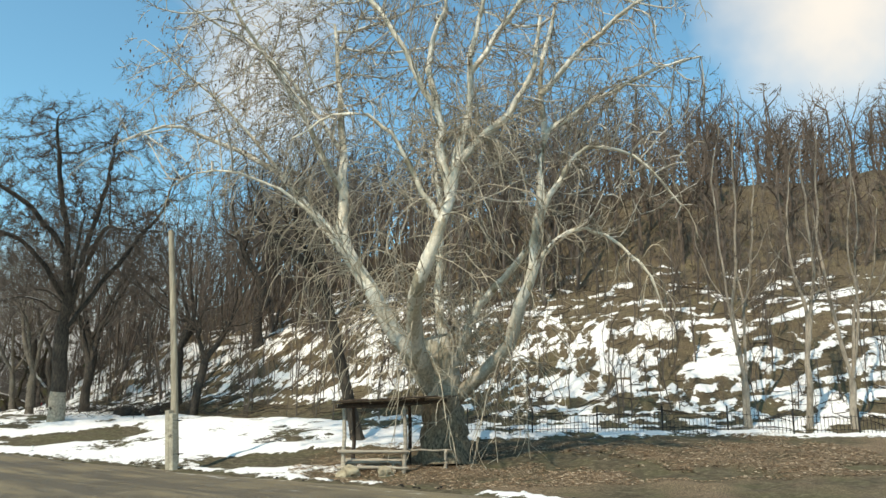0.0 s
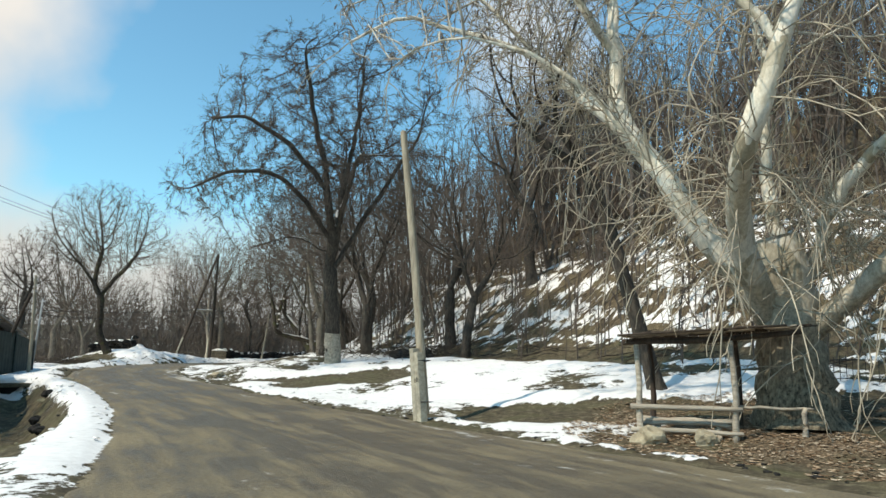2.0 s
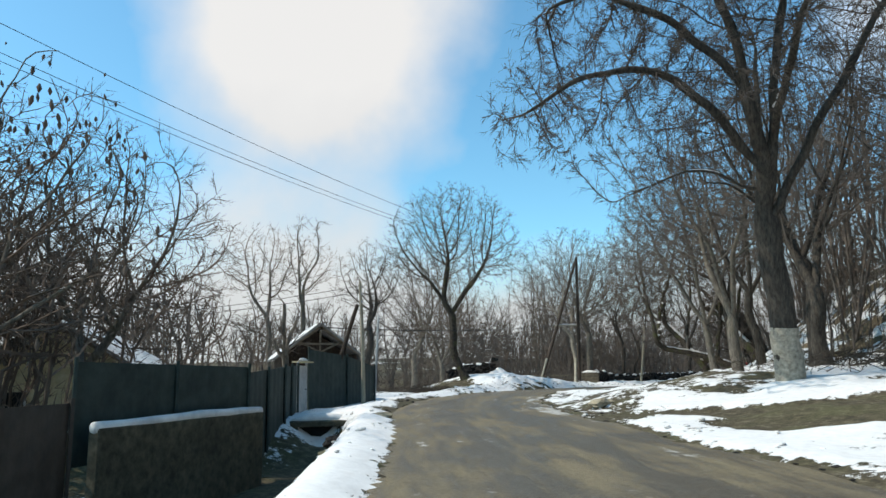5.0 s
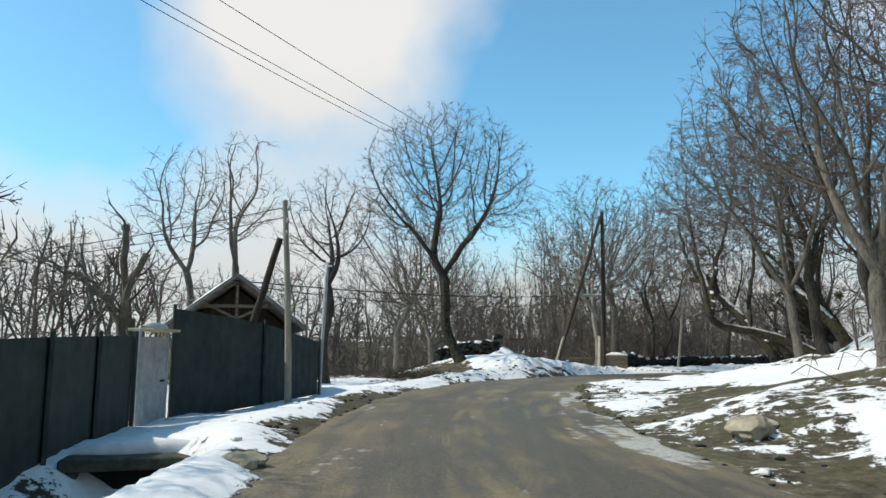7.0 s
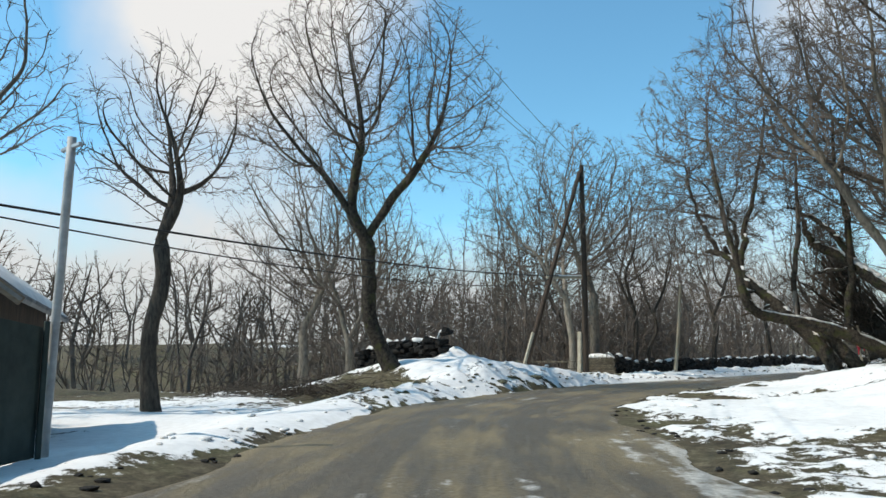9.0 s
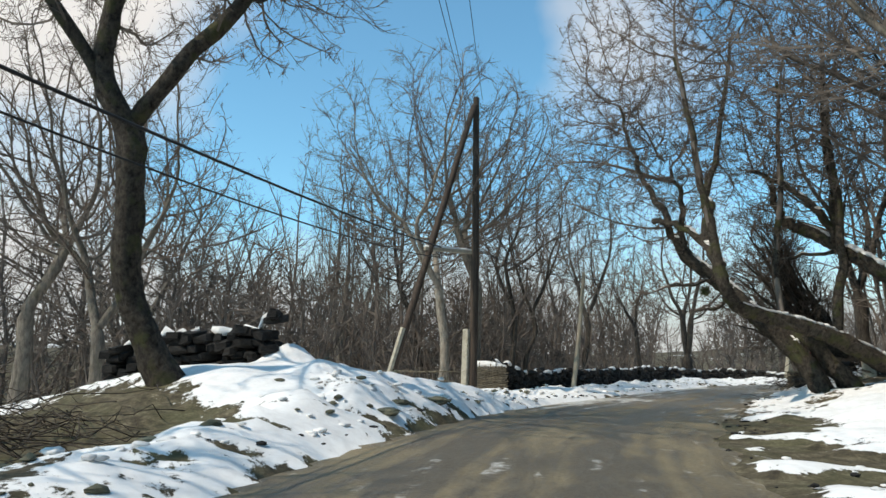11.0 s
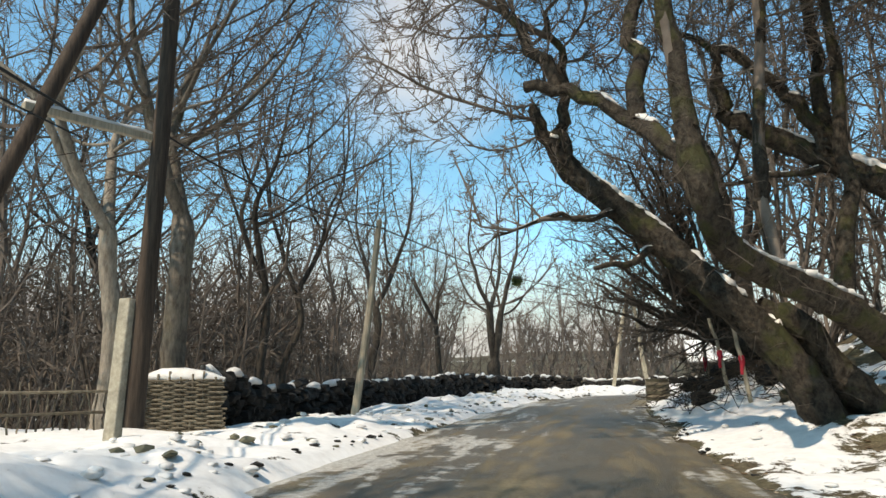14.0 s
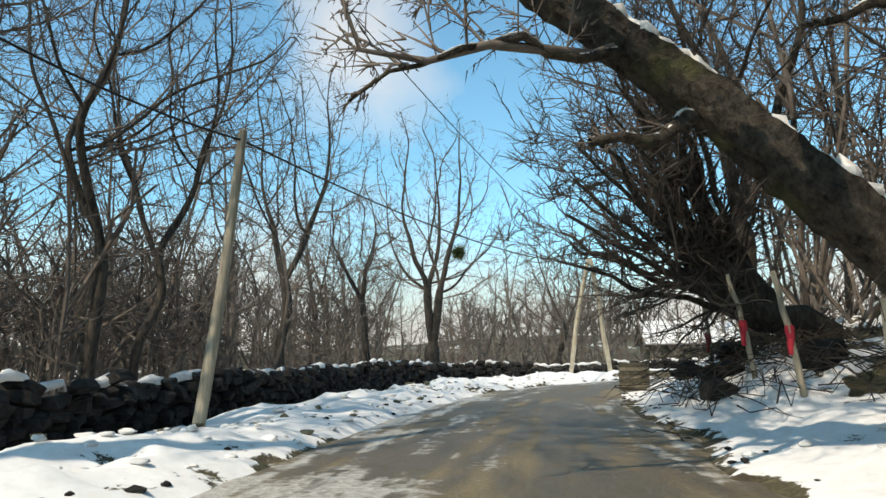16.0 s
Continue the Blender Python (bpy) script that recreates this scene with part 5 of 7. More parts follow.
LEFT_TREES = [
    ("bare_tree", (-48.6, 62.9), 13.0, 3.6, 31, "tall bare tree with ridged bark behind the wattle fence", M_GREYBARK, M_TWIG, 0.34, 0.23, (0.0, 0.02), dict(n=260, stems=2)),
    ("bare_tree", (-49.6, 62.2), 13.4, 5.4, 32, "pale-barked bare tree with low sweeping limbs beside the wattle fence", M_PALEBARK, M_TWIG, 0.30, 0.17, (-0.04, 0.0), dict(n=380, stems=3, low=-0.85, droop=0.0, twigs=dict(n=(5, 3)))),
    ("bare_tree", (-50.1, 69.3), 13.5, 4.0, 33, "bare tree standing behind the snow-capped stone wall", M_DARKBARK, M_TWIG, 0.30, 0.13, (0.04, 0.0), dict(stems=3)),
    ("bare_tree", (-50.2, 71.2), 12.0, 3.4, 34, "bare tree with a twisted stem behind the wall", M_DARKBARK, M_TWIG, 0.34, 0.11, (0.07, 0.02), {}),
    ("bare_tree", (-50.3, 80.4), 13.2, 3.6, 35, "bare tree with thin straight stem behind the wall", M_DARKBARK, M_TWIG, 0.33, 0.17, (0.0, 0.0), {}),
    ("bare_tree", (-48.4, 86.0), 9.5, 2.6, 36, "thin bare tree behind the far part of the wall", M_DARKBARK, M_TWIG, 0.45, 0.14, (-0.12, 0.0), dict(n=150)),
    ("ash_tree", (-46.6, 90.2), 14.6, 4.1, 37, "twin-stemmed bare tree with upswept limbs at the bend", M_DARKBARK, M_TWIG, 0.16, 0.38, (0.02, 0.0), dict(stems=3, n=280, droop=0.16)),
    ("bare_tree", (-40.5, 108.0), 14.0, 4.0, 38, "bare tree beyond the bend of the road", M_DARKBARK, M_TWIG, 0.3, 0.26, (0.0, 0.0), dict(twigs=dict(r=(0.012, 0.010)))),
    ("bare_tree", (-61.0, 57.0), 13.5, 4.4, 39, "bare tree at the edge of the valley", M_GREYBARK, M_TWIG, 0.22, 0.18, (0.0, 0.0), dict(stems=3)),
    ("bare_tree", (-57.0, 72.0), 15.0, 4.8, 43, "tall bare tree in the valley behind the wall", M_DARKBARK, M_TWIG, 0.3, 0.25, (0.02, 0.0), dict(stems=2)),
    ("bare_tree", (-56.5, 50.5), 12.5, 4.2, 44, "bare tree below the ruined wall", M_GREYBARK, M_TWIG, 0.24, 0.22, (-0.02, 0.0), dict(stems=2)),
    ("poplar_tree", (-57.5, 66.0), 14.5, 1.7, 62, "slender pale poplar with upright shoots in the valley", M_GREYBARK, M_TWIG, 0.2, 0.16, (0.0, 0.0), dict(droop=0.5)),
    ("poplar_tree", (-59.5, 68.5), 13.5, 1.6, 63, "slender pale poplar with upright shoots in the valley", M_GREYBARK, M_TWIG, 0.2, 0.15, (0.0, 0.0), dict(droop=0.5)),
    ("bare_tree", (-48.0, 34.4), 10.6, 2.4, 40, "bare orchard tree behind the house", M_GREYBARK, M_TWIG, 0.46, 0.15, (-0.14, -0.06), dict(n=150)),
    ("bare_tree", (-47.1, 35.3), 10.6, 1.8, 41, "slender bare orchard tree behind the house", M_GREYBARK, M_TWIG, 0.48, 0.14, (0.09, 0.02), dict(n=120)),
    ("bare_tree", (-45.0, 38.8), 9.3, 2.2, 42, "twiggy bare tree at the end of the green fence", M_DARKBARK, M_TWIG_DARK, 0.45, 0.20, (0.0, 0.0), dict(n=200)),
    ("bare_tree", (-52.0, 49.8), 9.5, 3.4, 69, "brown twiggy tree behind the elm", M_GREYBARK, M_TWIG_BROWN, 0.20, 0.15, (0.0, 0.0), dict(n=260, stems=2, droop=0.15)),
    ("fruit_tree", (-30.0, 20.2), 8.0, 3.4, 45, "low spreading fruit tree behind the fence", M_GREYBARK, M_TWIG_BROWN, 0.20, 0.16, (0.1, 0.1), dict(n=300, stems=3, twigs=dict(n=(5, 3)))),
    ("fruit_tree", (-33.5, 17.5), 9.4, 4.6, 46, "low spreading fruit tree in the yard", M_GREYBARK, M_TWIG_BROWN, 0.22, 0.17, (0.0, 0.05), dict(n=320, stems=3, twigs=dict(n=(5, 3)))),
    ("fruit_tree", (-27.8, 15.4), 8.6, 3.8, 47, "twiggy bush-like tree over the fence", M_GREYBARK, M_TWIG_BROWN, 0.16, 0.13, (0.1, 0.0), dict(n=320, stems=3, twigs=dict(n=(5, 3)), seeds=160)),
    ("maple_tree", (-24.8, 17.2), 8.8, 3.0, 70, "bushy tree with hanging brown seeds over the brown fence", M_GREYBARK, M_TWIG_BROWN, 0.18, 0.13, (0.02, 0.05), dict(n=260, stems=3, seeds=420)),
]
for nm, at, hh, sp, sd, lab, wd, tw, fk, rr, ln, more in LEFT_TREES:
    bare_tree(nm, at, hh, sp, sd, lab, wd, tw, fk, rr, ln, **more)
# two lopped fruit trees behind the fence: cut stems with a few thin whips
for (px_, py_), tops, sd in (((-33.2, 27.75), [(-32.85, 27.45, 3.75)], 48), ((-32.75, 27.45), [(-32.42, 27.75, 3.15)], 49)):
    g = np.random.default_rng(sd)
    z_ = ground_z(px_, py_) - 0.12
    tr = limb([(px_, py_, z_), (px_ + 0.05, py_, z_ + 1.2), (px_ - 0.03, py_, z_ + 2.1)], 0.10, 0.08, 10, 0.02, g)
    lm = [limb([tuple(tr[0][-2]), tuple((np.array(tr[0][-2]) + np.array(tp)) / 2 + np.array((0.06, -0.1, 0.1))), tp], 0.075, 0.06, 10, 0.02, g) for tp in tops]
    lm += [limb([tuple(tr[0][-2]), tuple(np.array(tr[0][-2]) + np.array((0.45 - 0.6 * k, -0.35 - 0.1 * k, 0.45 + 0.25 * k))), tuple(np.array(tr[0][-2]) + np.array((1.25 - 1.3 * k, -1.1 - 0.2 * k, 0.75 + 0.35 * k)))], 0.032, 0.012, 10, 0.05, g) for k in range(3)]
    build_tree("lopped_tree", (px_, py_, z_), tr, lm, [dict(q, n=n_) for q, n_ in zip(FINE[:1] + FINE[2:], (4, 3, 3))], M_GREYBARK, M_TWIG, "lopped fruit tree with cut stems behind the fence", sd, 10, 0.10)
RIGHT_TREES = [
    ((-3.0, 26.3), 12.5, 3.4, 51, "dark tree bending behind the shelter", M_DARKBARK, M_TWIG, 0.5, 0.21, (-0.30, 0.05), dict(n=150)),
    ((11.4, 27.2), 14.0, 1.9, 52, "slim young tree with several pale stems", M_PALEBARK, M_TWIG, 0.12, 0.13, (0.02, 0.0), dict(n=130, droop=0.5, stems=4)),
    ((13.8, 27.4), 12.0, 1.6, 53, "slim young tree beside the metal fence", M_PALEBARK, M_TWIG, 0.2, 0.11, (0.03, 0.0), dict(n=100, droop=0.5, stems=2)),
    ((15.4, 27.2), 13.0, 1.8, 54, "slim young tree beside the metal fence", M_PALEBARK, M_TWIG, 0.15, 0.12, (0.04, 0.0), dict(n=110, droop=0.5, stems=3)),
    ((-13.2, 38.4), 9.0, 3.0, 55, "dark tree leaning on the snowy slope", M_DARKBARK, M_TWIG_BROWN, 0.35, 0.20, (0.12, 0.0), {}),
    ((-23.5, 47.5), 16.0, 5.2, 57, "dark bare tree on the wooded slope", M_DARKBARK, M_TWIG, 0.30, 0.26, (-0.02, -0.02), dict(n=280, stems=3)),
    ((-26.3, 46.2), 14.0, 4.8, 64, "grey twiggy tree rising above the snowy bank", M_GREYBARK, M_TWIG, 0.20, 0.22, (0.0, -0.03), dict(n=300, stems=3, twigs=dict(n=(5, 4), r=(0.011, 0.009)))),
    ((-21.4, 43.4), 13.5, 4.8, 65, "dark twiggy tree at the top of the bank", M_DARKBARK, M_TWIG, 0.22, 0.24, (0.0, -0.03), dict(n=280, stems=2)),
    ((-29.0, 53.5), 15.5, 5.2, 58, "dark bare tree leaning from the bank", M_DARKBARK, M_TWIG, 0.26, 0.24, (-0.05, -0.03), dict(n=300, stems=3, twigs=dict(n=(5, 4), r=(0.011, 0.009)))),
    ((-33.0, 55.6), 14.5, 4.8, 67, "grey twiggy tree rising from the edge of the bank", M_GREYBARK, M_TWIG, 0.22, 0.20, (-0.08, -0.05), dict(n=320, stems=3, twigs=dict(n=(6, 4), r=(0.011, 0.009)))),
    ((-12.0, 46.0), 13.0, 4.2, 59, "dark bare tree on the wooded slope", M_DARKBARK, M_TWIG, 0.35, 0.30, (-0.05, -0.05), dict(stems=2)),
    ((-16.0, 43.5), 12.0, 4.2, 73, "dark forked tree with snow-lined limbs on the slope", M_DARKBARK, M_TWIG, 0.28, 0.28, (-0.04, -0.02), dict(stems=3)),
    ((-35.8, 74.0), 14.5, 4.6, 75, "dark tangled tree above the props", M_DARKBARK, M_TWIG_DARK, 0.22, 0.26, (-0.08, -0.04), dict(n=320, stems=3)),
    ((-33.6, 59.5), 13.0, 4.4, 60, "dark twiggy tree on the bank", M_DARKBARK, M_TWIG_DARK, 0.3, 0.26, (-0.12, -0.04), dict(n=280, stems=2)),
]
for at, hh, sp, sd, lab, wd, tw, fk, rr, ln, more in RIGHT_TREES:
    bare_tree("bare_tree", at, hh, sp, sd, lab, wd, tw, fk, rr, ln, **more)


# woods that nobody could count: small tree patterns, set out many times and joined
def pattern(height, spread, seed, n=46, fork=0.3, r=0.10, tip=0.020, twigs=(4, 2), lmax=(1.0, 0.6), stems=1, up=0.15, step=0.055):
    """One small grown tree, about its foot, as vertices and triangles."""
    g = np.random.default_rng(seed)
    h = height * fork
    lines = []
    for i in range(stems):
        a, o = g.uniform(0, 6.28), spread * (0.35 if stems > 1 else 0.1)
        lines.append(np.array([(0, 0, -0.4), (math.cos(a) * o * 0.4, math.sin(a) * o * 0.4, h * 0.5), (math.cos(a) * o, math.sin(a) * o, h), (math.cos(a) * o * 1.2, math.sin(a) * o * 1.2, h + (height - h) * 0.18)]))
    att = dome(n, (0, 0, h + (height - h) * 0.52), (spread, spread, (height - h) * 0.5), g, -0.7, 0.4)
    st = height * step
    cs = chains(*grow(lines, att, st, height * 0.4, st * 1.6, g, (0, 0, up), 0.14), r, tip, 2.1)
    ch = [tubes(*fit_lines(cs[:stems], 6), 5)]
    for sel, S in (([c for c in cs[stems:] if len(c[0]) > 4], 4), ([c for c in cs[stems:] if len(c[0]) <= 4], 2)):
        if sel:
            P, R = fit_lines(sel, S)
            ch.append(tubes(P, R, 3) if S > 2 else spikes(P, R))
    ch += twig_mesh(cs, g, twigs, 0.12, ((0.4, 0.9), (0.5, 0.95)), lmax, (tip * 0.8, tip * 0.65), (up * 0.4, 0.0))
    return join(ch)


def scatter(name, pats, spots, mat, label, category, scale=(0.8, 1.2), seed=1):
    g = np.random.default_rng(seed)
    chunks = []
    for x, y, z in spots:
        v, f = pats[g.integers(len(pats))]
        a, s = g.uniform(0, 2 * np.pi), g.uniform(*scale)
        c, sn = np.cos(a) * s, np.sin(a) * s
        q = np.stack([v[:, 0] * c - v[:, 1] * sn + x, v[:, 0] * sn + v[:, 1] * c + y, v[:, 2] * s * g.uniform(0.9, 1.15) + z], 1)
        chunks.append((q, f))
    v, f = join(chunks)
    return tagged(mesh_object(name, v, f, mat, smooth=False), label, category, kind="stuff")


def spots(n, xr, yr, keep, seed):
    g = np.random.default_rng(seed)
    x, y = g.uniform(*xr, n * 6), g.uniform(*yr, n * 6)
    z, s, li, d, u, e = lay(x, y)
    ok = np.nonzero(keep(x, y, d, u, e))[0][:n]
    return np.stack([x[ok], y[ok], z[ok] - 0.1], 1)


HILL = [pattern(8.0, 2.4, 60 + i, 64, 0.22, 0.10, 0.030, (3, 2), (1.5, 0.9), 1 + i % 2) for i in range(5)]
MIDS = [pattern(11.0, 3.0, 80 + i, 150, 0.26, 0.085, 0.015, (4, 2), (1.0, 0.6), 1 + i % 3, 0.12, 0.045) for i in range(4)]
FARS = [pattern(10.0, 3.1, 110 + i, 80, 0.20, 0.14, 0.036, (3, 2), (1.4, 0.9), 1 + i % 2) for i in range(4)]
THIN = [pattern(4.2, 1.0, 90 + i, 14, 0.3, 0.035, 0.011, (3, 2), (0.6, 0.4), 1 + i % 2, 0.3, 0.09) for i in range(4)]
DENSE = [pattern(4.6, 2.1, 120 + i, 60, 0.10, 0.045, 0.020, (3, 2), (1.0, 0.6), 3, 0.12, 0.07) for i in range(4)]
NEAR = [pattern(11.5, 3.0, 130 + i, 150, 0.26, 0.10, 0.017, (4, 2), (1.0, 0.6), 1 + i % 2, 0.12, 0.045) for i in range(4)]
scatter("slope_woods", NEAR, spots(84, (-34, 9), (36, 66), lambda x, y, d, u, e: (e > 7) & (e < 30) & (u > 0), 7), M_TWIG, "dense brown bare trees behind the great plane", "woods", (0.8, 1.2), 7)
scatter("hillside_woods", HILL, spots(370, (-45, 80), (34, 130), lambda x, y, d, u, e: (e > 13) & (e < 75) & (u > 0) & (x < 8 + 0.60 * y), 1), M_TWIG_BROWN, "brown bare woods covering the snowy hillside", "woods", (0.75, 1.2), 1)
scatter("hillside_thicket", THIN, spots(860, (-30, 30), (28, 60), lambda x, y, d, u, e: (e > 0.5) & (e < 17) & (u > 0), 2), M_TWIG_DARK, "thin dark saplings on the snowy slope", "saplings", (0.32, 1.15), 2)
scatter("slope_scrub", DENSE, spots(70, (-26, 26), (29, 60), lambda x, y, d, u, e: (e > 4) & (e < 18) & (u > 0), 32), M_TWIG_BROWN, "rusty brown scrub on the slope", "scrub", (0.5, 0.9), 32)
scatter("bank_woods", MIDS, np.concatenate([spots(48, (-37, -8), (46, 86), lambda x, y, d, u, e: (e > 1.5) & (e < 24) & (u > 0) & (d > 4), 3), spots(18, (-36.4, -24), (66, 88), lambda x, y, d, u, e: (e > 0.3) & (u > 0) & (d > 2.4), 13)]), M_TWIG, "grey-brown bare woods on the bank above the road", "woods", (0.9, 1.3), 3)
scatter("valley_woods", FARS, np.concatenate([spots(130, (-125, -30), (0, 165), lambda x, y, d, u, e: ((d > 20) & (d < 70) & (u < 0) & ((x < -62) | (y > 104))), 4), spots(36, (-55, 5), (98, 150), lambda x, y, d, u, e: d > 7, 15)]), M_TWIG, "grey bare woods in the valley beyond the road", "woods", (0.75, 1.15), 4)
scatter("valley_grove", MIDS, np.concatenate([spots(100, (-80, -50.5), (47, 112), lambda x, y, d, u, e: (d > 9.5) & (u < 0) & (y > 55), 41), spots(36, (-50, 8), (97, 128), lambda x, y, d, u, e: d > 6, 42)]), M_TWIG, "grey bare trees standing close behind the wall", "woods", (0.75, 1.2), 41)
scatter("valley_thicket", DENSE, np.concatenate([spots(200, (-76, -49.5), (42, 112), lambda x, y, d, u, e: (d > 7.5) & (u < 0) & ((y > 53) | (x < -60)), 5), spots(50, (-54, 0), (93.5, 112), lambda x, y, d, u, e: (d > 3.5), 25), spots(24, (-38, -29), (64, 92), lambda x, y, d, u, e: (e > 1.2) & (u > 0) & (d > 3.6), 27), spots(60, (-64, -51), (53, 78), lambda x, y, d, u, e: (d > 8.5) & (u < 0), 28)]), M_TWIG, "dense grey-brown brush behind the wall", "brush", (0.75, 1.55), 5)
scatter("yard_brush", DENSE, np.concatenate([spots(54, (-62, -26), (10, 44), lambda x, y, d, u, e: (d > 9) & (u < 0) & ((y < 35) | (x < -58)), 6), spots(26, (-34.5, -26.5), (14, 24), lambda x, y, d, u, e: (d > 7) & (u < 0), 16)]), M_TWIG_BROWN, "tangled brown brush in the yards", "brush", (0.9, 1.6), 6)

# mistletoe in the crown of the twin-stemmed tree
gm_ = np.random.default_rng(91)
dirs = gm_.normal(0, 1, (420, 3))
dirs /= np.linalg.norm(dirs, axis=1, keepdims=True)
rad_ = gm_.uniform(0.3, 0.62, (420, 1))
v, f = spikes(np.stack([dirs * 0.05, dirs * rad_], 1), np.full((420, 2), 0.022))
ob = mesh_object("mistletoe", v, f, M_MISTLETOE, smooth=False)
ob.location = (-45.2, 90.4, 6.3)
tagged(ob, "dense green ball of mistletoe in a bare tree", "mistletoe", kind="stuff")


# ---- poles and wires ----
def pole(name, label, foot, top, r, mat, stub=0.0, bands=0, group="", at_foot=(0.02, 0.22), beams=((-0.02, 0.0), (0.16, -0.12)), category="utility pole"):
    """A round timber pole, with a concrete stub strapped to its foot where it has one."""
    g = np.random.default_rng(int(abs(foot[0] * 100)))
    z = ground_z(foot[0], foot[1])
    root = thing(name, (foot[0], foot[1], z), label, category, group)
    f, t = np.array((0, 0, -0.3)), np.array(top) - np.array((foot[0], foot[1], z))
    d = t / np.linalg.norm(t)
    start = f if not stub else d * 0.15 + np.array((*at_foot, 0))
    P = resample([tuple(start), tuple((start + t) / 2 + np.array((0.03, 0.02, 0))), tuple(t)], 12)
    v, fc = solid_limb(P, np.linspace(r, r * 0.7, 12), 12, 0.03, g)
    mesh_object("pole_shaft", v, fc, mat, root)
    cap = bmesh.new()
    bmesh.ops.create_cone(cap, cap_ends=True, segments=12, radius1=r * 0.71, radius2=r * 0.45, depth=0.05)
    bmesh.ops.transform(cap, matrix=Matrix.Translation(Vector(t) + Vector((0, 0, 0.01))), verts=cap.verts)
    part("pole_top", cap, mat, root, smooth=True)
    if stub:
        q = Vector(d).to_track_quat("Z", "X").to_matrix().to_4x4()
        for dx, h in ((dx_, stub + dh_) for dx_, dh_ in beams):
            bm = box((0.17, 0.20, h + 0.3), q @ Matrix.Translation((dx, -0.05, h / 2 - 0.15)), 0.012)
            part("concrete_stub", bm, M_CONCRETE, root, "pale concrete footing beam")
        for i in range(bands):
            bm = box((0.39, 0.36, 0.018), q @ Matrix.Translation((0.06, 0.06, 0.42 + i * (stub - 0.75) / max(1, bands - 1))), 0.005)
            part("wire_strap", bm, M_WIRE, root, "dark twisted wire strap")
    return root


def beam(name, a, b, w, h, mat, parent, label="", bevel=0.008):
    """A squared or round-edged timber from a to b, in the parent's own frame."""
    a, b = Vector(a), Vector(b)
    d = b - a
    m = Matrix.Translation((a + b) / 2) @ d.to_track_quat("X", "Z").to_matrix().to_4x4()
    return part(name, box((d.length, w, h), m, bevel), mat, parent, label)


def stick(name, pts, r, mat, parent, label="", k=8, seed=1, taper=0.8, wob=0.008):
    g = np.random.default_rng(seed)
    P, R = limb(pts, r, r * taper, 8, wob, g)
    P = np.concatenate([P[:1], P, P[-1:]])
    R = np.concatenate([[0.001], R, [0.001]])
    return mesh_object(name, *solid_limb(P, R, k, 0.06, g), mat, parent, label=label)


p1 = pole("utility_pole", "weathered grey timber pole strapped to concrete beams", (-8.15, 22.25), (-9.17, 22.9, 7.45), 0.125, M_POLEWOOD, 1.75, 2, "roadside poles")
p2 = pole("utility_pole", "tall tarred brown pole on a pale concrete beam", (-46.95, 59.21), (-46.9, 59.85, 10.3), 0.15, M_TARWOOD, 2.0, 0, "roadside poles", (0.14, 0.17), ((0.0, 0.0),))
for k in range(3):
    part("painted_mark", box((0.022, 0.004, 0.10), Matrix.Translation((-0.10 + k * 0.045, -0.165, 0.95 + 0.03 * (k % 2)))), M_WIRE, p1, "small dark painted mark")
z = ground_z(-46.95, 59.21)
s0 = np.array((-48.1, 56.47, ground_z(-48.1, 56.47))) - np.array((-46.95, 59.21, z))
s1 = np.array((-46.93, 59.75, 10.0 - z)) - np.array((-46.95, 59.21, 0))
sd = s1 - s0
stick("strut", [tuple(s0 + sd * 0.06), tuple(s0 + sd * 0.5 + np.array((0, 0, 0.02))), tuple(s1)], 0.12, M_TARWOOD, p2, "leaning tarred brace", 10, 4)
beam("strut_stub", tuple(s0 - sd * 0.02 + np.array((-0.02, -0.10, 0))), tuple(s0 + sd * 0.20 + np.array((-0.02, -0.12, 0))), 0.13, 0.14, M_CONCRETE, p2, "pale concrete footing beam")
c0 = s0 + sd * ((4.8 - z - s0[2]) / sd[2])
c1 = np.array((0.03, 0.33, 4.85 - z))
cd = (c1 - c0) / np.linalg.norm(c1 - c0)
beam("crossbar", tuple(c0 - cd * 0.22), tuple(c1 + cd * 0.12), 0.11, 0.11, M_POLEWOOD, p2, "pale horizontal tie beam")
stick("snow", [tuple(c0 - cd * 0.2 + np.array((0, 0, 0.065))), tuple((c0 + c1) / 2 + np.array((0, 0, 0.08))), tuple(c1 + np.array((0, 0, 0.065)))], 0.05, M_SNOW, p2, "strip of snow", 7, 6)
p3 = pole("utility_pole", "grey timber pole beside the green sheet fence", (-34.6, 31.9), (-34.1, 31.4, 4.95), 0.09, M_POLEWOOD, 0.0, 0, "roadside poles")
stick("strut", [(-0.9, -1.0, 0.3), (-0.4, -0.8, 2.0), (0.3, -0.5, 4.0)], 0.10, M_TARWOOD, p3, "dark leaning brace", 9, 5)
for dz in (0.15, 0.45, 0.75):
    bm = bmesh.new()
    bmesh.ops.create_cone(bm, cap_ends=True, segments=10, radius1=0.05, radius2=0.03, depth=0.11)
    bmesh.ops.transform(bm, matrix=Matrix.Translation((0.62 - dz * 0.1, -0.45, 4.92 - ground_z(-34.6, 31.9) - dz)), verts=bm.verts)
    part("insulator", bm, M_PAINT, p3, "white porcelain insulator", True)
pole("utility_pole", "thin grey timber pole in front of the stone wall", (-45.95, 66.0), (-45.45, 66.3, 4.85), 0.10, M_POLEWOOD, 0.0, 0, "roadside poles")
wp = thing("pipe_post", (-37.85, 34.55, ground_z(-37.85, 34.55)), "thin white-painted pipe post at the fence end", "post")
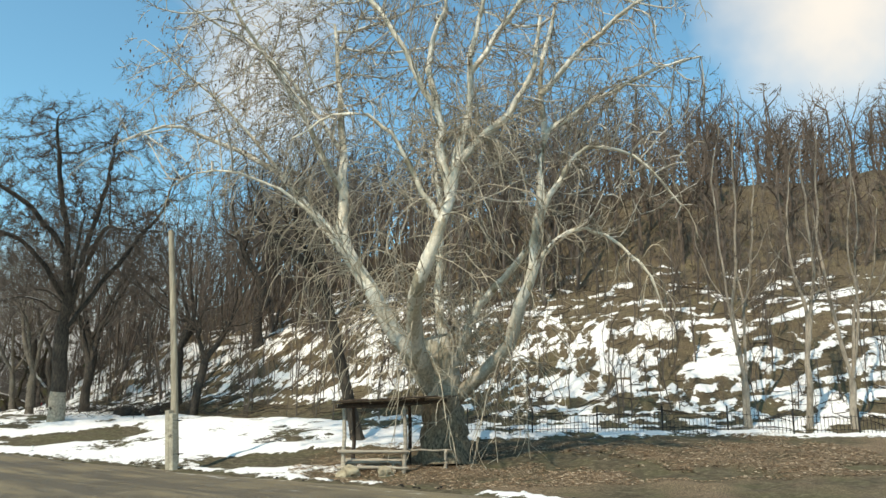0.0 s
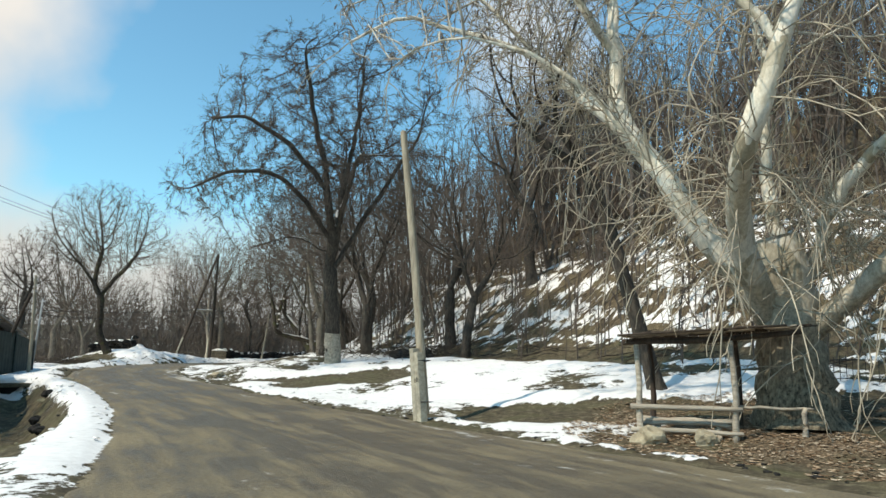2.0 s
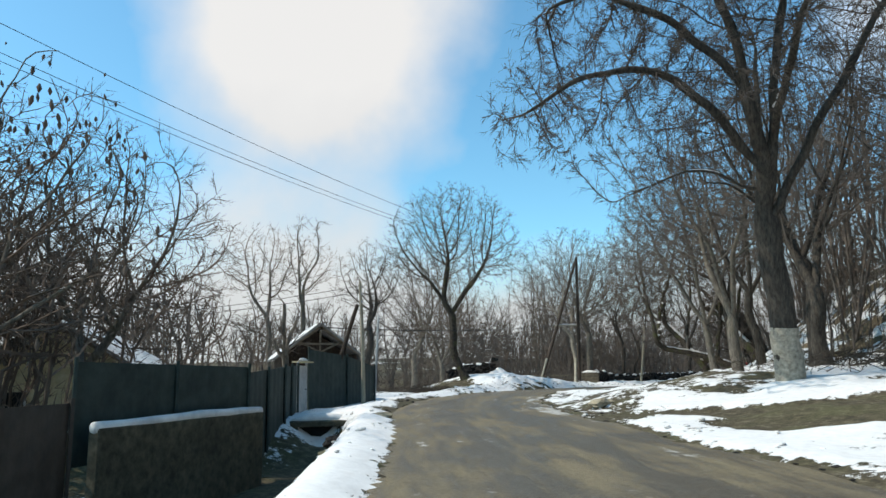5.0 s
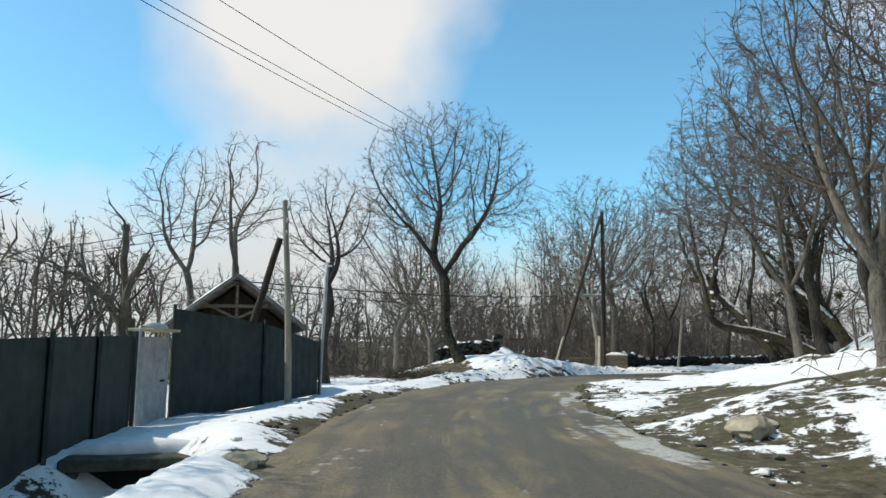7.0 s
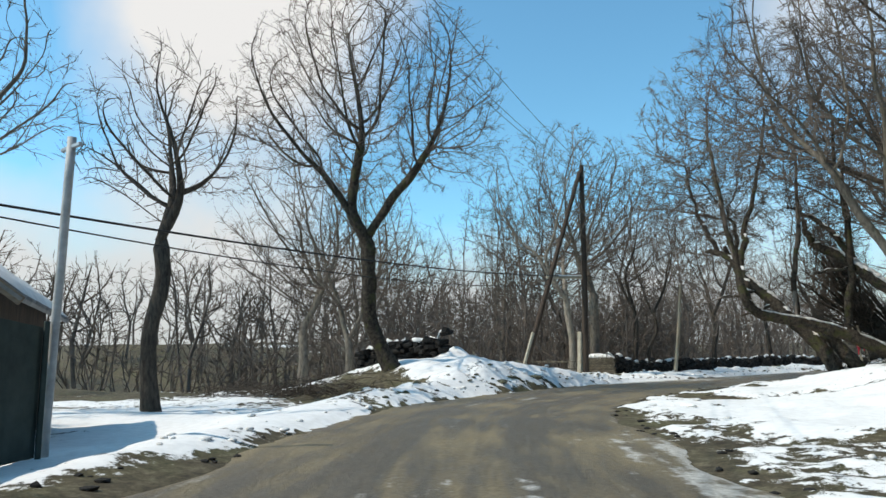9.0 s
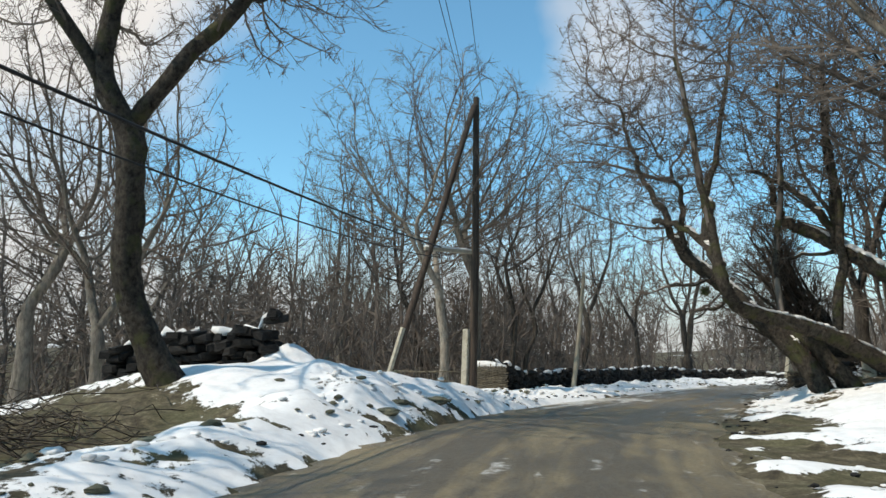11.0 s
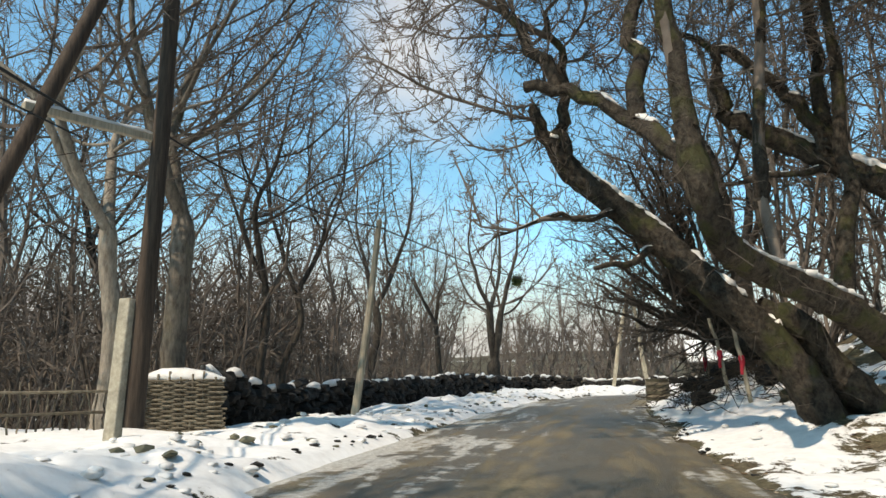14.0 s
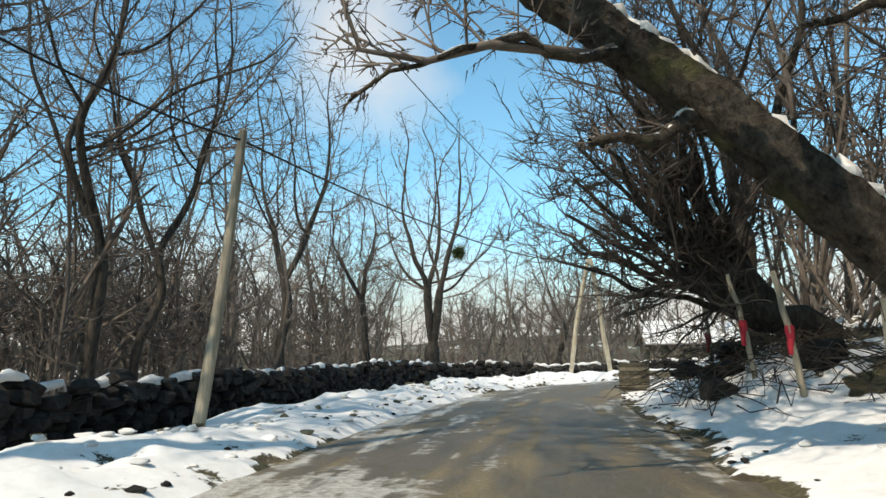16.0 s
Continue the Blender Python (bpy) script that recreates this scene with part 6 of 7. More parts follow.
stick("pipe", [(0, 0, -0.2), (0.2, -0.02, 2.0), (0.42, -0.05, 4.0)], 0.055, M_PAINT, wp, "", 10, 3, 0.95, 0.002)
beam("bracket", (0.22, -0.1, 3.85), (0.62, 0.0, 3.88), 0.05, 0.05, M_METAL, wp, "short metal bracket")
af = thing("utility_pole", (-39.3, 85.2, ground_z(-39.3, 85.2)), "two-legged timber pole on pale concrete stubs", "utility pole", "roadside poles")
for fx, tx, sd_ in ((-0.85, 0.12, 1), (0.82, 0.2, 2)):
    stick("pole_leg", [(fx * 0.82, 0.05, 0.75), ((fx + tx) / 2, 0.02, 2.7), (tx, 0, 4.85)], 0.10, M_POLEWOOD, af, "", 9, sd_)
    beam("leg_stub", (fx, 0, -0.2), (fx + (tx - fx) * 0.27, 0, 1.35), 0.15, 0.17, M_CONCRETE, af, "pale concrete footing beam")
pole("utility_pole", "timber pole standing by the roadside yards", (-25.2, 13.4), (-25.2, 13.4, 9.1), 0.13, M_POLEWOOD, 0.0, 0, "roadside poles")


def wire(a, b, sag, r=0.012, name="overhead_wire", lab="black overhead wire between the timber poles"):
    n = 40
    t = np.linspace(0, 1, n)
    P = np.outer(1 - t, a) + np.outer(t, b)
    P[:, 2] -= sag * 4 * t * (1 - t)
    v, f = tubes(P[None], np.full((1, n), r), 5)
    return tagged(mesh_object(name, v, f, M_WIRE), lab, "wire", "overhead wires")


for dx, dz in ((-0.75, -0.1), (-0.5, 0.0), (0.6, 0.2)):
    wire((-25.2 + dx, 13.4, 8.9 + dz), (-46.9 + dx * 0.4, 59.85, 10.0 + dz), 1.2, 0.009)
wire((-39.0, 32.2, 3.45), (-47.4, 58.4, 4.9), 0.30, 0.022, "overhead_cable", "thick black cable running to the braced pole")
wire((-38.9, 32.1, 3.35), (-47.3, 58.5, 4.55), 0.55, 0.014, "overhead_cable", "thin black cable running to the braced pole")
wire((-46.9, 59.85, 10.1), (-39.2, 85.2, 5.1), 0.6)
wire((-46.9, 59.85, 5.0), (-45.45, 66.3, 4.7), 0.25, 0.018, "overhead_cable", "thick black cable between two poles")
wire((-45.45, 66.3, 4.7), (-39.2, 85.2, 4.9), 0.5, 0.018, "overhead_cable", "thick black cable along the stone wall")
wire((-34.1, 31.4, 4.8), (-54.0, 22.0, 4.6), 0.4, 0.012)
wire((-34.1, 31.4, 4.55), (-54.0, 22.0, 4.35), 0.4, 0.012)


# ---- fences along the yard ----
def sheet_run(label, pts, mat, seam=1.9, group="yard fence"):
    """A run of metal sheet fence: pts of (x, y, bottom, top). Panels with ribs between posts."""
    x0, y0, b0, _ = pts[0]
    root = thing("sheet_fence", (x0, y0, b0), label, "fence", group)
    for (xa, ya, ba, ta), (xb, yb, bb_, tb) in zip(pts[:-1], pts[1:]):
        L = math.hypot(xb - xa, yb - ya)
        n = max(1, round(L / seam))
        dx, dy = (xb - xa) / L, (yb - ya) / L
        for i in range(n):
            u, v = i / n, (i + 1) / n
            ribs = max(4, round(L / n / 0.22))
            vs, fs = [], []
            for j in range(ribs * 2 + 1):
                w = u + (v - u) * j / (ribs * 2)
                o = 0.009 * (1 if (j // 2) % 2 else 0)
                px_, py_ = xa + (xb - xa) * w - dy * o, ya + (yb - ya) * w + dx * o
                zb_, zt_ = ba + (bb_ - ba) * w, ta + (tb - ta) * w
                for side in (0, 0.012):
                    vs += [(px_ + dy * side - x0, py_ - dx * side - y0, zb_ - b0), (px_ + dy * side - x0, py_ - dx * side - y0, zt_ - b0)]
            m = ribs * 2 + 1
            for j in range(m - 1):
                a, b = j * 4, (j + 1) * 4
                fs += [(a, b, b + 1, a + 1), (a + 2, a + 3, b + 3, b + 2), (a + 1, b + 1, b + 3, a + 3), (a, a + 2, b + 2, b)]
            mesh_object("fence_panel", vs, fs, mat, root, smooth=False)
        for i in range(n + 1):
            w = i / n
            bm = box((0.06, 0.06, (ta + (tb - ta) * w) - (ba + (bb_ - ba) * w) + 0.1), Matrix.Translation((xa + (xb - xa) * w - x0 + dy * 0.05, ya + (yb - ya) * w - y0 - dx * 0.05, ((ta + (tb - ta) * w) + (ba + (bb_ - ba) * w)) / 2 - b0 + 0.03)), 0.006)
            part("fence_post", bm, mat, root)
    return root


sheet_run("low dark brown sheet fence beside the ditch", [(-14.6, 11.6, -1.1, 0.80), (-19.4, 16.0, -1.2, 0.84), (-22.2, 18.6, -1.3, 0.84)], M_FENCE_BROWN, 1.9)
sheet_run("dark green sheet fence above a concrete wall", [(-22.6, 18.7, -0.2, 1.50), (-25.6, 23.0, -0.2, 1.44)], M_FENCE, 2.4)
sheet_run("dark green sheet fence of the house yard", [(-25.9, 23.1, -1.2, 1.30), (-29.0, 25.6, -0.5, 1.48), (-31.7, 27.4, -0.2, 1.58)], M_FENCE, 2.0)
sheet_run("tall dark green sheet fence at the yard corner", [(-32.98, 28.48, -0.05, 2.17), (-35.3, 31.5, 0.0, 2.02), (-37.7, 34.4, 0.05, 1.62)], M_FENCE, 2.6)
# concrete retaining wall with snow on its coping
cw = thing("concrete_wall", (-22.3, 19.0, -1.3), "mossy concrete retaining wall with snow on its coping", "wall")
a, b = Vector((0, 0, 0)), Vector((-25.1 + 22.3, 23.1 - 19.0, 0))
d = (b - a).normalized()
m = Matrix.Translation((a + b) / 2 + Vector((0, 0, 0.85))) @ d.to_track_quat("X", "Z").to_matrix().to_4x4()
part("wall_body", box(((b - a).length, 0.22, 1.75), m, 0.02), M_OLDCONCRETE, cw)
stick("snow", [tuple(a + Vector((0, 0, 1.74))), tuple((a + b) / 2 + Vector((0, 0, 1.76))), tuple(b + Vector((0, 0, 1.74)))], 0.10, M_SNOW, cw, "snow along the coping", 8, 9, 1.0, 0.012)
# white gate door with a small snow-covered canopy
gd = thing("gate_door", (-32.4, 28.0, -0.1), "chipped white wooden gate between green sheet fences", "gate")
gdir = Vector((-33.2 + 31.8, 28.7 - 27.5, 0)).normalized()
gm = gdir.to_track_quat("X", "Z").to_matrix().to_4x4()
for i in range(6):
    part("gate_board", box((0.175, 0.035, 1.62), gm @ Matrix.Translation((-0.5 + i * 0.18, 0.0, 0.86)), 0.005), M_PAINT, gd)
for zz_ in (0.4, 1.35):
    part("gate_ledge", box((1.08, 0.04, 0.10), gm @ Matrix.Translation((-0.05, 0.04, zz_)), 0.005), M_PAINT, gd)
part("latch", box((0.16, 0.03, 0.04), gm @ Matrix.Translation((0.30, -0.04, 0.85)), 0.004), M_WIRE, gd, "dark iron latch")
part("canopy", box((1.2, 0.5, 0.05), gm @ Matrix.Translation((-0.05, 0.0, 1.80)), 0.01), M_PLASTER, gd, "ochre plank canopy")
v, f = tubes(np.array([[(-0.6, 0.0, 1.84), (-0.3, 0.02, 1.86), (0, 0, 1.87), (0.3, -0.02, 1.86), (0.5, 0, 1.84)]]) @ np.array(gm.to_3x3()).T, np.array([[0.03, 0.07, 0.08, 0.07, 0.03]]), 8)
mesh_object("snow", v, f, M_SNOW, gd, label="cushion of snow")
for sx in (-0.66, 0.56):
    part("gate_post", box((0.08, 0.08, 1.85), gm @ Matrix.Translation((sx, 0.02, 0.88)), 0.01), M_PAINT, gd)


# ---- houses ----
def gable_house(name, label, at, rot, w, dpt, wall, rise, m_wall, m_roof, snow=True, boards=True, win=(), recess=0.0):
    """at: middle of the front gable's foot; the house runs back from it along its own +y."""
    root = thing(name, at, label, "house", rot=rot)
    for sx in (-1, 1):
        part("wall", box((0.2, dpt, wall), Matrix.Translation((sx * (w / 2 - 0.1), dpt / 2, wall / 2)), 0.01), m_wall, root)
    for yy in (0.1 + recess, dpt - 0.1):
        part("wall", box((w - 0.4, 0.2, wall), Matrix.Translation((0, yy, wall / 2)), 0.01), m_wall, root)
        bm = bmesh.new()
        vs = [bm.verts.new(p) for p in ((-w / 2 + 0.1, yy - 0.06, wall), (w / 2 - 0.1, yy - 0.06, wall), (0, yy - 0.06, wall + rise - 0.08), (-w / 2 + 0.1, yy + 0.06, wall), (w / 2 - 0.1, yy + 0.06, wall), (0, yy + 0.06, wall + rise - 0.08))]
        for fc in ((0, 1, 2), (5, 4, 3), (0, 3, 4, 1), (1, 4, 5, 2), (2, 5, 3, 0)):
            bm.faces.new([vs[i] for i in fc])
        part("gable", bm, M_TARWOOD if boards else m_wall, root, "dark timber gable" if boards else "")
    sl = math.atan2(rise, w / 2)
    ln = math.hypot(rise, w / 2) + 0.45
    for sx in (-1, 1):
        m_ = Matrix.Translation((sx * (ln / 2 * math.cos(sl)), dpt / 2, wall + rise - ln / 2 * math.sin(sl) + 0.06)) @ Matrix.Rotation(sx * sl, 4, "Y")
        sheet = part("roof_sheet", box((ln, dpt + 0.9, 0.06), m_, 0.01), m_roof, root)
        for k in range(int((dpt + 0.9) / 0.28)):
            part("roof_rib", box((ln, 0.07, 0.035), m_ @ Matrix.Translation((0, -(dpt + 0.9) / 2 + 0.14 + k * 0.28, 0.045)), 0.01), m_roof, sheet)
        if snow:
            g = np.random.default_rng(5 + sx)
            gxs, gys = np.meshgrid(np.linspace(-0.5, 0.5, 14), np.linspace(-0.5, 0.5, 14), indexing="ij")
            hgt = 0.085 + 0.05 * g.random(gxs.shape)
            hgt[[0, -1]] = hgt[:, [0, -1]] = 0.05
            mm = np.array(m_)
            pts_ = np.stack([gxs * (ln - 0.1) , gys * (dpt + 0.7), hgt + 0.02], -1).reshape(-1, 3) @ mm[:3, :3].T + mm[:3, 3]
            ii = np.arange(13)[:, None] * 14 + np.arange(13)[None]
            mesh_object("snow", pts_, np.stack([ii, ii + 14, ii + 15, ii + 1], -1).reshape(-1, 4), M_SNOW, root, label="snow lying on the roof")
        beam("barge_board", (sx * 0.02, -0.42, wall + rise + 0.04), (sx * ln * math.cos(sl), -0.42, wall + rise - ln * math.sin(sl) + 0.04), 0.05, 0.13, M_OLDWOOD, root, "brown barge board")
        beam("rafter", (sx * 0.05, -0.22, wall + rise - 0.12), (sx * (w / 2 + 0.1), -0.22, wall - 0.02), 0.08, 0.12, M_OLDWOOD, root, "brown rafter")
    beam("tie_beam", (-w * 0.3, -0.2, wall + rise * 0.36), (w * 0.3, -0.2, wall + rise * 0.36), 0.08, 0.10, M_OLDWOOD, root)
    if recess:
        beam("king_post", (0, -0.2, wall), (0, -0.2, wall + rise - 0.1), 0.09, 0.09, M_OLDWOOD, root)
        for sx in (-1, 1):
            beam("brace", (0, -0.24, wall + 0.1), (sx * w * 0.27, -0.24, wall + rise * 0.42), 0.07, 0.08, M_OLDWOOD, root, "slanting brace")
    for wx, wz, ww, wh in win:
        wo = part("window", box((ww, 0.06, wh), Matrix.Translation((wx, -0.01, wz)), 0.005), M_DARK, root, "dark window pane")
        for sx in (-1, 0, 1):
            part("frame", box((0.06, 0.05, wh + 0.08), Matrix.Translation((wx + sx * ww / 2, -0.05, wz)), 0.004), M_PAINT, wo)
        part("sill", box((ww + 0.2, 0.14, 0.05), Matrix.Translation((wx, -0.08, wz - wh / 2 - 0.04)), 0.004), M_PAINT, wo)
    return root


gable_house("timber_house", "small house with an open timber gable and snowy roof", (-39.3, 32.45, -0.1), 68.0, 3.5, 5.0, 2.3, 1.35, M_TARWOOD, M_ROOF, recess=2.2)
gable_house("village_house", "ochre plastered house with a ribbed sheet roof", (-36.0, 20.8, -1.2), 62.0, 5.6, 6.0, 2.6, 1.7, M_PLASTER, M_ROOF, True, False, [(-1.2, 1.5, 0.9, 1.1), (1.2, 1.5, 0.9, 1.1)])
gable_house("far_house", "low grey house with a snowy roof past the bend", (-34.0, 112.0, -0.4), -90.0, 6.0, 12.0, 2.4, 1.6, M_OLDCONCRETE, M_ROOF, True, False)


# ---- shelter of poles beside the plane ----
sz = ground_z(-1.9, 20.9)
sh = thing("shelter", (-1.9, 20.6, sz), "rough open shelter of pale poles with a plank roof", "shelter")
PX = [(-0.88, 0.0), (0.84, 0.0), (-0.80, 1.5), (0.9, 1.5)]
for i, (px_, py_) in enumerate(PX):
    zt = 1.86 - sz + (0.12 if i % 2 else 0.0)
    stick("corner_post", [(px_, py_, -0.15), (px_ + 0.02, py_, zt / 2), (px_ - 0.04, py_, zt)], 0.065, M_PLANK if i < 2 else M_TARWOOD, sh, "", 9, 30 + i)
for zz_, ya, r_ in ((0.62, -0.06, 0.055), (0.18, -0.04, 0.05)):
    stick("rail", [(-1.02, ya, zz_ - sz), (0.0, ya, zz_ + 0.02 - sz), (0.98, ya, zz_ + 0.03 - sz)], r_, M_PLANK, sh, "pale horizontal pole", 8, int(zz_ * 100))
for k in range(5):
    stick("bench_pole", [(-0.85, 0.15 + k * 0.12, 0.28 + 0.05 * (k % 3) - sz), (0.0, 0.17 + k * 0.12, 0.34 + 0.03 * (k % 2) - sz), (0.8, 0.15 + k * 0.11, 0.26 + 0.06 * ((k + 1) % 3) - sz)], 0.045, M_PLANK, sh, "grey pole of the bench", 7, 60 + k)
for px_ in (-0.55, 0.55):
    stick("bench_leg", [(px_, 0.2, -0.1), (px_, 0.2, 0.12), (px_, 0.2, 0.3 - sz)], 0.08, M_PLANK, sh, "short log leg", 9, 77)
for yb_, zt in ((-0.02, 1.90), (1.5, 1.98)):
    stick("roof_beam", [(-1.15, yb_, zt - sz - 0.06), (0.4, yb_, zt - sz), (2.0, yb_, zt - sz + 0.18)], 0.06, M_TARWOOD, sh, "dark roof pole", 8, int(zt * 50))
for k in range(13):
    yy = -0.3 + k * 0.165
    g = np.random.default_rng(200 + k)
    beam("roof_plank", (-1.2 + g.uniform(-0.12, 0.05), yy, 1.95 - sz + g.uniform(0, 0.03)), (2.0 + g.uniform(-0.25, 0.1), yy + g.uniform(-0.03, 0.03), 2.16 - sz + g.uniform(0, 0.04)), 0.15, 0.03, M_PLANK if k % 3 else M_TARWOOD, sh)
g = np.random.default_rng(55)
for k in range(30):
    a_ = g.uniform((-1.2, -0.35), (1.4, 1.6))
    stick("roof_branch", [(a_[0], a_[1], 2.03 + a_[0] * 0.06 - sz), (a_[0] + 0.4, a_[1] + g.uniform(-0.3, 0.3), 2.10 + a_[0] * 0.06 - sz), (a_[0] + 0.9, a_[1] + g.uniform(-0.5, 0.5), 2.12 + a_[0] * 0.06 - sz)], 0.022, M_TARWOOD, sh, "fallen branch", 5, 300 + k)
rl_ = thing("rail_stand", (0.1, 20.75, ground_z(0.1, 20.75)), "short pale post carrying a thin rail", "rail")
stick("stand_post", [(0, 0, -0.1), (0, 0, 0.25), (0.01, 0, 0.52)], 0.06, M_PLANK, rl_, "", 9, 5)
stick("rail", [(-1.1, -0.02, 0.5), (-0.5, -0.02, 0.49), (0.15, 0, 0.5)], 0.03, M_PLANK, rl_, "", 7, 6)


# ---- rocks ----
def rock_mesh(name, seed, sx, sy, sz_, sub=2):
    bm = bmesh.new()
    bmesh.ops.create_icosphere(bm, subdivisions=sub, radius=1.0)
    off = Vector((seed * 3.1, seed * 1.7, seed * 0.9))
    for v in bm.verts:
        n = noise.noise(v.co * 1.3 + off) * 0.45 + noise.noise(v.co * 3.1 + off) * 0.16
        v.co = Vector((v.co.x * sx, v.co.y * sy, v.co.z * sz_)) * (1 + n)
    me = bpy.data.meshes.new(name)
    bm.to_mesh(me)
    bm.free()
    return me


ROCKS = [
    ((-2.55, 20.35), 0.30, 0.24, 0.22, M_ROCK, "tan boulder under the shelter's rail"), ((-1.55, 20.4), 0.24, 0.2, 0.2, M_ROCK, "tan boulder under the shelter's rail"),
    ((-23.5, 33.2), 0.60, 0.30, 0.15, M_ROCK, "flat tan boulder on the grassy bank"), ((-42.6, 48.7), 0.24, 0.15, 0.07, M_MOSSROCK, "dark mossy stone in the snow bank"),
    ((-43.0, 50.9), 0.26, 0.16, 0.08, M_MOSSROCK, "dark mossy stone in the snow bank"), ((-42.9, 49.5), 0.16, 0.10, 0.06, M_MOSSROCK, "dark stone in the snow bank"),
    ((-20.5, 21.6), 0.20, 0.18, 0.16, M_STONE, "dark stone at the ditch edge"), ((-19.2, 20.6), 0.16, 0.18, 0.13, M_STONE, "dark stone at the ditch edge"), ((-18.0, 19.8), 0.18, 0.14, 0.12, M_STONE, "dark stone at the ditch edge"),
    ((-22.6, 23.6), 0.18, 0.20, 0.14, M_STONE, "dark stone at the ditch edge"), ((-17.4, 18.6), 0.14, 0.14, 0.12, M_STONE, "dark stone at the ditch edge"),
    ((-25.9, 27.0), 0.26, 0.14, 0.12, M_ROCK, "tan stone lying in the snow"), ((-38.0, 68.2), 0.4, 0.3, 0.2, M_STONE, "dark stone below the props"), ((-37.7, 69.3), 0.36, 0.3, 0.22, M_STONE, "dark stone below the props"),
    ((-37.2, 70.3), 0.42, 0.34, 0.24, M_STONE, "dark stone below the props"), ((-36.6, 67.6), 0.4, 0.34, 0.28, M_STONE, "dark stone below the props"), ((-37.9, 71.6), 0.36, 0.3, 0.22, M_STONE, "dark stone below the props"),
    ((-16.8, 39.0), 0.5, 0.36, 0.3, M_STONE, "dark stone at the foot of the slope"), ((-15.4, 38.6), 0.4, 0.4, 0.3, M_STONE, "dark stone at the foot of the slope"), ((-18.2, 41.0), 0.5, 0.4, 0.32, M_STONE, "dark stone at the foot of the slope"),
]
for i, ((rx, ry), a_, b_, c_, mt, lab) in enumerate(ROCKS):
    me = rock_mesh("rock", i + 1, a_, b_, c_, 3)
    me.materials.append(mt)
    ob = new("rock", me)
    ob.matrix_basis = pose(rx, ry, ground_z(rx, ry) + c_ * 0.35, 0, 0, i * 53)
    tagged(ob, lab, "rock", "rocks by the road")


# ---- dry-stone walls ----
def stone_shapes(n, seed):
    out = []
    for i in range(n):
        g = np.random.default_rng(seed + i)
        bm = bmesh.new()
        add_box(bm, (1, 1, 1))
        bmesh.ops.bevel(bm, geom=list(bm.edges), offset=0.16, segments=1, affect="EDGES")
        for v in bm.verts:
            v.co += Vector(g.normal(0, 0.055, 3))
        me = bpy.data.meshes.new("stone")
        bm.to_mesh(me)
        bm.free()
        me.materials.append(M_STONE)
        out.append(me)
    return out


STONES = stone_shapes(9, 400)


def stone_wall(name, label, line, height, thick, part_len, seed):
    g = np.random.default_rng(seed)
    L = resample(line, 200)
    cum = np.r_[0, np.cumsum(np.linalg.norm(np.diff(L[:, :2], axis=0), axis=1))]
    at_ = lambda s: np.array([np.interp(s, cum, L[:, 0]), np.interp(s, cum, L[:, 1])])
    zs = lay(L[:, 0], L[:, 1])[0]
    z0 = lambda s: float(np.interp(s, cum, zs)) - 0.12
    root = tagged(new(name), label, "wall", kind="structure")
    tv, tf, count = [], [], 0
    courses = max(2, round(height / 0.165))
    for c in range(courses):
        s = g.uniform(-0.2, 0)
        while s < cum[-1] - 0.1:
            ln = g.uniform(0.18, 0.44)
            h = height / courses
            p, q = at_(max(s, 0)), at_(min(s + ln, cum[-1]))
            mid, ang = (p + q) / 2, math.degrees(math.atan2(q[1] - p[1], q[0] - p[0]))
            if c == courses - 1 and g.random() < 0.40:
                s += ln
                continue
            m = pose(mid[0] + g.normal(0, 0.06), mid[1] + g.normal(0, 0.06), z0(s + ln / 2) + (c + 0.5) * h + g.normal(0, 0.02), g.normal(0, 9), g.normal(0, 8), ang + g.normal(0, 11)) @ Matrix.Diagonal((ln * 1.02, thick * g.uniform(0.86, 1.12), h * 1.10, 1))
            me = STONES[g.integers(len(STONES))]
            if s < part_len and count < 300:
                ob = new("stone", me)
                ob.parent = root
                ob.matrix_basis = m
                count += 1
            else:
                vv = np.empty(len(me.vertices) * 3, dtype=np.float32)
                me.vertices.foreach_get("co", vv)
                vv = vv.reshape(-1, 3) @ np.array(m.to_3x3()).T + np.array(m.translation)
                o_ = sum(len(t) for t in tv)
                tv.append(vv)
                tf += [[o_ + i for i in pl.vertices] for pl in me.polygons]
            s += ln
    if tv:
        me = bpy.data.meshes.new("far_stones")
        me.from_pydata(np.concatenate(tv).tolist(), [], tf)
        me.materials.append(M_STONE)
        ob = new("far_stones", me)
        ob.parent = root
        tagged(ob, kind="stuff")
    # lumps of snow along the top
    a = 0.0
    while a < cum[-1] - 0.6:
        b = min(cum[-1] - 0.05, a + g.uniform(0.7, 2.6))
        n = max(5, int((b - a) / 0.16))
        ss = np.linspace(a, b, n)
        P = np.stack([[*(at_(t) + g.normal(0, 0.05, 2)), z0(t) + height - 0.02 + g.normal(0, 0.045)] for t in ss])
        R = (0.5 * thick) * (0.18 + 0.55 * g.random(n) ** 1.5) * np.sin(np.linspace(0.15, np.pi - 0.15, n)) ** 0.5
        v, f = tubes(P[None], R[None], 8)
        v[:, 2] = np.where(v[:, 2] < np.repeat(P[:, 2], 8), np.repeat(P[:, 2], 8) - 0.06, np.repeat(P[:, 2], 8) + (v[:, 2] - np.repeat(P[:, 2], 8)) * 0.7)
        mesh_object("snow_cap", v, f, M_SNOW, root, label="lump of snow on the stones")
        a = b + g.uniform(0.0, 0.3)
    return root


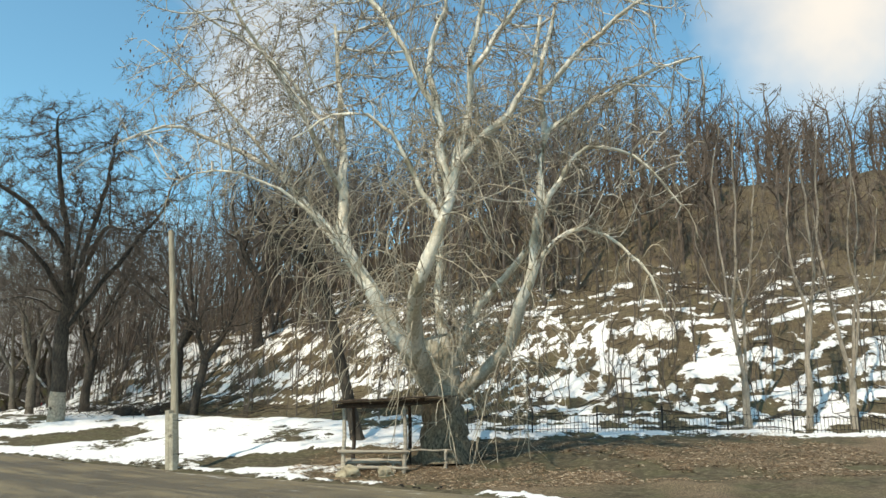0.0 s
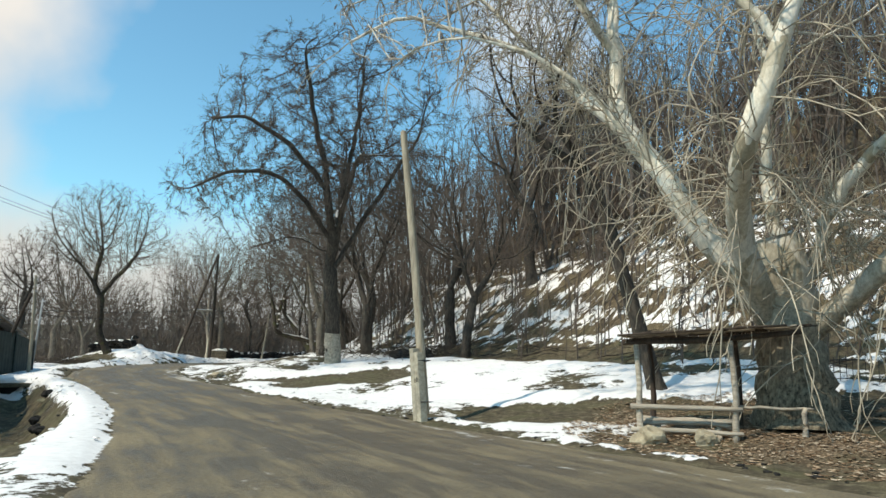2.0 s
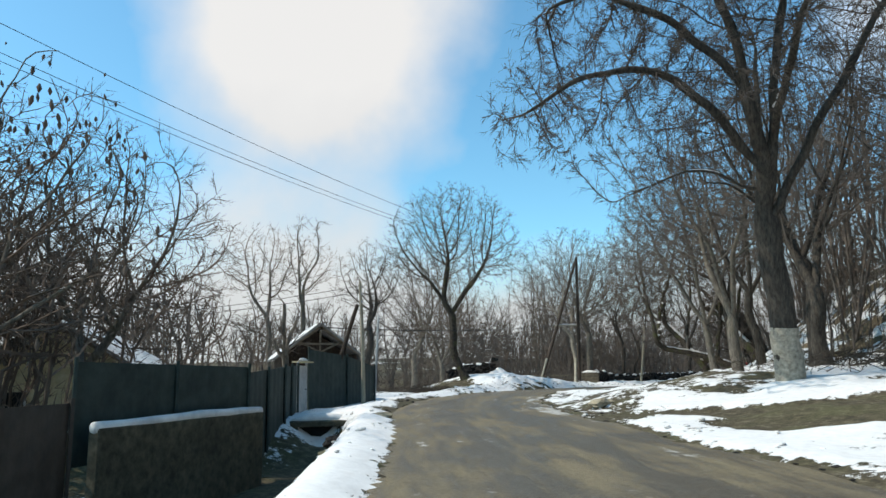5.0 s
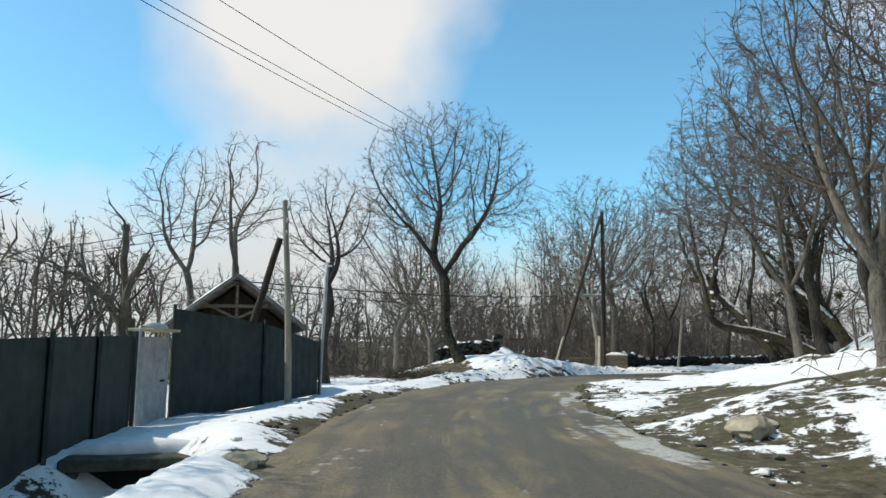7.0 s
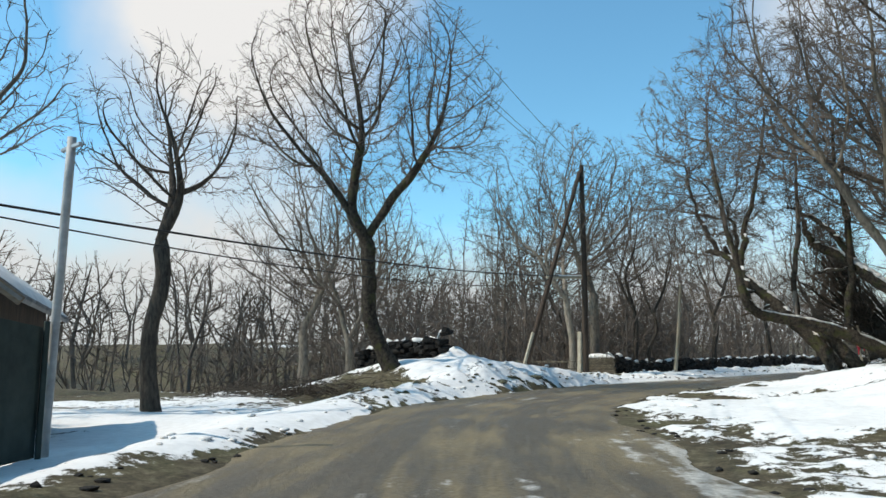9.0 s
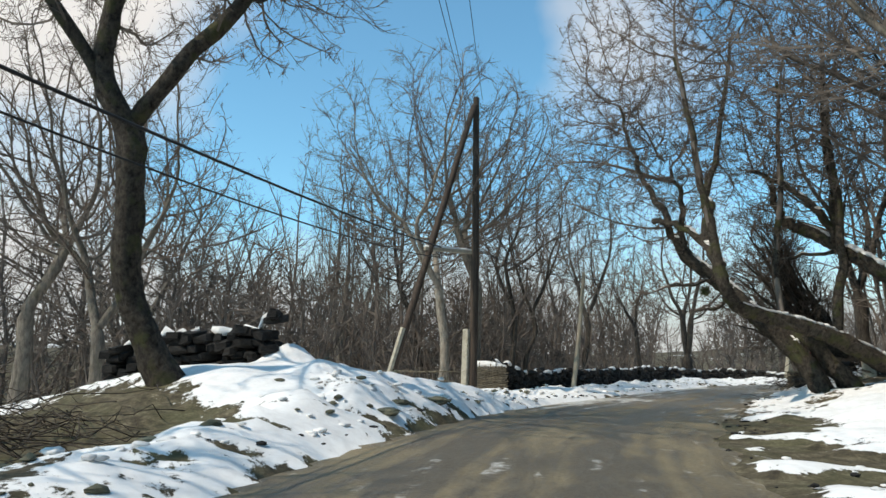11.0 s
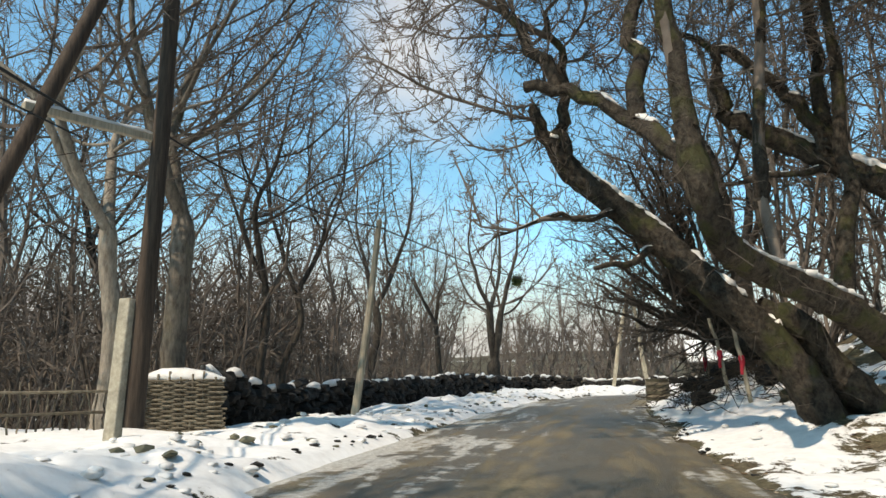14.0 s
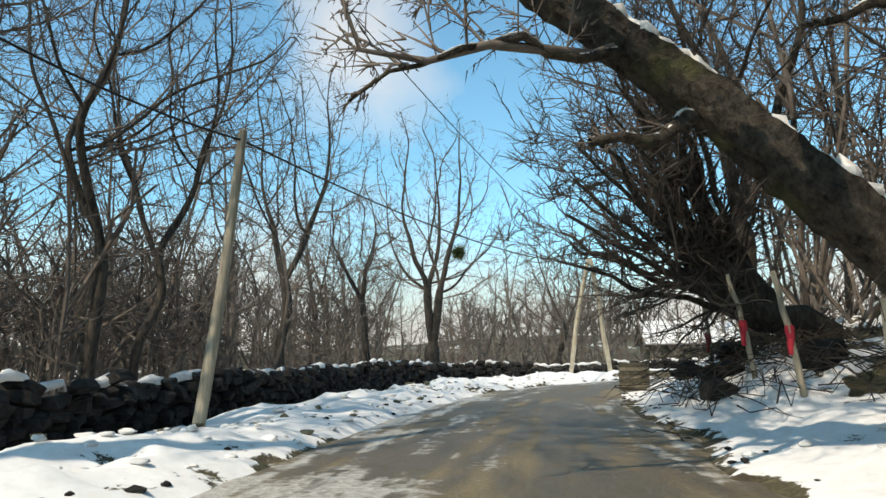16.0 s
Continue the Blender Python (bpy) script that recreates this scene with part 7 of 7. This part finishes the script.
stone_wall("wall_1", "dark dry-stone wall capped with lumpy snow", [(-47.3, 61.9), (-47.5, 66.0), (-47.3, 72.4), (-47.3, 80.0), (-46.6, 86.0), (-44.0, 90.0), (-40.0, 91.6), (-34.0, 92.4), (-24.0, 94.5)], 1.26, 0.5, 18.0, 71)
stone_wall("wall_2", "ruined end of a dark dry-stone wall with snow", [(-49.6, 48.6), (-48.0, 49.5), (-46.5, 50.2)], 0.95, 0.6, 9.0, 72)

# ---- wattle ----
wt = thing("wattle_panel", (-47.35, 61.35, ground_z(-47.35, 61.35) - 0.1), "woven wattle hurdle around the end of the wall", "fence", rot=12)
for i in range(7):
    stick("stake", [(-0.62 + i * 0.2, 0, -0.1), (-0.62 + i * 0.2, 0.01, 0.5), (-0.61 + i * 0.2, 0, 1.02 + 0.05 * (i % 3))], 0.024, M_WATTLE, wt, "", 6, i)
for r_ in range(24):
    g = np.random.default_rng(500 + r_)
    pts_ = [(-0.78 + g.uniform(-0.05, 0.05), 0, 0.04 + r_ * 0.04)] + [(-0.62 + i * 0.2, 0.035 * (1 if (i + r_) % 2 else -1), 0.04 + r_ * 0.04 + g.normal(0, 0.006)) for i in range(7)] + [(0.74 + g.uniform(-0.05, 0.08), 0, 0.04 + r_ * 0.04)]
    P = resample(pts_, 22)
    v, f = tubes(P[None], np.full((1, 22), 0.021), 5)
    mesh_object("withy", v, f, M_WATTLE, wt)
v, f = tubes(np.array([[(-0.78, 0.1, 1.0), (-0.4, 0.12, 1.05), (0, 0.12, 1.04), (0.4, 0.12, 1.0), (0.72, 0.12, 0.97)]]), np.array([[0.03, 0.12, 0.14, 0.12, 0.04]]), 8)
mesh_object("snow", v, f, M_SNOW, wt, label="snow on top of the hurdle")
wf = thing("stick_fence", (-48.1, 61.0, ground_z(-48.1, 61.0)), "low fence of upright sticks and two rails", "fence")
fd = np.array((-52.6 + 48.1, 56.6 - 61.0, 0))
for k in range(52):
    g = np.random.default_rng(600 + k)
    u = k / 51
    q = fd * u
    zz_ = ground_z(-48.1 + q[0], 61.0 + q[1]) - ground_z(-48.1, 61.0)
    stick("upright", [(q[0], q[1], zz_ - 0.1), (q[0] + g.normal(0, 0.02), q[1], zz_ + 0.4), (q[0] + g.normal(0, 0.04), q[1], zz_ + g.uniform(0.62, 0.85))], 0.018, M_WATTLE, wf, "", 5, k)
for hz in (0.32, 0.66):
    stick("rail", [tuple(fd * u + np.array((0.02, -0.03, hz + 0.03 * math.sin(9 * u) + ground_z(-48.1 + fd[0] * u, 61.0 + fd[1] * u) - ground_z(-48.1, 61.0)))) for u in (-0.05, 0.3, 0.65, 1.0)], 0.028, M_WATTLE, wf, "long thin rail", 6, int(hz * 100))

# ---- thin metal fence below the slope ----
mf = thing("picket_fence", (0.9, 26.4, ground_z(0.9, 26.4)), "thin dark metal picket fence on the snow", "fence")
pk = box((0.014, 0.014, 0.62), Matrix.Translation((0, 0, 0.33)))
pm = bpy.data.meshes.new("picket")
pk.to_mesh(pm)
pk.free()
pm.materials.append(M_WIRE)
fx = np.linspace(0.9, 17.0, 118)
fy = 26.4 - 0.02 * (fx - 0.9)
fz = lay(fx, fy)[0]
for x_, y_, z_ in zip(fx, fy, fz):
    ob = new("picket", pm)
    ob.parent = mf
    ob.location = (x_ - 0.9, y_ - 26.4, z_ - fz[0])
for k in range(0, 118, 17):
    part("fence_post", box((0.05, 0.05, 0.95), Matrix.Translation((fx[k] - 0.9, fy[k] - 26.38, fz[k] - fz[0] + 0.4)), 0.004), M_WIRE, mf)
for k in range(0, 101, 17):
    for hz in (0.12, 0.58):
        beam("rail", (fx[k] - 0.9, fy[k] - 26.4, fz[k] - fz[0] + hz), (fx[min(k + 17, 117)] - 0.9, fy[min(k + 17, 117)] - 26.4, fz[min(k + 17, 117)] - fz[0] + hz), 0.02, 0.02, M_WIRE, mf)

# ---- props with ribbons, bin and concrete block by the leaning trees ----
for (bx, by), (tx, ty, tz), cz, col, lab in (((-37.3, 66.4), (-37.62, 66.3, 2.3), 1.35, M_RED, "grey prop under the leaning trees with a red ribbon"), ((-37.5, 68.0), (-37.85, 67.9, 2.45), 1.5, M_RED, "grey prop with a red and white ribbon"), ((-37.6, 70.7), (-37.75, 70.6, 2.45), 1.4, M_RED, "thin grey prop with a faded red ribbon")):
    z_ = ground_z(bx, by)
    pr = thing("prop", (bx, by, z_), lab, "post", "props under the trees")
    top = np.array((tx - bx, ty - by, tz - z_))
    stick("prop_pole", [(0, 0, -0.15), tuple(top * 0.5 + np.array((0.02, 0, 0))), tuple(top)], 0.05, M_POLEWOOD, pr, "", 9, int(by * 10))
    c = top * ((cz - z_) / top[2])
    bm = bmesh.new()
    nr, nc = 6, 10
    gridv = [[bm.verts.new((c[0] - (0.062 - 0.005 * i) * math.cos(a_) * (1 + 0.25 * math.sin(i * 1.7 + j)), c[1] - (0.062 - 0.005 * i) * math.sin(a_) * (1 + 0.25 * math.sin(i + j * 2.0)), c[2] + 0.20 - 0.08 * i)) for j, a_ in enumerate(np.linspace(0, 2 * np.pi, nc, endpoint=False))] for i in range(nr)]
    for i in range(nr - 1):
        for j in range(nc):
            bm.faces.new((gridv[i][j], gridv[i][(j + 1) % nc], gridv[i + 1][(j + 1) % nc], gridv[i + 1][j]))
    part("ribbon", bm, col, pr, "knotted red cloth ribbon", True)
bn = thing("slatted_bin", (-38.7, 74.7, ground_z(-38.7, 74.7)), "round slatted bin of weathered yellow-green boards", "bin")
for k in range(7):
    bm = bmesh.new()
    bmesh.ops.create_cone(bm, cap_ends=True, segments=18, radius1=0.37 + 0.012 * (k % 2), radius2=0.38, depth=0.085)
    bmesh.ops.transform(bm, matrix=Matrix.Translation((0, 0, 0.06 + k * 0.1)), verts=bm.verts)
    part("hoop", bm, M_WATTLE if k % 2 else M_OLDCONCRETE, bn)
bm = bmesh.new()
bmesh.ops.create_cone(bm, cap_ends=True, segments=18, radius1=0.35, radius2=0.35, depth=0.68)
bmesh.ops.transform(bm, matrix=Matrix.Translation((0, 0, 0.36)), verts=bm.verts)
part("drum", bm, M_WATTLE, bn)
cb = thing("concrete_block", (-35.9, 66.6, ground_z(-35.9, 66.6)), "pale upright concrete block on the snowy bank", "block")
part("block_body", box((0.42, 0.3, 1.15), Matrix.Translation((0, 0, 0.5)), 0.03), M_CONCRETE, cb)

# ---- fallen leaves, clods and brushwood ----
def leaf_litter(name, label, n, xr, yr, keep, seed):
    g = np.random.default_rng(seed)
    x, y = g.uniform(*xr, n), g.uniform(*yr, n)
    z_, s_, li, d_, u_, e_ = lay(x, y)
    ok = keep(x, y, d_, li, s_)
    x, y, z_ = x[ok], y[ok], z_[ok]
    m_ = len(x)
    a_, sz_ = g.uniform(0, 2 * np.pi, m_), g.uniform(0.022, 0.060, m_)
    shape = np.array([(-1, 0, 0.2), (0, -0.7, 0), (1, 0, 0.35), (0, 0.7, 0.15)])
    c, s = np.cos(a_)[:, None], np.sin(a_)[:, None]
    V = np.stack([x[:, None] + sz_[:, None] * (shape[:, 0] * c - shape[:, 1] * s), y[:, None] + sz_[:, None] * (shape[:, 0] * s + shape[:, 1] * c), z_[:, None] + 0.012 + sz_[:, None] * shape[:, 2] * g.uniform(0.2, 1.3, (m_, 4))], -1)
    return tagged(mesh_object(name, V.reshape(-1, 3), np.arange(m_ * 4).reshape(-1, 4), M_LEAF, smooth=False), label, "leaves", kind="stuff")


leaf_litter("fallen_leaves", "brown dead leaves strewn below the plane", 26000, (-4.5, 12), (17, 27), lambda x, y, d, li, s: (d > -0.5) & (li > 0.1), 9)
leaf_litter("fallen_leaves", "brown dead leaves beside the bend", 900, (-39.6, -35.5), (55, 63), lambda x, y, d, li, s: (d > -0.6) & (s < 0.4), 10)


def clods(name, label, n, seed, keep, mat, size=(0.03, 0.12)):
    g = np.random.default_rng(seed)
    x, y = g.uniform(-50, 10, n * 8), g.uniform(6, 82, n * 8)
    z_, s_, li, d_, u_, e_ = lay(x, y)
    ok = np.nonzero(keep(x, y, d_, u_, s_))[0][:n]
    bm = bmesh.new()
    bmesh.ops.create_icosphere(bm, subdivisions=2 if mat is M_SNOW else 1, radius=1.0)
    bv = np.array([v.co[:] for v in bm.verts])
    bf = np.array([[v.index for v in f.verts] for f in bm.faces])
    bm.free()
    ch = []
    for i in ok:
        r = g.uniform(*size)
        q = bv * (1 + g.normal(0, 0.16 if mat is M_SNOW else 0.2, (len(bv), 1))) * np.array((r * g.uniform(0.8, 1.5), r * g.uniform(0.8, 1.4), r * 0.5))
        ch.append((q + np.array((x[i], y[i], z_[i] + r * 0.2)), bf))
    v, f = join(ch)
    return tagged(mesh_object(name, v, f, mat, smooth=mat is M_SNOW), label, "clods", kind="stuff")


clods("snow_clods", "broken lumps of snow pushed to the road edge", 700, 20, lambda x, y, d, u, s: (d > -0.3) & (d < 1.8) & (s > 0.4) & (y > 15), M_SNOW, (0.02, 0.07))
clods("bank_clods", "ploughed lumps of snow along the bank below the wall", 1500, 23, lambda x, y, d, u, s: (u < 0) & (d > 0.15) & (d < 2.2) & (y > 42), M_SNOW, (0.025, 0.085))
clods("bank_stones", "dark mossy stones and clods showing through the snow bank", 620, 24, lambda x, y, d, u, s: (u < 0) & (d > 0.1) & (d < 2.4) & (y > 40), M_MOSSROCK, (0.025, 0.10))
clods("ditch_stones", "dark stones and frozen clods along the ditch", 260, 26, lambda x, y, d, u, s: (u < 0) & (d > 1.2) & (d < 2.7) & (x > -28) & (x < -10), M_MOSSROCK, (0.05, 0.20))
clods("mud_clods", "dark clods and stones along the road edge", 1800, 21, lambda x, y, d, u, s: (d > -0.3) & (d < 1.1) & (y > 14) & ((s < 0.4) | ((y > 44) & (d < 0.45))), M_STONE, (0.015, 0.065))


def brushwood(name, label, cx, cy, rx, ry, n, seed, h=0.5):
    g = np.random.default_rng(seed)
    P = np.empty((n, 5, 3))
    for i in range(n):
        x, y = cx + g.normal(0, rx), cy + g.normal(0, ry)
        a_, L = g.uniform(0, 2 * np.pi), g.uniform(0.6, 2.2)
        z_ = ground_z(x, y)
        for k in range(5):
            t = k / 4 - 0.5
            P[i, k] = (x + math.cos(a_) * L * t + g.normal(0, 0.05), y + math.sin(a_) * L * t + g.normal(0, 0.05), z_ + 0.05 + g.uniform(0, h) * (1 - abs(t)))
    v, f = tubes(P, np.tile(np.linspace(0.011, 0.003, 5), (n, 1)), 4)
    return tagged(mesh_object(name, v, f, M_DEADWOOD), label, "brushwood", kind="stuff")


brushwood("brushwood", "dark heap of cut branches below the elm", -47.6, 44.2, 1.7, 1.0, 320, 30, 0.4)
brushwood("brushwood", "dark fallen branches at the foot of the slope", -17.0, 40.0, 2.8, 1.4, 380, 31, 0.7)
brushwood("brushwood", "dark fallen branches on the bank below the props", -37.2, 69.2, 0.9, 1.9, 300, 32, 0.5)

g = np.random.default_rng(77)
x, y = g.uniform(-24, 26, 9000), g.uniform(27, 50, 9000)
z_, s_, li, d_, u_, e_ = lay(x, y)
ok = np.nonzero((e_ > 0.3) & (e_ < 15) & (u_ > 0))[0][:1000]
a_, L_ = g.uniform(-0.5, 0.5, len(ok)) + np.where(g.random(len(ok)) < 0.5, 0, np.pi), g.uniform(0.3, 1.3, len(ok))
P = np.stack([np.stack([x[ok] + np.cos(a_) * L_ * t, y[ok] + np.sin(a_) * L_ * t, np.zeros(len(ok))], 1) for t in (-0.5, 0.0, 0.5)], 1)
for k in range(3):
    P[:, k, 2] = lay(P[:, k, 0], P[:, k, 1])[0] + 0.03 + g.uniform(0, 0.16, len(ok))
v, f = tubes(P, np.stack([np.full(len(ok), r_) for r_ in (0.015, 0.018, 0.008)], 1) * g.uniform(0.5, 1.5, (len(ok), 1)), 4)
tagged(mesh_object("fallen_sticks", v, f, M_DEADWOOD), "dark fallen sticks scattered over the snowy slope", "sticks", kind="stuff")

# ---- culvert in the ditch below the gate ----
cz = -0.52
cv = thing("culvert", (-28.95, 26.85, cz), "dark culvert mouth under a snow-covered concrete slab", "culvert", rot=66)
part("slab", box((1.9, 1.0, 0.16), Matrix.Translation((0, 0, 0.34)), 0.02), M_OLDCONCRETE, cv)
for sx in (-0.82, 0.82):
    part("cheek_wall", box((0.2, 0.95, 0.8), Matrix.Translation((sx, 0, -0.14)), 0.02), M_OLDCONCRETE, cv)
# solid box: the opening's inner shade is put into its near-black colour
part("mouth", box((1.44, 0.6, 0.7), Matrix.Translation((0, 0.15, -0.1)), 0.01), M_DARK, cv, "solid black box for the shade in the opening")
v, f = tubes(np.array([[(-0.9, 0.1, 0.43), (-0.4, 0.05, 0.45), (0.1, 0.1, 0.46), (0.6, 0.05, 0.44), (0.9, 0.1, 0.43)]]), np.array([[0.05, 0.15, 0.17, 0.14, 0.04]]), 9)
mesh_object("snow", v, f, M_SNOW, cv, label="cushion of snow on the slab")
